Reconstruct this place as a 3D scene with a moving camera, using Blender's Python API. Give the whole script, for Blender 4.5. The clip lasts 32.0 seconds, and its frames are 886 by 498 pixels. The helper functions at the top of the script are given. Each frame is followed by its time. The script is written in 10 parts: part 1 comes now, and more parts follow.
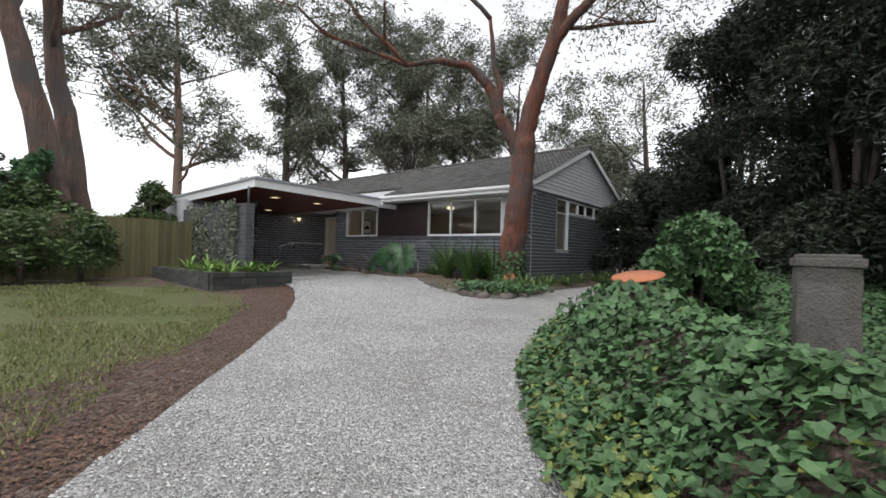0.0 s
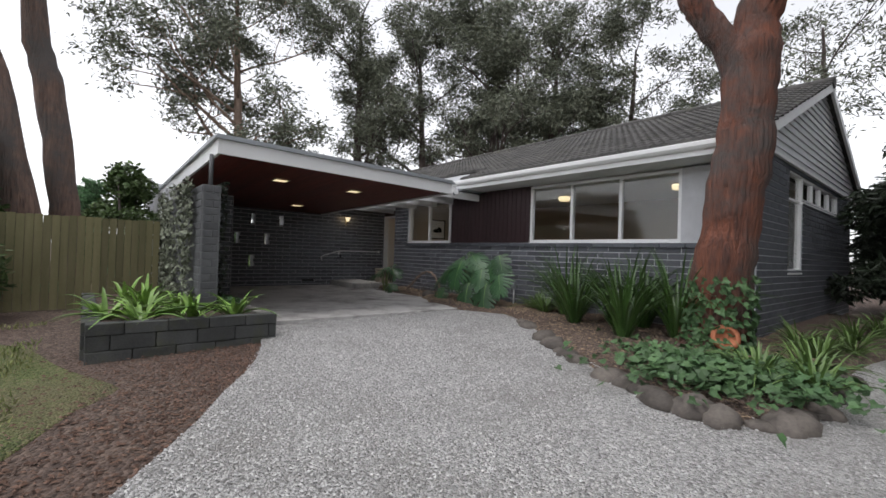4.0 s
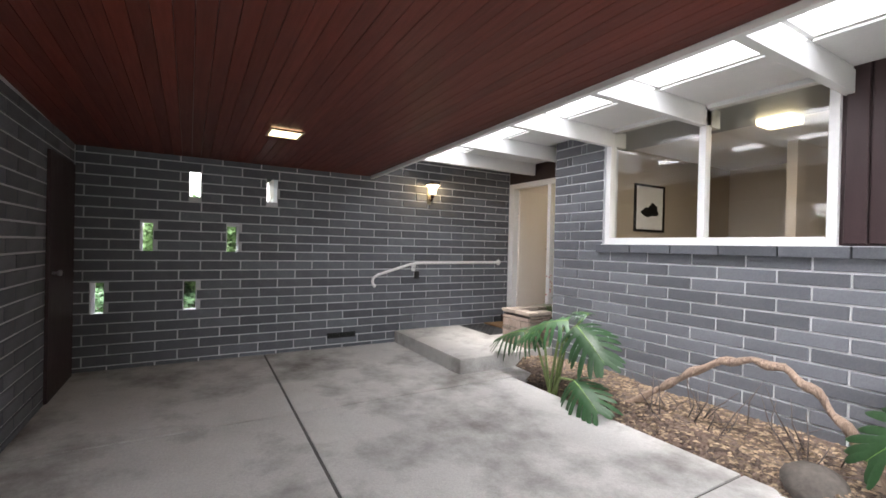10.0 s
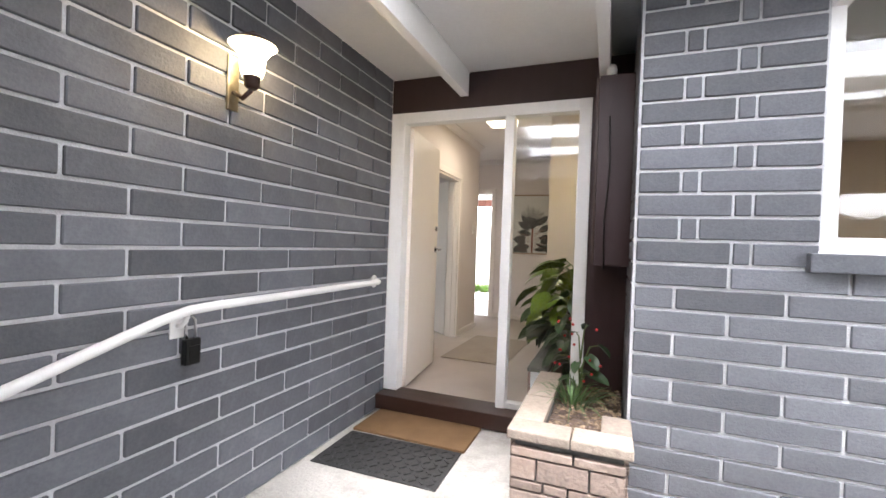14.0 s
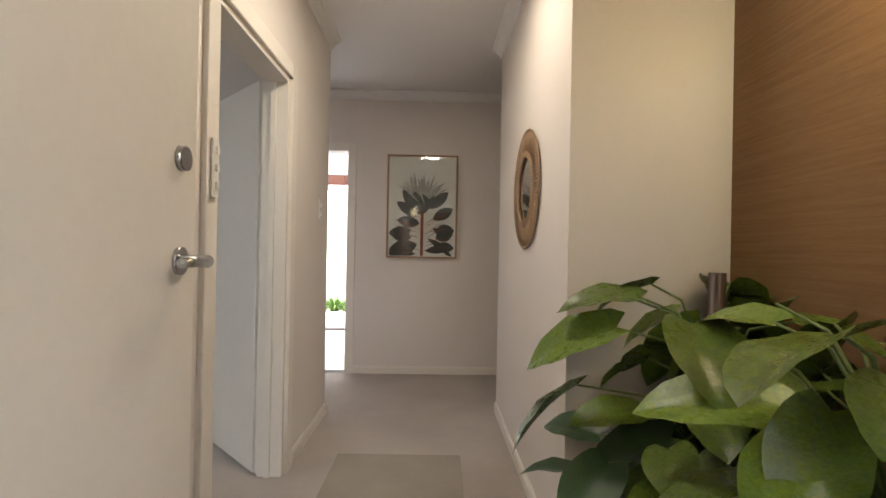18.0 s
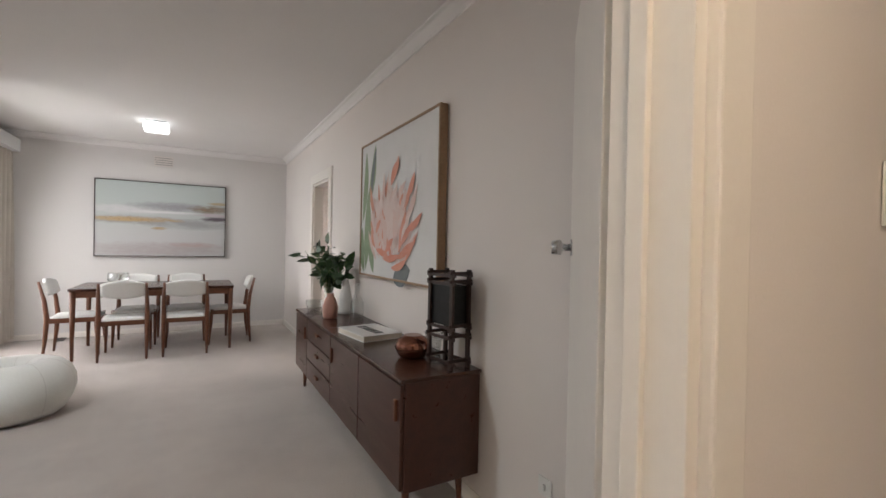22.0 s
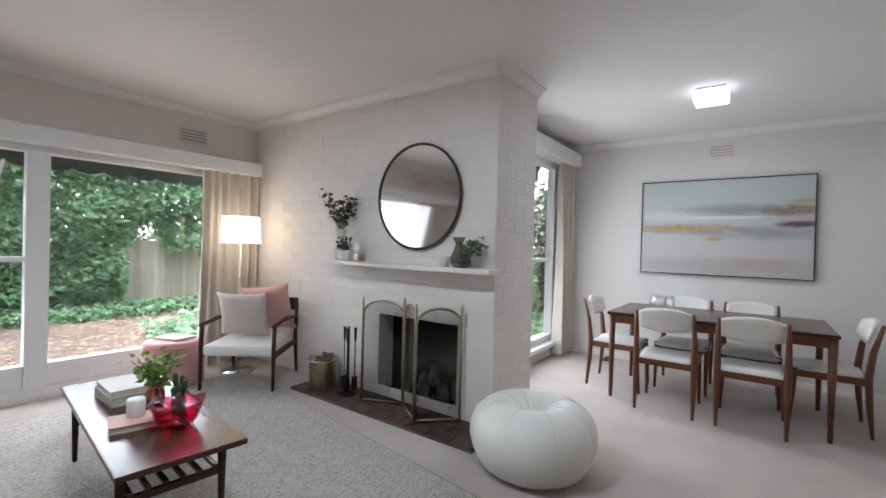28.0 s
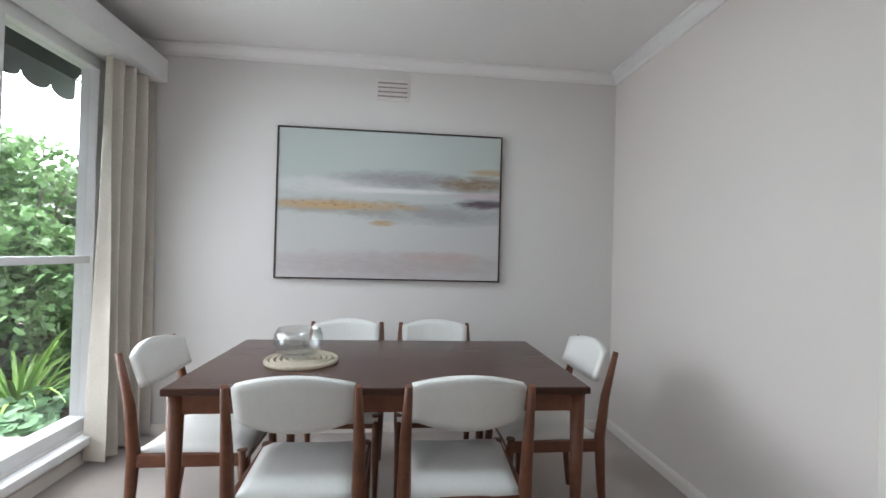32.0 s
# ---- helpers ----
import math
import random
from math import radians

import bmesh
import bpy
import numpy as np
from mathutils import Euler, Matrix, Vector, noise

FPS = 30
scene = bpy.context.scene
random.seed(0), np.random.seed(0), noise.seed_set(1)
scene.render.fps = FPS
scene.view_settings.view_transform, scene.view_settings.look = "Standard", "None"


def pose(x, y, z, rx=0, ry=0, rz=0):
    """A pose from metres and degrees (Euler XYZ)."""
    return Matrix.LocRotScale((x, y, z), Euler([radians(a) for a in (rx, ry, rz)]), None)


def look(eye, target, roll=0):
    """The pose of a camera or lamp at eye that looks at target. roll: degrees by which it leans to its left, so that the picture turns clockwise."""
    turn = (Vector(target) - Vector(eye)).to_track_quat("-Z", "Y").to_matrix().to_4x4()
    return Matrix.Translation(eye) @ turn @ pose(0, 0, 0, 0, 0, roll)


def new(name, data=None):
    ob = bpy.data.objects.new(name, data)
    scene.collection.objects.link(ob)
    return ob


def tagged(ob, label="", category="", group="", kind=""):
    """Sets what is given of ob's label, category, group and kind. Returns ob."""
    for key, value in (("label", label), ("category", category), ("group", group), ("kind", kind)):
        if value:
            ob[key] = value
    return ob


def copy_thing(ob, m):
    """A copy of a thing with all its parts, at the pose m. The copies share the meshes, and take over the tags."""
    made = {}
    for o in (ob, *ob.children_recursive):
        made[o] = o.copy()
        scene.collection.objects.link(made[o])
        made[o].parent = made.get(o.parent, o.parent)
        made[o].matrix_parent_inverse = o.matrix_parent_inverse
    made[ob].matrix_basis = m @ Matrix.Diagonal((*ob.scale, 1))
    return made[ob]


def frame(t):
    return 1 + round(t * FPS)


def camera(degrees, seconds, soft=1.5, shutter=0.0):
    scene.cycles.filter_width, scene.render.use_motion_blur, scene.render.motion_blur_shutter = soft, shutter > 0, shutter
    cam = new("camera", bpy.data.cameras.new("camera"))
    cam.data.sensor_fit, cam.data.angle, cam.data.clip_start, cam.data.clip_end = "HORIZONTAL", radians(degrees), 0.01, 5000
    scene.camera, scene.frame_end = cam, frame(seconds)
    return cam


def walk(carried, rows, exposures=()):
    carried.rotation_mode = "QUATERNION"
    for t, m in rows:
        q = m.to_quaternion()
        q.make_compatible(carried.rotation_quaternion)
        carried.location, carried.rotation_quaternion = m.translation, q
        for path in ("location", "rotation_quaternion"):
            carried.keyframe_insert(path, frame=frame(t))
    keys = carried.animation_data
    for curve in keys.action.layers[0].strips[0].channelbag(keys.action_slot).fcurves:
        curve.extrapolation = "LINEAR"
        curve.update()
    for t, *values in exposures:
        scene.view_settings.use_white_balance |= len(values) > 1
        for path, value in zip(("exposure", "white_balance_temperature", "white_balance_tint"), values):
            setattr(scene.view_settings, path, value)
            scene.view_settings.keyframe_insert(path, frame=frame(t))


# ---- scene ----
cam = camera(91.3, 32.0, soft=1.6)
PATH = [
    (0, 17.509, -12.497, 0.544, 90.57, -1.49, 39.20),
    (0.5, 17.054, -11.903, 0.576, 90.58, -1.49, 40.79),
    (1, 16.539, -11.305, 0.635, 90.58, -1.51, 41.28),
    (1.5, 16.025, -10.781, 0.674, 90.56, -1.52, 42.17),
    (2, 15.510, -10.262, 0.717, 90.71, -1.60, 43.07),
    (2.5, 15.022, -9.766, 0.722, 90.86, -1.59, 44.65),
    (3, 14.456, -9.227, 0.767, 90.95, -1.62, 46.18),
    (3.5, 13.875, -8.759, 0.817, 90.82, -1.71, 47.90),
    (5.5, 11.182, -6.665, 0.856, 90.61, -2.03, 59.06),
    (6, 10.571, -6.316, 0.916, 90.34, -1.74, 61.41),
    (6.5, 9.985, -6.019, 0.949, 90.12, -1.78, 62.72),
    (7, 9.333, -5.744, 0.987, 90.03, -1.76, 63.61),
    (7.5, 8.727, -5.491, 0.999, 89.96, -1.64, 63.89),
    (8, 8.052, -5.258, 1.011, 89.82, -1.64, 63.44),
    (8.5, 7.447, -5.046, 1.032, 89.84, -1.72, 62.39),
    (9, 6.807, -4.846, 1.033, 90.02, -1.65, 61.93),
    (9.5, 6.208, -4.674, 1.048, 90.19, -1.76, 60.86),
    (10, 5.571, -4.500, 1.094, 89.65, -1.36, 59.67),
    (10.5, 4.981, -4.353, 1.142, 89.29, -1.47, 57.33),
    (11, 4.387, -4.188, 1.150, 89.26, -1.47, 54.28),
    (11.5, 3.857, -3.998, 1.149, 89.34, -1.63, 50.59),
    (12, 3.327, -3.806, 1.161, 89.41, -1.69, 46.54),
    (12.5, 2.876, -3.626, 1.155, 89.77, -1.78, 41.65),
    (13, 2.415, -3.439, 1.150, 89.45, -1.81, 35.48),
    (13.5, 2.020, -3.227, 1.132, 89.33, -2.02, 28.42),
    (14, 1.593, -2.944, 1.135, 89.48, -2.02, 21.22),
    (14.5, 1.272, -2.595, 1.148, 89.27, -2.03, 14.99),
    (16.5, 0.535, -1.065, 1.093, 89.82, -1.31, -2.02),
    (17, 0.546, -0.692, 1.087, 90.11, -1.04, -1.97),
    (17.5, 0.528, -0.347, 1.105, 90.16, -1.07, -1.85),
    (18, 0.536, -0.021, 1.120, 90.13, -1.06, -1.39),
    (18.5, 0.534, 0.240, 1.149, 90.09, -1.01, -0.71),
    (19, 0.511, 0.518, 1.175, 90.21, -1.07, 0.41),
    (19.5, 0.529, 0.750, 1.198, 90.14, -0.98, 4.07),
    (20, 0.510, 0.992, 1.225, 90.18, -0.90, 9.68),
    (20.5, 0.475, 1.185, 1.237, 90.10, -0.95, 18.95),
    (21, 0.380, 1.330, 1.235, 90.00, -1.20, 31.50),
    (21.5, 0.278, 1.506, 1.248, 89.54, -0.95, 46.04),
    (22, 0.120, 1.601, 1.246, 89.64, -1.17, 60.50),
    (22.5, -0.023, 1.672, 1.247, 89.63, -1.15, 74.28),
    (23, -0.188, 1.752, 1.242, 89.60, -1.16, 89.30),
    (23.5, -0.355, 1.756, 1.223, 89.62, -1.45, 101.05),
    (24, -0.503, 1.715, 1.209, 89.64, -1.41, 111.03),
    (24.5, -0.629, 1.696, 1.195, 89.84, -1.35, 118.65),
    (25, -0.741, 1.703, 1.208, 89.87, -1.42, 125.83),
    (25.5, -0.848, 1.726, 1.208, 89.96, -1.45, 131.06),
    (27.5, -1.383, 1.610, 1.257, 89.61, -1.52, 131.83),
    (28, -1.608, 1.513, 1.277, 89.45, -1.49, 126.04),
    (28.5, -1.837, 1.422, 1.296, 89.21, -1.68, 118.83),
    (29, -2.127, 1.340, 1.261, 89.62, -1.64, 109.28),
    (29.5, -2.435, 1.324, 1.258, 89.73, -1.50, 101.69),
    (30, -2.782, 1.279, 1.242, 89.95, -1.53, 95.47),
    (30.5, -3.102, 1.255, 1.224, 90.25, -1.50, 91.63),
    (31, -3.415, 1.217, 1.221, 90.18, -1.60, 88.80),
    (31.5, -3.684, 1.224, 1.226, 90.13, -1.65, 86.96),
    (32, -3.956, 1.255, 1.220, 90.56, -1.55, 84.22),
]
EXPOSURES = [(0, 1.05, 6450, 10), (3, 0.90, 6450, 12), (6, 1.42, 6400, 12), (7.5, 2.25, 6400, 12), (9, 3.2, 6450, 12), (11, 3.50, 6600, 12), (13, 3.85, 6450, 13), (14.5, 4.28, 6350, 13), (16.5, 4.12, 6250, 10), (19, 4.05, 6550, 11), (20.5, 4.2, 6650, 13), (22, 4.15, 6650, 14), (23, 4.6, 6550, 14), (24, 4.70, 6400, 14), (25.5, 4.15, 6250, 14), (28, 4.05, 6050, 12), (30, 4.12, 6050, 10), (32, 4.05, 6050, 9)]
walk(cam, [(t, pose(*p)) for t, *p in PATH], EXPOSURES)

# ---- light: a white overcast sky, a very soft sun, and the lamps of the house ----
world = bpy.data.worlds.new("overcast_sky")
scene.world = world
world.use_nodes = True
wn = world.node_tree
wn.nodes.clear()
sky = wn.nodes.new("ShaderNodeTexSky")
sky.sky_type = "NISHITA"
sky.sun_disc = False
sky.sun_elevation, sky.sun_rotation = radians(70), radians(200)
sky.air_density, sky.dust_density, sky.ozone_density = 1.0, 1.5, 1.0
pale = wn.nodes.new("ShaderNodeHueSaturation")
pale.inputs["Saturation"].default_value = 0.12
back = wn.nodes.new("ShaderNodeBackground")
back.inputs["Strength"].default_value = 0.15
wout = wn.nodes.new("ShaderNodeOutputWorld")
wn.links.new(sky.outputs[0], pale.inputs["Color"])
wn.links.new(pale.outputs[0], back.inputs["Color"])
wn.links.new(back.outputs[0], wout.inputs["Surface"])

sun_data = bpy.data.lights.new("sun", "SUN")
sun_data.energy, sun_data.angle, sun_data.color = 0.6, radians(25), (1.0, 0.97, 0.93)
sun = new("sun", sun_data)
sun.matrix_world = look((4.7, -9.5, 22), (2, -2, 0))


def lamp(name, kind, loc, energy, color=(1, 1, 1), size=0.2, target=None, size_y=None):
    d = bpy.data.lights.new(name, kind)
    d.energy, d.color = energy, color
    if kind == "AREA":
        d.shape, d.size, d.size_y = "RECTANGLE", size, size_y or size
    else:
        d.shadow_soft_size = size
    ob = new(name, d)
    ob.matrix_world = look(loc, target) if target else pose(*loc)
    return ob


WARM, COOL, AMBER = (1.0, 0.87, 0.68), (0.86, 0.96, 1.0), (1.0, 0.72, 0.38)
lamp("living_ceiling_light", "AREA", (-2.33, -0.05, 2.41), 1.9, COOL, 0.28)
lamp("dining_ceiling_light", "AREA", (-5.53, 1.19, 2.41), 0.60, COOL, 0.28)
lamp("hall_ceiling_light", "AREA", (0.47, 1.70, 2.41), 0.75, WARM, 0.26)
lamp("hall_spot_light", "POINT", (1.45, 0.72, 1.90), 0.60, (1.0, 0.82, 0.45), 0.05)
lamp("porch_wall_light", "POINT", (0.13, -1.50, 1.92), 0.8, AMBER, 0.05)
lamp("reading_light", "POINT", (-3.88, -2.55, 1.36), 0.22, WARM, 0.08)
lamp("kitchen_light", "AREA", (-5.0, 4.6, 2.38), 1.5, (1, 0.95, 0.86), 0.6)
lamp("front_room_lamp", "AREA", (3.6, 0.35, 2.30), 1.8, WARM, 0.26)
# the sky's light in the dining window
lamp("dining_window_sky", "AREA", (-5.62, -0.46, 1.15), 1.85, (0.95, 0.98, 1.0), 1.25, (-5.40, 2.6, 0.3), 1.8)

# the sky's light in the living room window
lamp("living_window_sky", "AREA", (-2.62, -2.93, 1.05), 0.75, (0.97, 0.99, 1.0), 2.6, (-2.62, 1.2, 0.0), 1.7)

# ---- helpers for shapes and materials ----
def mix_nodes(nt, fac, a, b):
    m = nt.nodes.new("ShaderNodeMix")
    m.data_type = "RGBA"
    nt.links.new(fac, m.inputs[0])
    for sock, v in ((m.inputs[6], a), (m.inputs[7], b)):
        if isinstance(v, tuple):
            sock.default_value = (*v, 1)
        else:
            nt.links.new(v, sock)
    return m.outputs[2]


def ramp(nt, src, lo, hi):
    r = nt.nodes.new("ShaderNodeMapRange")
    r.inputs["From Min"].default_value, r.inputs["From Max"].default_value = lo, hi
    nt.links.new(src, r.inputs["Value"])
    return r.outputs[0]


def noise_tex(nt, vec, scale, detail=4, rough=0.6):
    n = nt.nodes.new("ShaderNodeTexNoise")
    n.inputs["Scale"].default_value, n.inputs["Detail"].default_value, n.inputs["Roughness"].default_value = scale, detail, rough
    nt.links.new(vec, n.inputs["Vector"])
    return n


def pm(name, a, b=None, rough=0.6, metal=0.0, scale=3.0, fine=40.0, bump=0.15, stretch=(1, 1, 1), rand=0.0, island=0.0,
       dirt=None, dirt_scale=1.2, dirt_lo=0.5, dirt_hi=0.75, coat=0.0, trans=0.0, sheen=0.0, ior=1.45, sub=0.0, bump_dist=0.01):
    """A surface of two tones a and b, in two scales of noise, with fine relief and patches of dirt."""
    m = bpy.data.materials.new(name)
    m.use_nodes = True
    nt = m.node_tree
    p = nt.nodes["Principled BSDF"]
    b = b or tuple(c * 0.8 for c in a)
    tc = nt.nodes.new("ShaderNodeTexCoord")
    mp = nt.nodes.new("ShaderNodeMapping")
    mp.inputs["Scale"].default_value = stretch
    nt.links.new(tc.outputs["Object"], mp.inputs[0])
    big, small = noise_tex(nt, mp.outputs[0], scale), noise_tex(nt, mp.outputs[0], fine, 3)
    both = nt.nodes.new("ShaderNodeMath")
    both.operation = "ADD"
    half = nt.nodes.new("ShaderNodeMath")
    half.operation = "MULTIPLY"
    half.inputs[1].default_value = 0.5
    nt.links.new(big.outputs[0], both.inputs[0])
    nt.links.new(small.outputs[0], both.inputs[1])
    nt.links.new(both.outputs[0], half.inputs[0])
    col = mix_nodes(nt, ramp(nt, half.outputs[0], 0.34, 0.66), a, b)
    if dirt:
        d = noise_tex(nt, tc.outputs["Object"], dirt_scale, 6, 0.65)
        col = mix_nodes(nt, ramp(nt, d.outputs[0], dirt_lo, dirt_hi), col, dirt)
    if rand or island:
        if rand:
            src = nt.nodes.new("ShaderNodeObjectInfo").outputs["Random"]
        else:
            src = nt.nodes.new("ShaderNodeNewGeometry").outputs["Random Per Island"]
        k = rand or island
        hs = nt.nodes.new("ShaderNodeHueSaturation")
        nt.links.new(col, hs.inputs["Color"])
        mr = nt.nodes.new("ShaderNodeMapRange")
        mr.inputs["To Min"].default_value, mr.inputs["To Max"].default_value = 1 - k, 1 + k
        nt.links.new(src, mr.inputs["Value"])
        nt.links.new(mr.outputs[0], hs.inputs["Value"])
        col = hs.outputs[0]
    nt.links.new(col, p.inputs["Base Color"])
    rr = nt.nodes.new("ShaderNodeMapRange")
    rr.inputs["To Min"].default_value, rr.inputs["To Max"].default_value = max(0.02, rough - 0.08), min(1, rough + 0.08)
    nt.links.new(big.outputs[0], rr.inputs["Value"])
    nt.links.new(rr.outputs[0], p.inputs["Roughness"])
    p.inputs["Metallic"].default_value = metal
    p.inputs["IOR"].default_value = ior
    p.inputs["Coat Weight"].default_value = coat
    p.inputs["Transmission Weight"].default_value = trans
    p.inputs["Sheen Weight"].default_value = sheen
    if bump:
        bn = nt.nodes.new("ShaderNodeBump")
        bn.inputs["Strength"].default_value, bn.inputs["Distance"].default_value = bump, bump_dist
        nt.links.new(small.outputs[0], bn.inputs["Height"])
        nt.links.new(bn.outputs[0], p.inputs["Normal"])
    return m


def leafy_light(m, k=0.3):
    """Lets part of the light through a leaf."""
    nt = m.node_tree
    p = nt.nodes["Principled BSDF"]
    tr = nt.nodes.new("ShaderNodeBsdfTranslucent")
    nt.links.new(p.inputs["Base Color"].links[0].from_socket, tr.inputs["Color"])
    mx = nt.nodes.new("ShaderNodeMixShader")
    mx.inputs[0].default_value = k
    nt.links.new(p.outputs[0], mx.inputs[1])
    nt.links.new(tr.outputs[0], mx.inputs[2])
    nt.links.new(mx.outputs[0], nt.nodes["Material Output"].inputs["Surface"])
    return m


def glow(name, color, strength, base=(0.9, 0.9, 0.88)):
    m = pm(name, base, base, 0.4, bump=0)
    p = m.node_tree.nodes["Principled BSDF"]
    p.inputs["Emission Color"].default_value = (*color, 1)
    p.inputs["Emission Strength"].default_value = strength
    return m


def glass_mat(name, tint=(1, 1, 1), rough=0.0, thin=True, shine=0.04):
    m = bpy.data.materials.new(name)
    m.use_nodes = True
    nt = m.node_tree
    if thin:
        nt.nodes.clear()
        out = nt.nodes.new("ShaderNodeOutputMaterial")
        tr, gl = nt.nodes.new("ShaderNodeBsdfTransparent"), nt.nodes.new("ShaderNodeBsdfGlossy")
        tr.inputs["Color"].default_value, gl.inputs["Roughness"].default_value = (*tint, 1), 0.01
        lw, mx = nt.nodes.new("ShaderNodeLayerWeight"), nt.nodes.new("ShaderNodeMixShader")
        lw.inputs["Blend"].default_value = 0.5
        steep, gloss = nt.nodes.new("ShaderNodeMath"), nt.nodes.new("ShaderNodeMath")
        steep.operation, gloss.operation = "POWER", "MULTIPLY_ADD"
        steep.inputs[1].default_value, gloss.inputs[1].default_value, gloss.inputs[2].default_value = 5.0, 0.9, shine
        nt.links.new(lw.outputs["Facing"], steep.inputs[0])
        nt.links.new(steep.outputs[0], gloss.inputs[0])
        nt.links.new(gloss.outputs[0], mx.inputs[0])
        nt.links.new(tr.outputs[0], mx.inputs[1])
        nt.links.new(gl.outputs[0], mx.inputs[2])
        nt.links.new(mx.outputs[0], out.inputs[0])
    else:
        p = nt.nodes["Principled BSDF"]
        p.inputs["Base Color"].default_value = (*tint, 1)
        p.inputs["Transmission Weight"].default_value, p.inputs["Roughness"].default_value = 1.0, rough
    return m


def pebbly(name, tones, cell, rough=0.9, bump=0.8, dist=0.012, patch=None, stretch=(1, 1, 1), patch_scale=0.7):
    """A surface of many small separate grains, each of its own tone, over broad patches."""
    m = bpy.data.materials.new(name)
    m.use_nodes = True
    nt = m.node_tree
    p = nt.nodes["Principled BSDF"]
    tc, mp = nt.nodes.new("ShaderNodeTexCoord"), nt.nodes.new("ShaderNodeMapping")
    mp.inputs["Scale"].default_value = stretch
    nt.links.new(tc.outputs["Object"], mp.inputs[0])
    vo = nt.nodes.new("ShaderNodeTexVoronoi")
    vo.inputs["Scale"].default_value = cell
    nt.links.new(mp.outputs[0], vo.inputs["Vector"])
    sep = nt.nodes.new("ShaderNodeSeparateColor")
    nt.links.new(vo.outputs["Color"], sep.inputs[0])
    cr = nt.nodes.new("ShaderNodeValToRGB")
    while len(cr.color_ramp.elements) < len(tones):
        cr.color_ramp.elements.new(0.5)
    for i, (el, c) in enumerate(zip(cr.color_ramp.elements, tones)):
        el.position, el.color = i / (len(tones) - 1), (*c, 1)
    nt.links.new(sep.outputs[0], cr.inputs[0])
    col = cr.outputs[0]
    if patch:
        big = noise_tex(nt, tc.outputs["Object"], patch_scale, 5, 0.6)
        col = mix_nodes(nt, ramp(nt, big.outputs[0], 0.45, 0.8), col, patch)
    nt.links.new(col, p.inputs["Base Color"])
    p.inputs["Roughness"].default_value = rough
    bn = nt.nodes.new("ShaderNodeBump")
    bn.invert = True
    bn.inputs["Strength"].default_value, bn.inputs["Distance"].default_value = bump, dist
    nt.links.new(vo.outputs["Distance"], bn.inputs["Height"])
    nt.links.new(bn.outputs[0], p.inputs["Normal"])
    return m


def box(bm, lo, hi, bevel=0.0, m=None):
    lo, hi = Vector(lo), Vector(hi)
    r = bmesh.ops.create_cube(bm, size=1, matrix=Matrix.Translation((lo + hi) / 2) @ Matrix.Diagonal((*(hi - lo), 1)))
    vs = r["verts"]
    if bevel:
        es = list({e for v in vs for e in v.link_edges})
        b = bmesh.ops.bevel(bm, geom=es, offset=bevel, segments=2, profile=0.6, affect="EDGES")
        vs = list({v for f in b["faces"] for v in f.verts} | {v for v in vs if v.is_valid})
    if m is not None:
        bmesh.ops.transform(bm, matrix=m, verts=vs)
    return vs


def cbox(bm, c, s, bevel=0.0, m=None):
    c, s = Vector(c), Vector(s) / 2
    return box(bm, c - s, c + s, bevel, m)


def tube(bm, pts, radii, n=10, cap=True):
    """A round bar along pts, with its own radius at each."""
    pts = [Vector(p) for p in pts]
    if not isinstance(radii, (list, tuple)):
        radii = [radii] * len(pts)
    rings, up = [], None
    for i, p in enumerate(pts):
        d = (pts[min(i + 1, len(pts) - 1)] - pts[max(i - 1, 0)]).normalized()
        if up is None:
            up = d.orthogonal().normalized()
        up = (up - d * up.dot(d)).normalized()
        side = d.cross(up)
        rings.append([bm.verts.new(p + (up * math.cos(2 * math.pi * k / n) + side * math.sin(2 * math.pi * k / n)) * radii[i]) for k in range(n)])
    for a, b in zip(rings, rings[1:]):
        for k in range(n):
            bm.faces.new((a[k], a[(k + 1) % n], b[(k + 1) % n], b[k])).smooth = True
    if cap:
        bm.faces.new(rings[0][::-1])
        bm.faces.new(rings[-1])


def lathe(bm, profile, n=24, c=(0, 0, 0), cap=True):
    """A turned shape: (radius, height) from bottom to top."""
    c = Vector(c)
    rings = [[bm.verts.new(c + Vector((r * math.cos(2 * math.pi * k / n), r * math.sin(2 * math.pi * k / n), z))) for k in range(n)] for r, z in profile]
    for a, b in zip(rings, rings[1:]):
        for k in range(n):
            bm.faces.new((a[k], a[(k + 1) % n], b[(k + 1) % n], b[k])).smooth = True
    if cap:
        bm.faces.new(rings[0][::-1])
        bm.faces.new(rings[-1])


def grid_sheet(bm, nu, nv, fn, thick=0.0):
    """A sheet of nu x nv cells with fn(u, v) as its place; thick gives it a back."""
    vs = [[bm.verts.new(fn(i / nu, j / nv)) for j in range(nv + 1)] for i in range(nu + 1)]
    fs = []
    for i in range(nu):
        for j in range(nv):
            f = bm.faces.new((vs[i][j], vs[i + 1][j], vs[i + 1][j + 1], vs[i][j + 1]))
            f.smooth = True
            fs.append(f)
    if thick:
        bm.normal_update()
        bmesh.ops.solidify(bm, geom=fs, thickness=thick)
    return vs


def mesh_of(bm, name, material, smooth=False):
    bm.normal_update()
    me = bpy.data.meshes.new(name)
    bm.to_mesh(me)
    bm.free()
    for mt in (material if isinstance(material, (list, tuple)) else (material,)):
        me.materials.append(mt)
    if smooth:
        me.shade_smooth()
    return me


def part(name, bm, material, parent, label="", smooth=False):
    ob = new(name, mesh_of(bm, name, material, smooth))
    ob.parent = parent
    if label:
        ob["label"] = label
    return ob


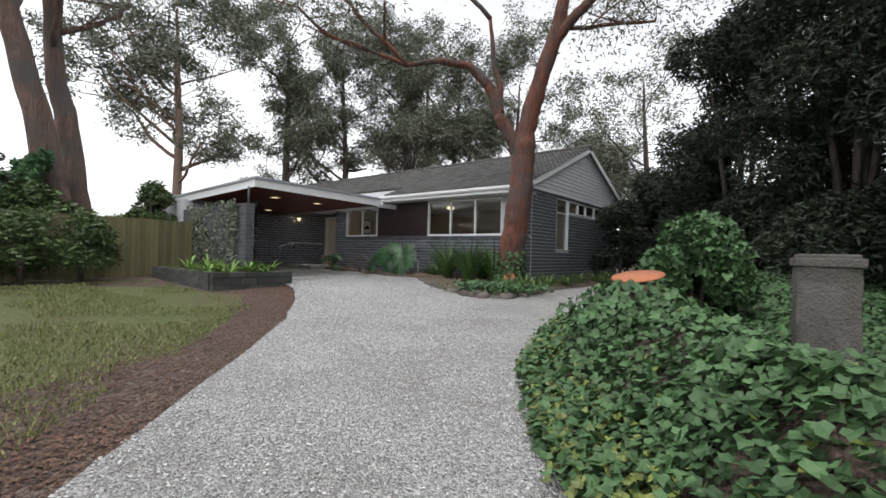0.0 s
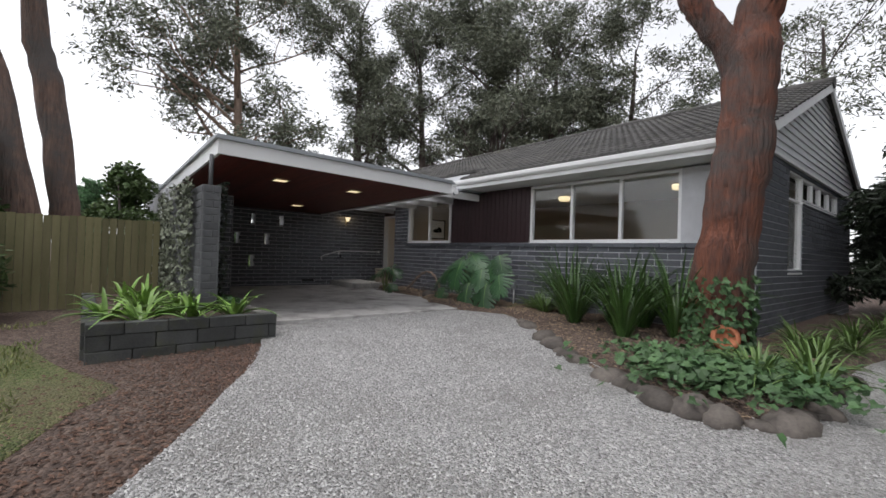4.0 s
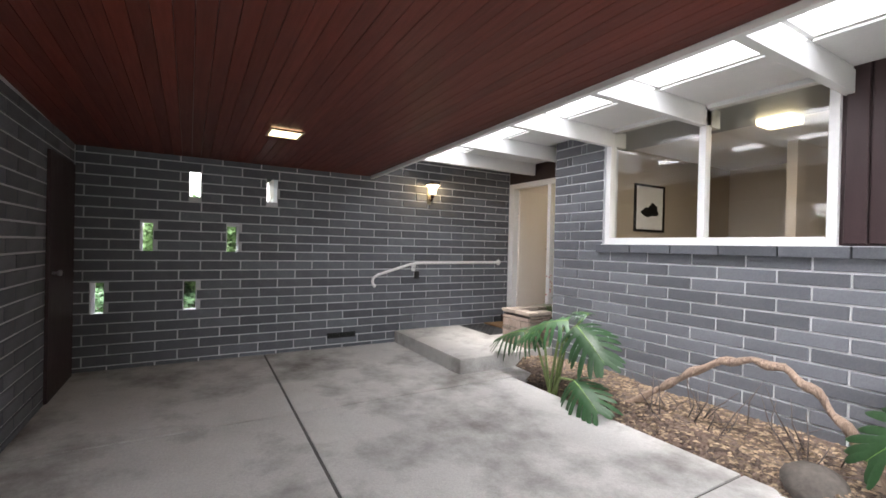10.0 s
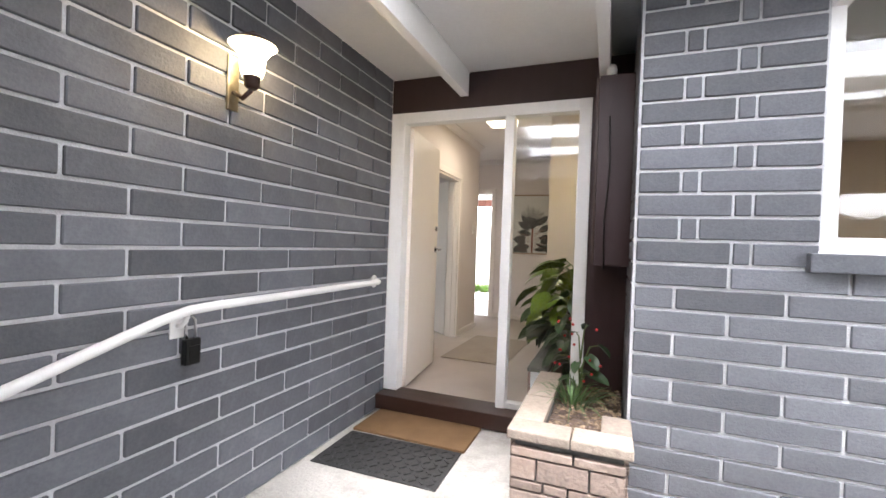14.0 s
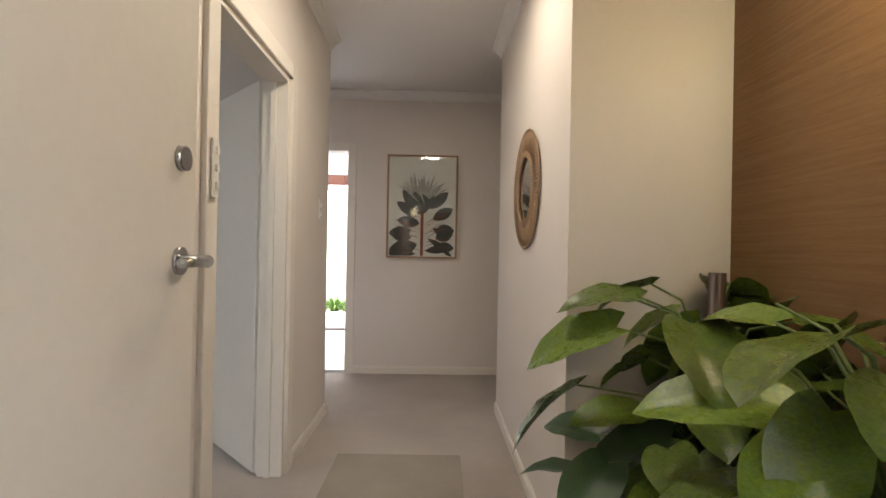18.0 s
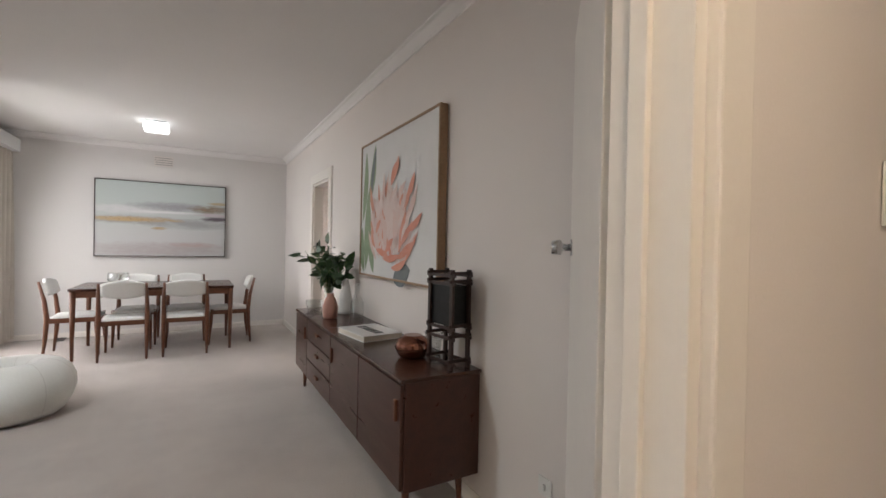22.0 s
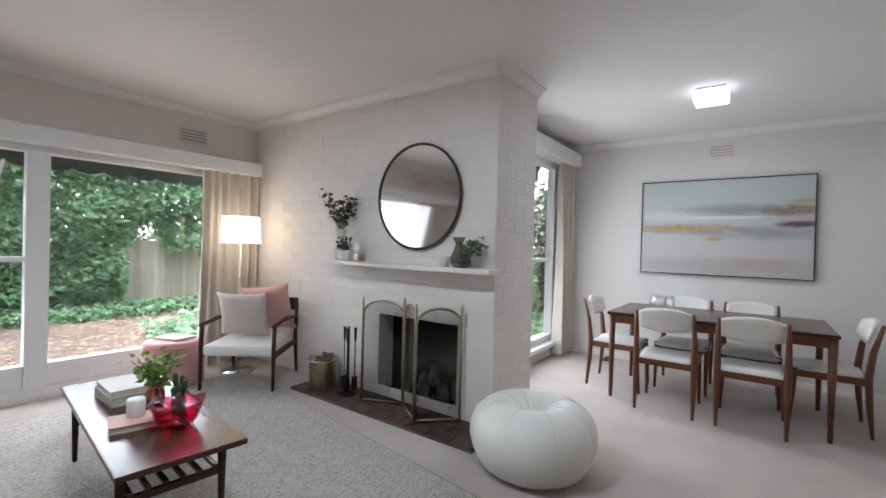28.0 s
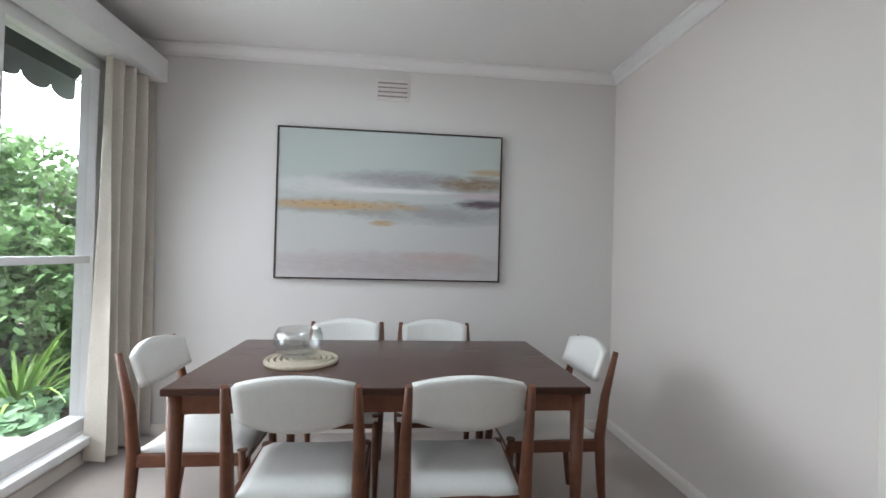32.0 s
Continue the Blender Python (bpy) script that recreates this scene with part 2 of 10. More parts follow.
def solo(name, bm, material, label, category, group="", kind="", smooth=False, m=None):
    """A thing or piece of the setting that is one mesh."""
    ob = new(name, mesh_of(bm, name, material, smooth))
    if m is not None:
        ob.matrix_basis = m
    return tagged(ob, label, category, group, kind)


def thing(name, label, category, m=None, group="", kind=""):
    ob = new(name)
    ob.empty_display_size = 0.05
    if m is not None:
        ob.matrix_basis = m
    return tagged(ob, label, category, group, kind)


def raw(name, verts, faces, material, smooth=False):
    me = bpy.data.meshes.new(name)
    me.from_pydata(verts, [], faces)
    me.materials.append(material)
    if smooth:
        me.shade_smooth()
    return me


def wall_cells(bm, axis, p0, p1, a0, a1, z0, z1, holes=()):
    """A wall from p0 to p1 thick, a0 to a1 long, with holes (a0, a1, z0, z1) through it. axis: the way it runs."""
    aa = sorted({a0, a1, *[min(max(v, a0), a1) for h in holes for v in h[:2]]})
    zz = sorted({z0, z1, *[min(max(v, z0), z1) for h in holes for v in h[2:]]})
    for u0, u1 in zip(aa, aa[1:]):
        run = None
        for w0, w1 in zip(zz, zz[1:]):
            solid = not any(h[0] < (u0 + u1) / 2 < h[1] and h[2] < (w0 + w1) / 2 < h[3] for h in holes)
            if solid and run is None:
                run = w0
            if run is not None and (not solid or w1 == zz[-1]):
                top = w1 if solid else w0
                box(bm, (u0, p0, run) if axis == "x" else (p0, u0, run), (u1, p1, top) if axis == "x" else (p1, u1, top))
                run = None


def wall(name, material, label, axis, p0, p1, a0, a1, z0, z1, holes=()):
    bm = bmesh.new()
    wall_cells(bm, axis, p0, p1, a0, a1, z0, z1, holes)
    return solo(name, bm, material, label, "wall", kind="structure")


BRICK_MESH = {}


def brick_mesh(key, size, material, bevel=0.004):
    key = (key, *[round(s, 3) for s in size])
    if key not in BRICK_MESH:
        bm = bmesh.new()
        v = box(bm, [-s / 2 for s in size], [s / 2 for s in size])
        bmesh.ops.bevel(bm, geom=bm.edges[:], offset=bevel, segments=1, affect="EDGES")
        BRICK_MESH[key] = mesh_of(bm, "brick", material)
    return BRICK_MESH[key]


def courses(axis, face, out, a0, a1, z0, z1, holes=(), bl=0.412, bh=0.1085, joint=0.015, start=0.002, proud=0.006, shift=0.0):
    """Places (centre, size) of the bricks of a wall face; out: the way that the face looks, +1 or -1."""
    res = []
    n0 = int(math.floor((z0 - start) / bh))
    k = n0
    while start + k * bh < z1 - 0.02:
        lo, hi = max(z0, start + k * bh), min(z1, start + (k + 1) * bh)
        if hi - lo > 0.03:
            off = shift + (k % 2) * bl / 2
            j = math.floor((a0 - off) / bl)
            while off + j * bl < a1:
                u0, u1 = max(a0, off + j * bl), min(a1, off + (j + 1) * bl)
                j += 1
                spans = [(u0, u1)]
                for h in holes:
                    if h[2] < (lo + hi) / 2 < h[3]:
                        spans = [s for u, v in spans for s in ((u, min(v, h[0])), (max(u, h[1]), v)) if s[1] - s[0] > 0.001]
                for u, v in spans:
                    if v - u > 0.04:
                        res.append(((u + v) / 2, (lo + hi) / 2, v - u - joint, hi - lo - joint))
        k += 1
    d = 0.03
    c = face + out * (proud - d / 2)
    return [((u, c, z), (w, d, h)) if axis == "x" else ((c, u, z), (d, w, h)) for u, z, w, h in res]


def lay(parent, places, material, key, near, most=300, label=""):
    """Bricks as parts of a wall: the nearest to the point near singly, the rest joined."""
    near = Vector(near)
    places = sorted(places, key=lambda q: (Vector(q[0]) - near).length)
    for c, s in places[:most]:
        ob = new("brick", brick_mesh(key, s, material))
        ob.location = Vector(c) + Vector((0, 0, 0))
        ob.rotation_euler = (random.uniform(-0.004, 0.004), random.uniform(-0.004, 0.004), random.uniform(-0.004, 0.004))
        ob.parent = parent
    if len(places) > most:
        vs, fs = [], []
        for c, s in places[most:]:
            i = len(vs)
            vs += [(c[0] + x * s[0] / 2, c[1] + y * s[1] / 2, c[2] + z * s[2] / 2) for x in (-1, 1) for y in (-1, 1) for z in (-1, 1)]
            fs += [tuple(i + q for q in f) for f in ((0, 1, 3, 2), (4, 6, 7, 5), (0, 4, 5, 1), (2, 3, 7, 6), (0, 2, 6, 4), (1, 5, 7, 3))]
        ob = new("brickwork", raw("brickwork", vs, fs, material))
        ob.parent = parent
        tagged(ob, kind="stuff")

# ---- materials ----
M_BLOCK = pm("charcoal_block", (0.128, 0.133, 0.150), (0.085, 0.090, 0.105), 0.64, scale=5, fine=90, bump=0.5, rand=0.28, bump_dist=0.004, dirt=(0.19, 0.195, 0.21), dirt_scale=0.9, dirt_lo=0.60, dirt_hi=0.85)
M_BLOCK_STUFF = pm("charcoal_block_far", (0.105, 0.110, 0.125), (0.070, 0.075, 0.088), 0.66, scale=5, fine=90, bump=0.5, island=0.28, bump_dist=0.004)
M_MORTAR = pm("pale_mortar", (0.62, 0.625, 0.65), (0.46, 0.465, 0.485), 0.85, scale=3, fine=120, bump=0.4)
M_SCREEN = pm("painted_grey_block", (0.105, 0.107, 0.112), (0.065, 0.067, 0.072), 0.7, scale=4, fine=80, bump=0.5, rand=0.2)
M_WHITE = pm("white_trim_paint", (0.80, 0.80, 0.80), (0.74, 0.74, 0.745), 0.42, scale=4, fine=60, bump=0.06)
M_WEATHERBOARD = pm("white_weatherboard", (0.66, 0.67, 0.69), (0.58, 0.59, 0.61), 0.6, scale=3, fine=60, bump=0.1)
M_CEDAR = pm("red_stained_boards", (0.145, 0.026, 0.015), (0.078, 0.014, 0.009), 0.5, scale=3, fine=50, bump=0.12, stretch=(1, 14, 14), island=0.22)
M_PANEL = pm("maroon_brown_boards", (0.040, 0.020, 0.022), (0.028, 0.014, 0.016), 0.5, scale=2, fine=40, bump=0.2, stretch=(8, 8, 1), rand=0.15)
M_TILE = pm("weathered_roof_tile", (0.085, 0.082, 0.078), (0.045, 0.043, 0.042), 0.8, scale=2, fine=30, bump=0.4, island=0.25, dirt=(0.12, 0.12, 0.09), dirt_scale=3, dirt_lo=0.55, dirt_hi=0.8)
M_METAL_ROOF = pm("grey_metal_roofing", (0.34, 0.36, 0.38), (0.28, 0.30, 0.32), 0.45, metal=0.2, scale=2, bump=0.05)
M_CONCRETE = pm("stained_concrete", (0.55, 0.535, 0.52), (0.40, 0.39, 0.378), 0.75, scale=1.7, fine=90, bump=0.3, dirt=(0.15, 0.138, 0.128), dirt_scale=1.25, dirt_lo=0.46, dirt_hi=0.70)
M_JOINT = pm("dark_joint", (0.12, 0.115, 0.11), (0.07, 0.068, 0.065), 0.9, bump=0.2)
M_GRAVEL = pebbly("crushed_stone_bed", [(0.17, 0.167, 0.16), (0.34, 0.335, 0.325), (0.43, 0.425, 0.415), (0.60, 0.595, 0.58)], 62, 0.9, 1.0, 0.03, (0.25, 0.24, 0.226), patch_scale=0.9)
M_STONE_CHIP = pm("crushed_stone", (0.50, 0.495, 0.485), (0.36, 0.355, 0.35), 0.85, scale=3, fine=50, bump=0.2, island=0.42)
M_SOIL = pebbly("bark_mulch_soil", [(0.042, 0.030, 0.024), (0.083, 0.058, 0.046), (0.12, 0.085, 0.067), (0.165, 0.12, 0.093)], 34, 0.95, 1.0, 0.03, (0.075, 0.046, 0.036))
M_CHIP = pm("bark_chips", (0.14, 0.085, 0.06), (0.07, 0.040, 0.030), 0.9, scale=4, fine=40, bump=0.3, island=0.5)
M_LITTER = pm("dry_leaves", (0.25, 0.185, 0.125), (0.13, 0.09, 0.06), 0.85, scale=4, fine=40, bump=0.2, island=0.5)
M_LAWN = pebbly("worn_lawn", [(0.050, 0.075, 0.020), (0.085, 0.115, 0.032), (0.13, 0.145, 0.05), (0.16, 0.145, 0.07)], 45, 0.95, 1.0, 0.03, (0.115, 0.085, 0.052), patch_scale=0.45)
M_GRASS = pm("grass_blades", (0.12, 0.16, 0.045), (0.19, 0.18, 0.08), 0.8, scale=0.7, fine=10, bump=0, island=0.4)
M_FENCE = pm("mossy_timber_paling", (0.16, 0.14, 0.075), (0.11, 0.105, 0.05), 0.85, scale=2, fine=30, bump=0.4, stretch=(6, 6, 0.6), rand=0.3)
M_FENCE_PALE = pm("grey_timber_paling", (0.42, 0.375, 0.31), (0.31, 0.275, 0.225), 0.85, scale=2, fine=30, bump=0.4, stretch=(6, 6, 0.6), rand=0.25)
M_BARK = pm("grey_brown_bark", (0.26, 0.165, 0.128), (0.065, 0.046, 0.040), 0.9, scale=0.8, fine=5, bump=1.0, stretch=(4, 4, 0.5), bump_dist=0.10, dirt=(0.115, 0.10, 0.093), dirt_scale=0.8, dirt_lo=0.45, dirt_hi=0.60)
M_BARK_RED = pm("red_gum_bark", (0.235, 0.082, 0.046), (0.050, 0.028, 0.024), 0.88, scale=0.8, fine=5, bump=1.0, stretch=(4, 4, 0.5), bump_dist=0.10, dirt=(0.085, 0.068, 0.062), dirt_scale=0.9, dirt_lo=0.45, dirt_hi=0.60)
M_BARK_PALE = pm("pale_gum_bark", (0.31, 0.225, 0.17), (0.17, 0.12, 0.095), 0.85, scale=2.2, fine=16, bump=0.8, stretch=(4, 4, 0.5), bump_dist=0.04)
M_BARK_FAR = pm("far_tree_bark", (0.12, 0.095, 0.085), (0.055, 0.045, 0.042), 0.9, scale=2, fine=12, bump=0.5, stretch=(4, 4, 0.6))
M_GUM = pm("gum_leaves", (0.165, 0.180, 0.128), (0.098, 0.112, 0.077), 0.6, scale=0.5, fine=6, bump=0, island=0.5)
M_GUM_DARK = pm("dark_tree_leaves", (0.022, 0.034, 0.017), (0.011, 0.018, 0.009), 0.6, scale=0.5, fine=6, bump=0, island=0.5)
M_IVY = pm("ivy_leaves", (0.068, 0.128, 0.046), (0.034, 0.082, 0.030), 0.62, scale=1.5, fine=14, bump=0, island=0.38)
M_IVY_YELLOW = pm("yellow_green_ivy", (0.17, 0.19, 0.045), (0.09, 0.13, 0.03), 0.45, scale=1.5, fine=14, bump=0, island=0.4)
M_HEDGE = pm("bamboo_hedge_leaves", (0.085, 0.125, 0.04), (0.045, 0.08, 0.025), 0.55, scale=1, fine=10, bump=0, island=0.5)
M_GARDEN_LIGHT = leafy_light(pm("light_shrub_leaves", (0.17, 0.27, 0.11), (0.095, 0.18, 0.07), 0.5, scale=1, fine=10, bump=0, island=0.5))
M_STRAP = pm("strappy_leaves", (0.060, 0.120, 0.028), (0.030, 0.070, 0.018), 0.4, scale=2, fine=20, bump=0, island=0.35)
M_BORDER = pm("green_border_leaves", (0.125, 0.20, 0.055), (0.07, 0.125, 0.035), 0.45, scale=2, fine=20, bump=0, island=0.35)
M_CLIVIA = pm("bright_strap_leaves", (0.19, 0.30, 0.06), (0.10, 0.21, 0.045), 0.4, scale=2, fine=20, bump=0, island=0.35)
M_MONSTERA = pm("monstera_leaf", (0.036, 0.094, 0.034), (0.017, 0.054, 0.021), 0.42, scale=3, fine=30, bump=0.05, rand=0.35)
M_STEM = pm("green_stem", (0.14, 0.20, 0.06), (0.10, 0.13, 0.05), 0.5, bump=0.1)
M_ROCK = pm("garden_rock", (0.12, 0.105, 0.09), (0.07, 0.06, 0.055), 0.9, scale=4, fine=30, bump=0.8, rand=0.3)
M_LETTERBOX = pm("rough_grey_concrete_block", (0.135, 0.122, 0.112), (0.078, 0.070, 0.064), 0.9, scale=3, fine=40, bump=1.0, bump_dist=0.02, dirt=(0.07, 0.08, 0.055), dirt_scale=3)
M_CUTWOOD = pm("fresh_cut_wood", (0.45, 0.17, 0.085), (0.30, 0.10, 0.05), 0.8, scale=5, fine=60, bump=0.3)
M_PLASTER = pm("warm_white_wall_paint", (0.73, 0.675, 0.64), (0.70, 0.645, 0.61), 0.6, scale=1.0, fine=150, bump=0.05)
M_DINING = pm("cool_white_wall_paint", (0.68, 0.652, 0.628), (0.65, 0.622, 0.60), 0.6, scale=1.0, fine=150, bump=0.05)
M_CEIL = pm("ceiling_paint", (0.78, 0.755, 0.74), (0.75, 0.725, 0.71), 0.75, scale=1.2, fine=120, bump=0.05)
M_DOOR = pm("cream_door_paint", (0.77, 0.725, 0.67), (0.74, 0.69, 0.64), 0.45, scale=1.5, fine=40, bump=0.05)
M_CARPET = pm("beige_carpet", (0.52, 0.45, 0.405), (0.36, 0.31, 0.277), 0.98, scale=2.1, fine=230, bump=1.0, sheen=0.3, dirt=(0.36, 0.305, 0.275), dirt_scale=1.7, dirt_lo=0.5, dirt_hi=0.8, bump_dist=0.007)
M_CHIMNEY = pm("white_painted_brick", (0.72, 0.68, 0.65), (0.68, 0.64, 0.61), 0.6, scale=3, fine=70, bump=0.35, island=0.03, bump_dist=0.004)
M_HEARTH = pm("dark_clinker_tile", (0.085, 0.045, 0.035), (0.05, 0.03, 0.027), 0.5, scale=6, fine=60, bump=0.4, rand=0.3)
M_SOOT = pm("sooty_firebox", (0.02, 0.018, 0.017), (0.012, 0.011, 0.01), 0.95, bump=0.4)
M_GRASSCLOTH = pm("brown_grasscloth", (0.30, 0.165, 0.075), (0.20, 0.105, 0.045), 0.75, scale=6, fine=60, bump=0.5, stretch=(1, 0.5, 16))
M_GLASS = glass_mat("window_glass", (0.97, 0.98, 0.975))
M_CLEARGLASS = glass_mat("clear_vessel_glass", (0.955, 0.965, 0.96), shine=0.13)
M_STEEL = pm("brushed_steel", (0.55, 0.55, 0.55), (0.45, 0.45, 0.46), 0.28, metal=1.0, bump=0.03)
M_BRASS = pm("aged_brass", (0.50, 0.45, 0.34), (0.33, 0.29, 0.20), 0.3, metal=1.0, scale=6, bump=0.06)
M_BLACK = pm("black_metal", (0.02, 0.02, 0.02), (0.012, 0.012, 0.012), 0.45, metal=0.6, bump=0.05)
M_DARK = pm("dark_brown_timber", (0.045, 0.020, 0.015), (0.028, 0.013, 0.010), 0.45, scale=3, fine=40, bump=0.12, stretch=(1, 8, 8))
M_TEAK = pm("teak_timber", (0.17, 0.062, 0.028), (0.095, 0.032, 0.016), 0.38, scale=3, fine=45, bump=0.08, stretch=(1, 9, 9))
M_TABLE = pm("dark_teak_veneer", (0.066, 0.026, 0.016), (0.042, 0.017, 0.011), 0.25, scale=2.5, fine=45, bump=0.03, stretch=(9, 0.8, 9))
M_SIDEBOARD = pm("dark_rosewood_veneer", (0.070, 0.026, 0.017), (0.038, 0.015, 0.010), 0.3, scale=2.5, fine=45, bump=0.05, stretch=(0.8, 9, 9))
M_VINYL = pm("white_vinyl_seat", (0.72, 0.71, 0.68), (0.67, 0.66, 0.63), 0.42, scale=3, fine=60, bump=0.1)
M_LEATHER = pm("white_leather", (0.74, 0.73, 0.69), (0.68, 0.67, 0.63), 0.42, scale=4, fine=90, bump=0.2)
M_CURTAIN = pm("beige_grey_curtain", (0.60, 0.55, 0.48), (0.50, 0.455, 0.395), 0.9, scale=4, fine=120, bump=0.3, sheen=0.2)
M_MIRROR = pm("mirror_silver", (0.92, 0.92, 0.92), (0.92, 0.92, 0.92), 0.02, metal=1.0, bump=0)
M_AWNING = pm("dark_green_canvas", (0.045, 0.060, 0.045), (0.03, 0.042, 0.03), 0.8, bump=0.3, fine=120)
M_COIR = pm("brown_coir_mat", (0.23, 0.135, 0.065), (0.15, 0.085, 0.04), 0.98, scale=5, fine=200, bump=1.0)
M_RUBBER = pm("black_rubber_mat", (0.03, 0.031, 0.033), (0.02, 0.02, 0.021), 0.6, scale=5, fine=100, bump=0.3)
M_RUG = pebbly("woven_cream_wool", [(0.40, 0.37, 0.33), (0.56, 0.525, 0.475), (0.66, 0.625, 0.575)], 75, 0.98, 1.0, 0.02, None, (1, 1.7, 1))
M_LINEN = pm("pale_linen", (0.37, 0.315, 0.255), (0.31, 0.265, 0.215), 0.9, scale=5, fine=220, bump=0.5, sheen=0.15)
M_SLATE_MAT = pm("grey_runner_mat", (0.38, 0.33, 0.28), (0.30, 0.26, 0.22), 0.98, scale=4, fine=200, bump=0.7)
M_DOORLIGHT = glow("frosted_lamp_lit", (1.0, 0.82, 0.48), 0.55)
M_COOLLIGHT = glow("ceiling_lamp_lit", (0.9, 0.98, 1.0), 0.16)
M_HALLLIGHT = glow("hall_lamp_lit", (1.0, 0.90, 0.62), 0.22)
M_IVY_FENCE = leafy_light(pm("broad_ivy_leaves", (0.14, 0.25, 0.12), (0.08, 0.165, 0.08), 0.45, scale=1.5, fine=14, bump=0, island=0.5))
M_STEP = pm("weathered_step_concrete", (0.50, 0.485, 0.465), (0.36, 0.35, 0.335), 0.85, scale=3, fine=60, bump=0.9, bump_dist=0.012, dirt=(0.22, 0.207, 0.193), dirt_scale=2.6, dirt_lo=0.48, dirt_hi=0.72)
M_BEDBLOCK = pm("mossy_dark_block", (0.075, 0.078, 0.076), (0.042, 0.044, 0.043), 0.85, scale=4, fine=50, bump=0.8, rand=0.25, dirt=(0.07, 0.075, 0.045), dirt_scale=3)
M_SCREENJOINT = pm("painted_grey_mortar", (0.17, 0.172, 0.178), (0.11, 0.112, 0.118), 0.8, scale=4, fine=80, bump=0.5)
M_KERB = pm("mossy_kerb_concrete", (0.23, 0.22, 0.205), (0.14, 0.135, 0.125), 0.85, scale=3, fine=50, bump=0.8, dirt=(0.09, 0.09, 0.07), dirt_scale=3)
M_VENTMETAL = pm("painted_vent_metal", (0.30, 0.28, 0.265), (0.24, 0.225, 0.21), 0.5, bump=0.1)
M_MIDRIB = pm("pale_leaf_midrib", (0.15, 0.25, 0.07), (0.10, 0.18, 0.05), 0.45, bump=0.1)

# ---- ground and outdoor structure ----
def gz(x, y):
    s = (x - 6.5) * 0.79 - (y + 4) * 0.61
    return -0.28 - 0.035 * min(max(s, 0), 25)


def terrain_sheet(xs, ys, up, bumpy=0.0):
    vs = [(x, y, gz(x, y) + up + (bumpy * noise.noise(Vector((x * 0.9, y * 0.9, 3))) if bumpy else 0)) for x in xs for y in ys]
    n = len(ys)
    return vs, [(i * n + j, (i + 1) * n + j, (i + 1) * n + j + 1, i * n + j + 1) for i in range(len(xs) - 1) for j in range(n - 1)]


def spread(a, b, step, far):
    """Steps between a and b, and long ones out to the horizon."""
    out = [far * -k for k in (8, 4, 2, 1)]
    mid = list(np.arange(a, b + 0.01, step))
    return [a + v for v in out] + mid + [b - v for v in out[::-1]]


vs, fs = terrain_sheet(spread(-14, 26, 1.0, 100), spread(-24, 22, 1.0, 100), -0.06, 0.03)
tagged(new("ground", raw("ground", vs, fs, M_SOIL, True)), "brown soil with bark mulch and fallen leaves", "ground", kind="structure")


def loft_patch(name, left, right, n, up, material, label, category, bumpy=0.012, ragged=0.05):
    """A patch of ground between two edge lines."""
    def along(line, u):
        d = [0]
        for p, q in zip(line, line[1:]):
            d.append(d[-1] + math.dist(p, q))
        s = u * d[-1]
        for i in range(len(line) - 1):
            if s <= d[i + 1] or i == len(line) - 2:
                f = (s - d[i]) / (d[i + 1] - d[i])
                return [a + (b - a) * f for a, b in zip(line[i], line[i + 1])]
    rows = 40
    vs, fs = [], []
    for i in range(rows + 1):
        a, b = along(left, i / rows), along(right, i / rows)
        for j in range(n + 1):
            x, y = (a[k] + (b[k] - a[k]) * j / n for k in (0, 1))
            e = min(j, n - j) / n
            wob = ragged * noise.noise(Vector((x * 3, y * 3, 0))) if e == 0 else 0
            x, y = x + wob, y + wob
            vs.append((x, y, gz(x, y) + up - (0.07 if ragged > 0.2 and e == 0 else 0) + bumpy * noise.noise(Vector((x * 1.5, y * 1.5, 7)))))
    m = n + 1
    fs = [(i * m + j, i * m + j + 1, (i + 1) * m + j + 1, (i + 1) * m + j) for i in range(rows) for j in range(n)]
    return tagged(new(name, raw(name, vs, fs, material, True)), label, category, kind="structure")


DRIVE_LEFT = [(24, -20), (19, -15.6), (14.6, -11.94), (13.99, -11.29), (12.63, -9.95), (11.33, -8.75), (9.75, -7.62), (8.64, -6.95), (7.5, -6.42), (6.56, -6.25)]
DRIVE_RIGHT = [(28, -15), (23, -8), (20, -2), (18, 1.5), (15, 2.5), (12.3, 2.0), (10.0, -2.0), (8.5, -2.0), (7.4, -1.8), (6.56, -2.2)]
loft_patch("gravel_driveway", DRIVE_LEFT, DRIVE_RIGHT, 26, -0.005, M_GRAVEL, "pale grey crushed stone driveway", "driveway")
loft_patch("lawn", [(19, -24), (15, -17), (12.9, -12.5), (12.7, -10.9), (11.8, -9.75), (10.0, -8.55), (8.4, -7.9), (7.5, -8.35)], [(6, -26), (5.2, -20), (4.9, -16), (4.8, -13), (4.9, -11), (5.0, -10), (5.3, -9.3), (6.2, -8.7)], 16, -0.045, M_LAWN, "patchy worn green lawn with bare soil", "lawn", 0.02, 0.5)

# carport slab in four bays with cut joints
floor_slab = thing("floor_carport", "stained grey concrete carport floor slab with cut joints", "floor", kind="structure")
def joint_line(x):
    return -3.70 - 0.024 * x
for x0, x1 in ((0.0, 2.023), (2.039, 4.223), (4.239, 6.55)):
    for near_house in (False, True):
        bm = bmesh.new()
        for v in box(bm, (x0, 0, -0.42), (x1, 1, -0.26), 0.006):
            mid = joint_line(v.co.x)
            far = (-1.55 if x0 > 1.7 else -0.9) if near_house else -6.2
            close = mid + 0.011 if near_house else mid - 0.011
            v.co.y = close + (far - close) * v.co.y if near_house else far + (close - far) * v.co.y
        part("slab", bm, M_CONCRETE, floor_slab)
bm = bmesh.new()
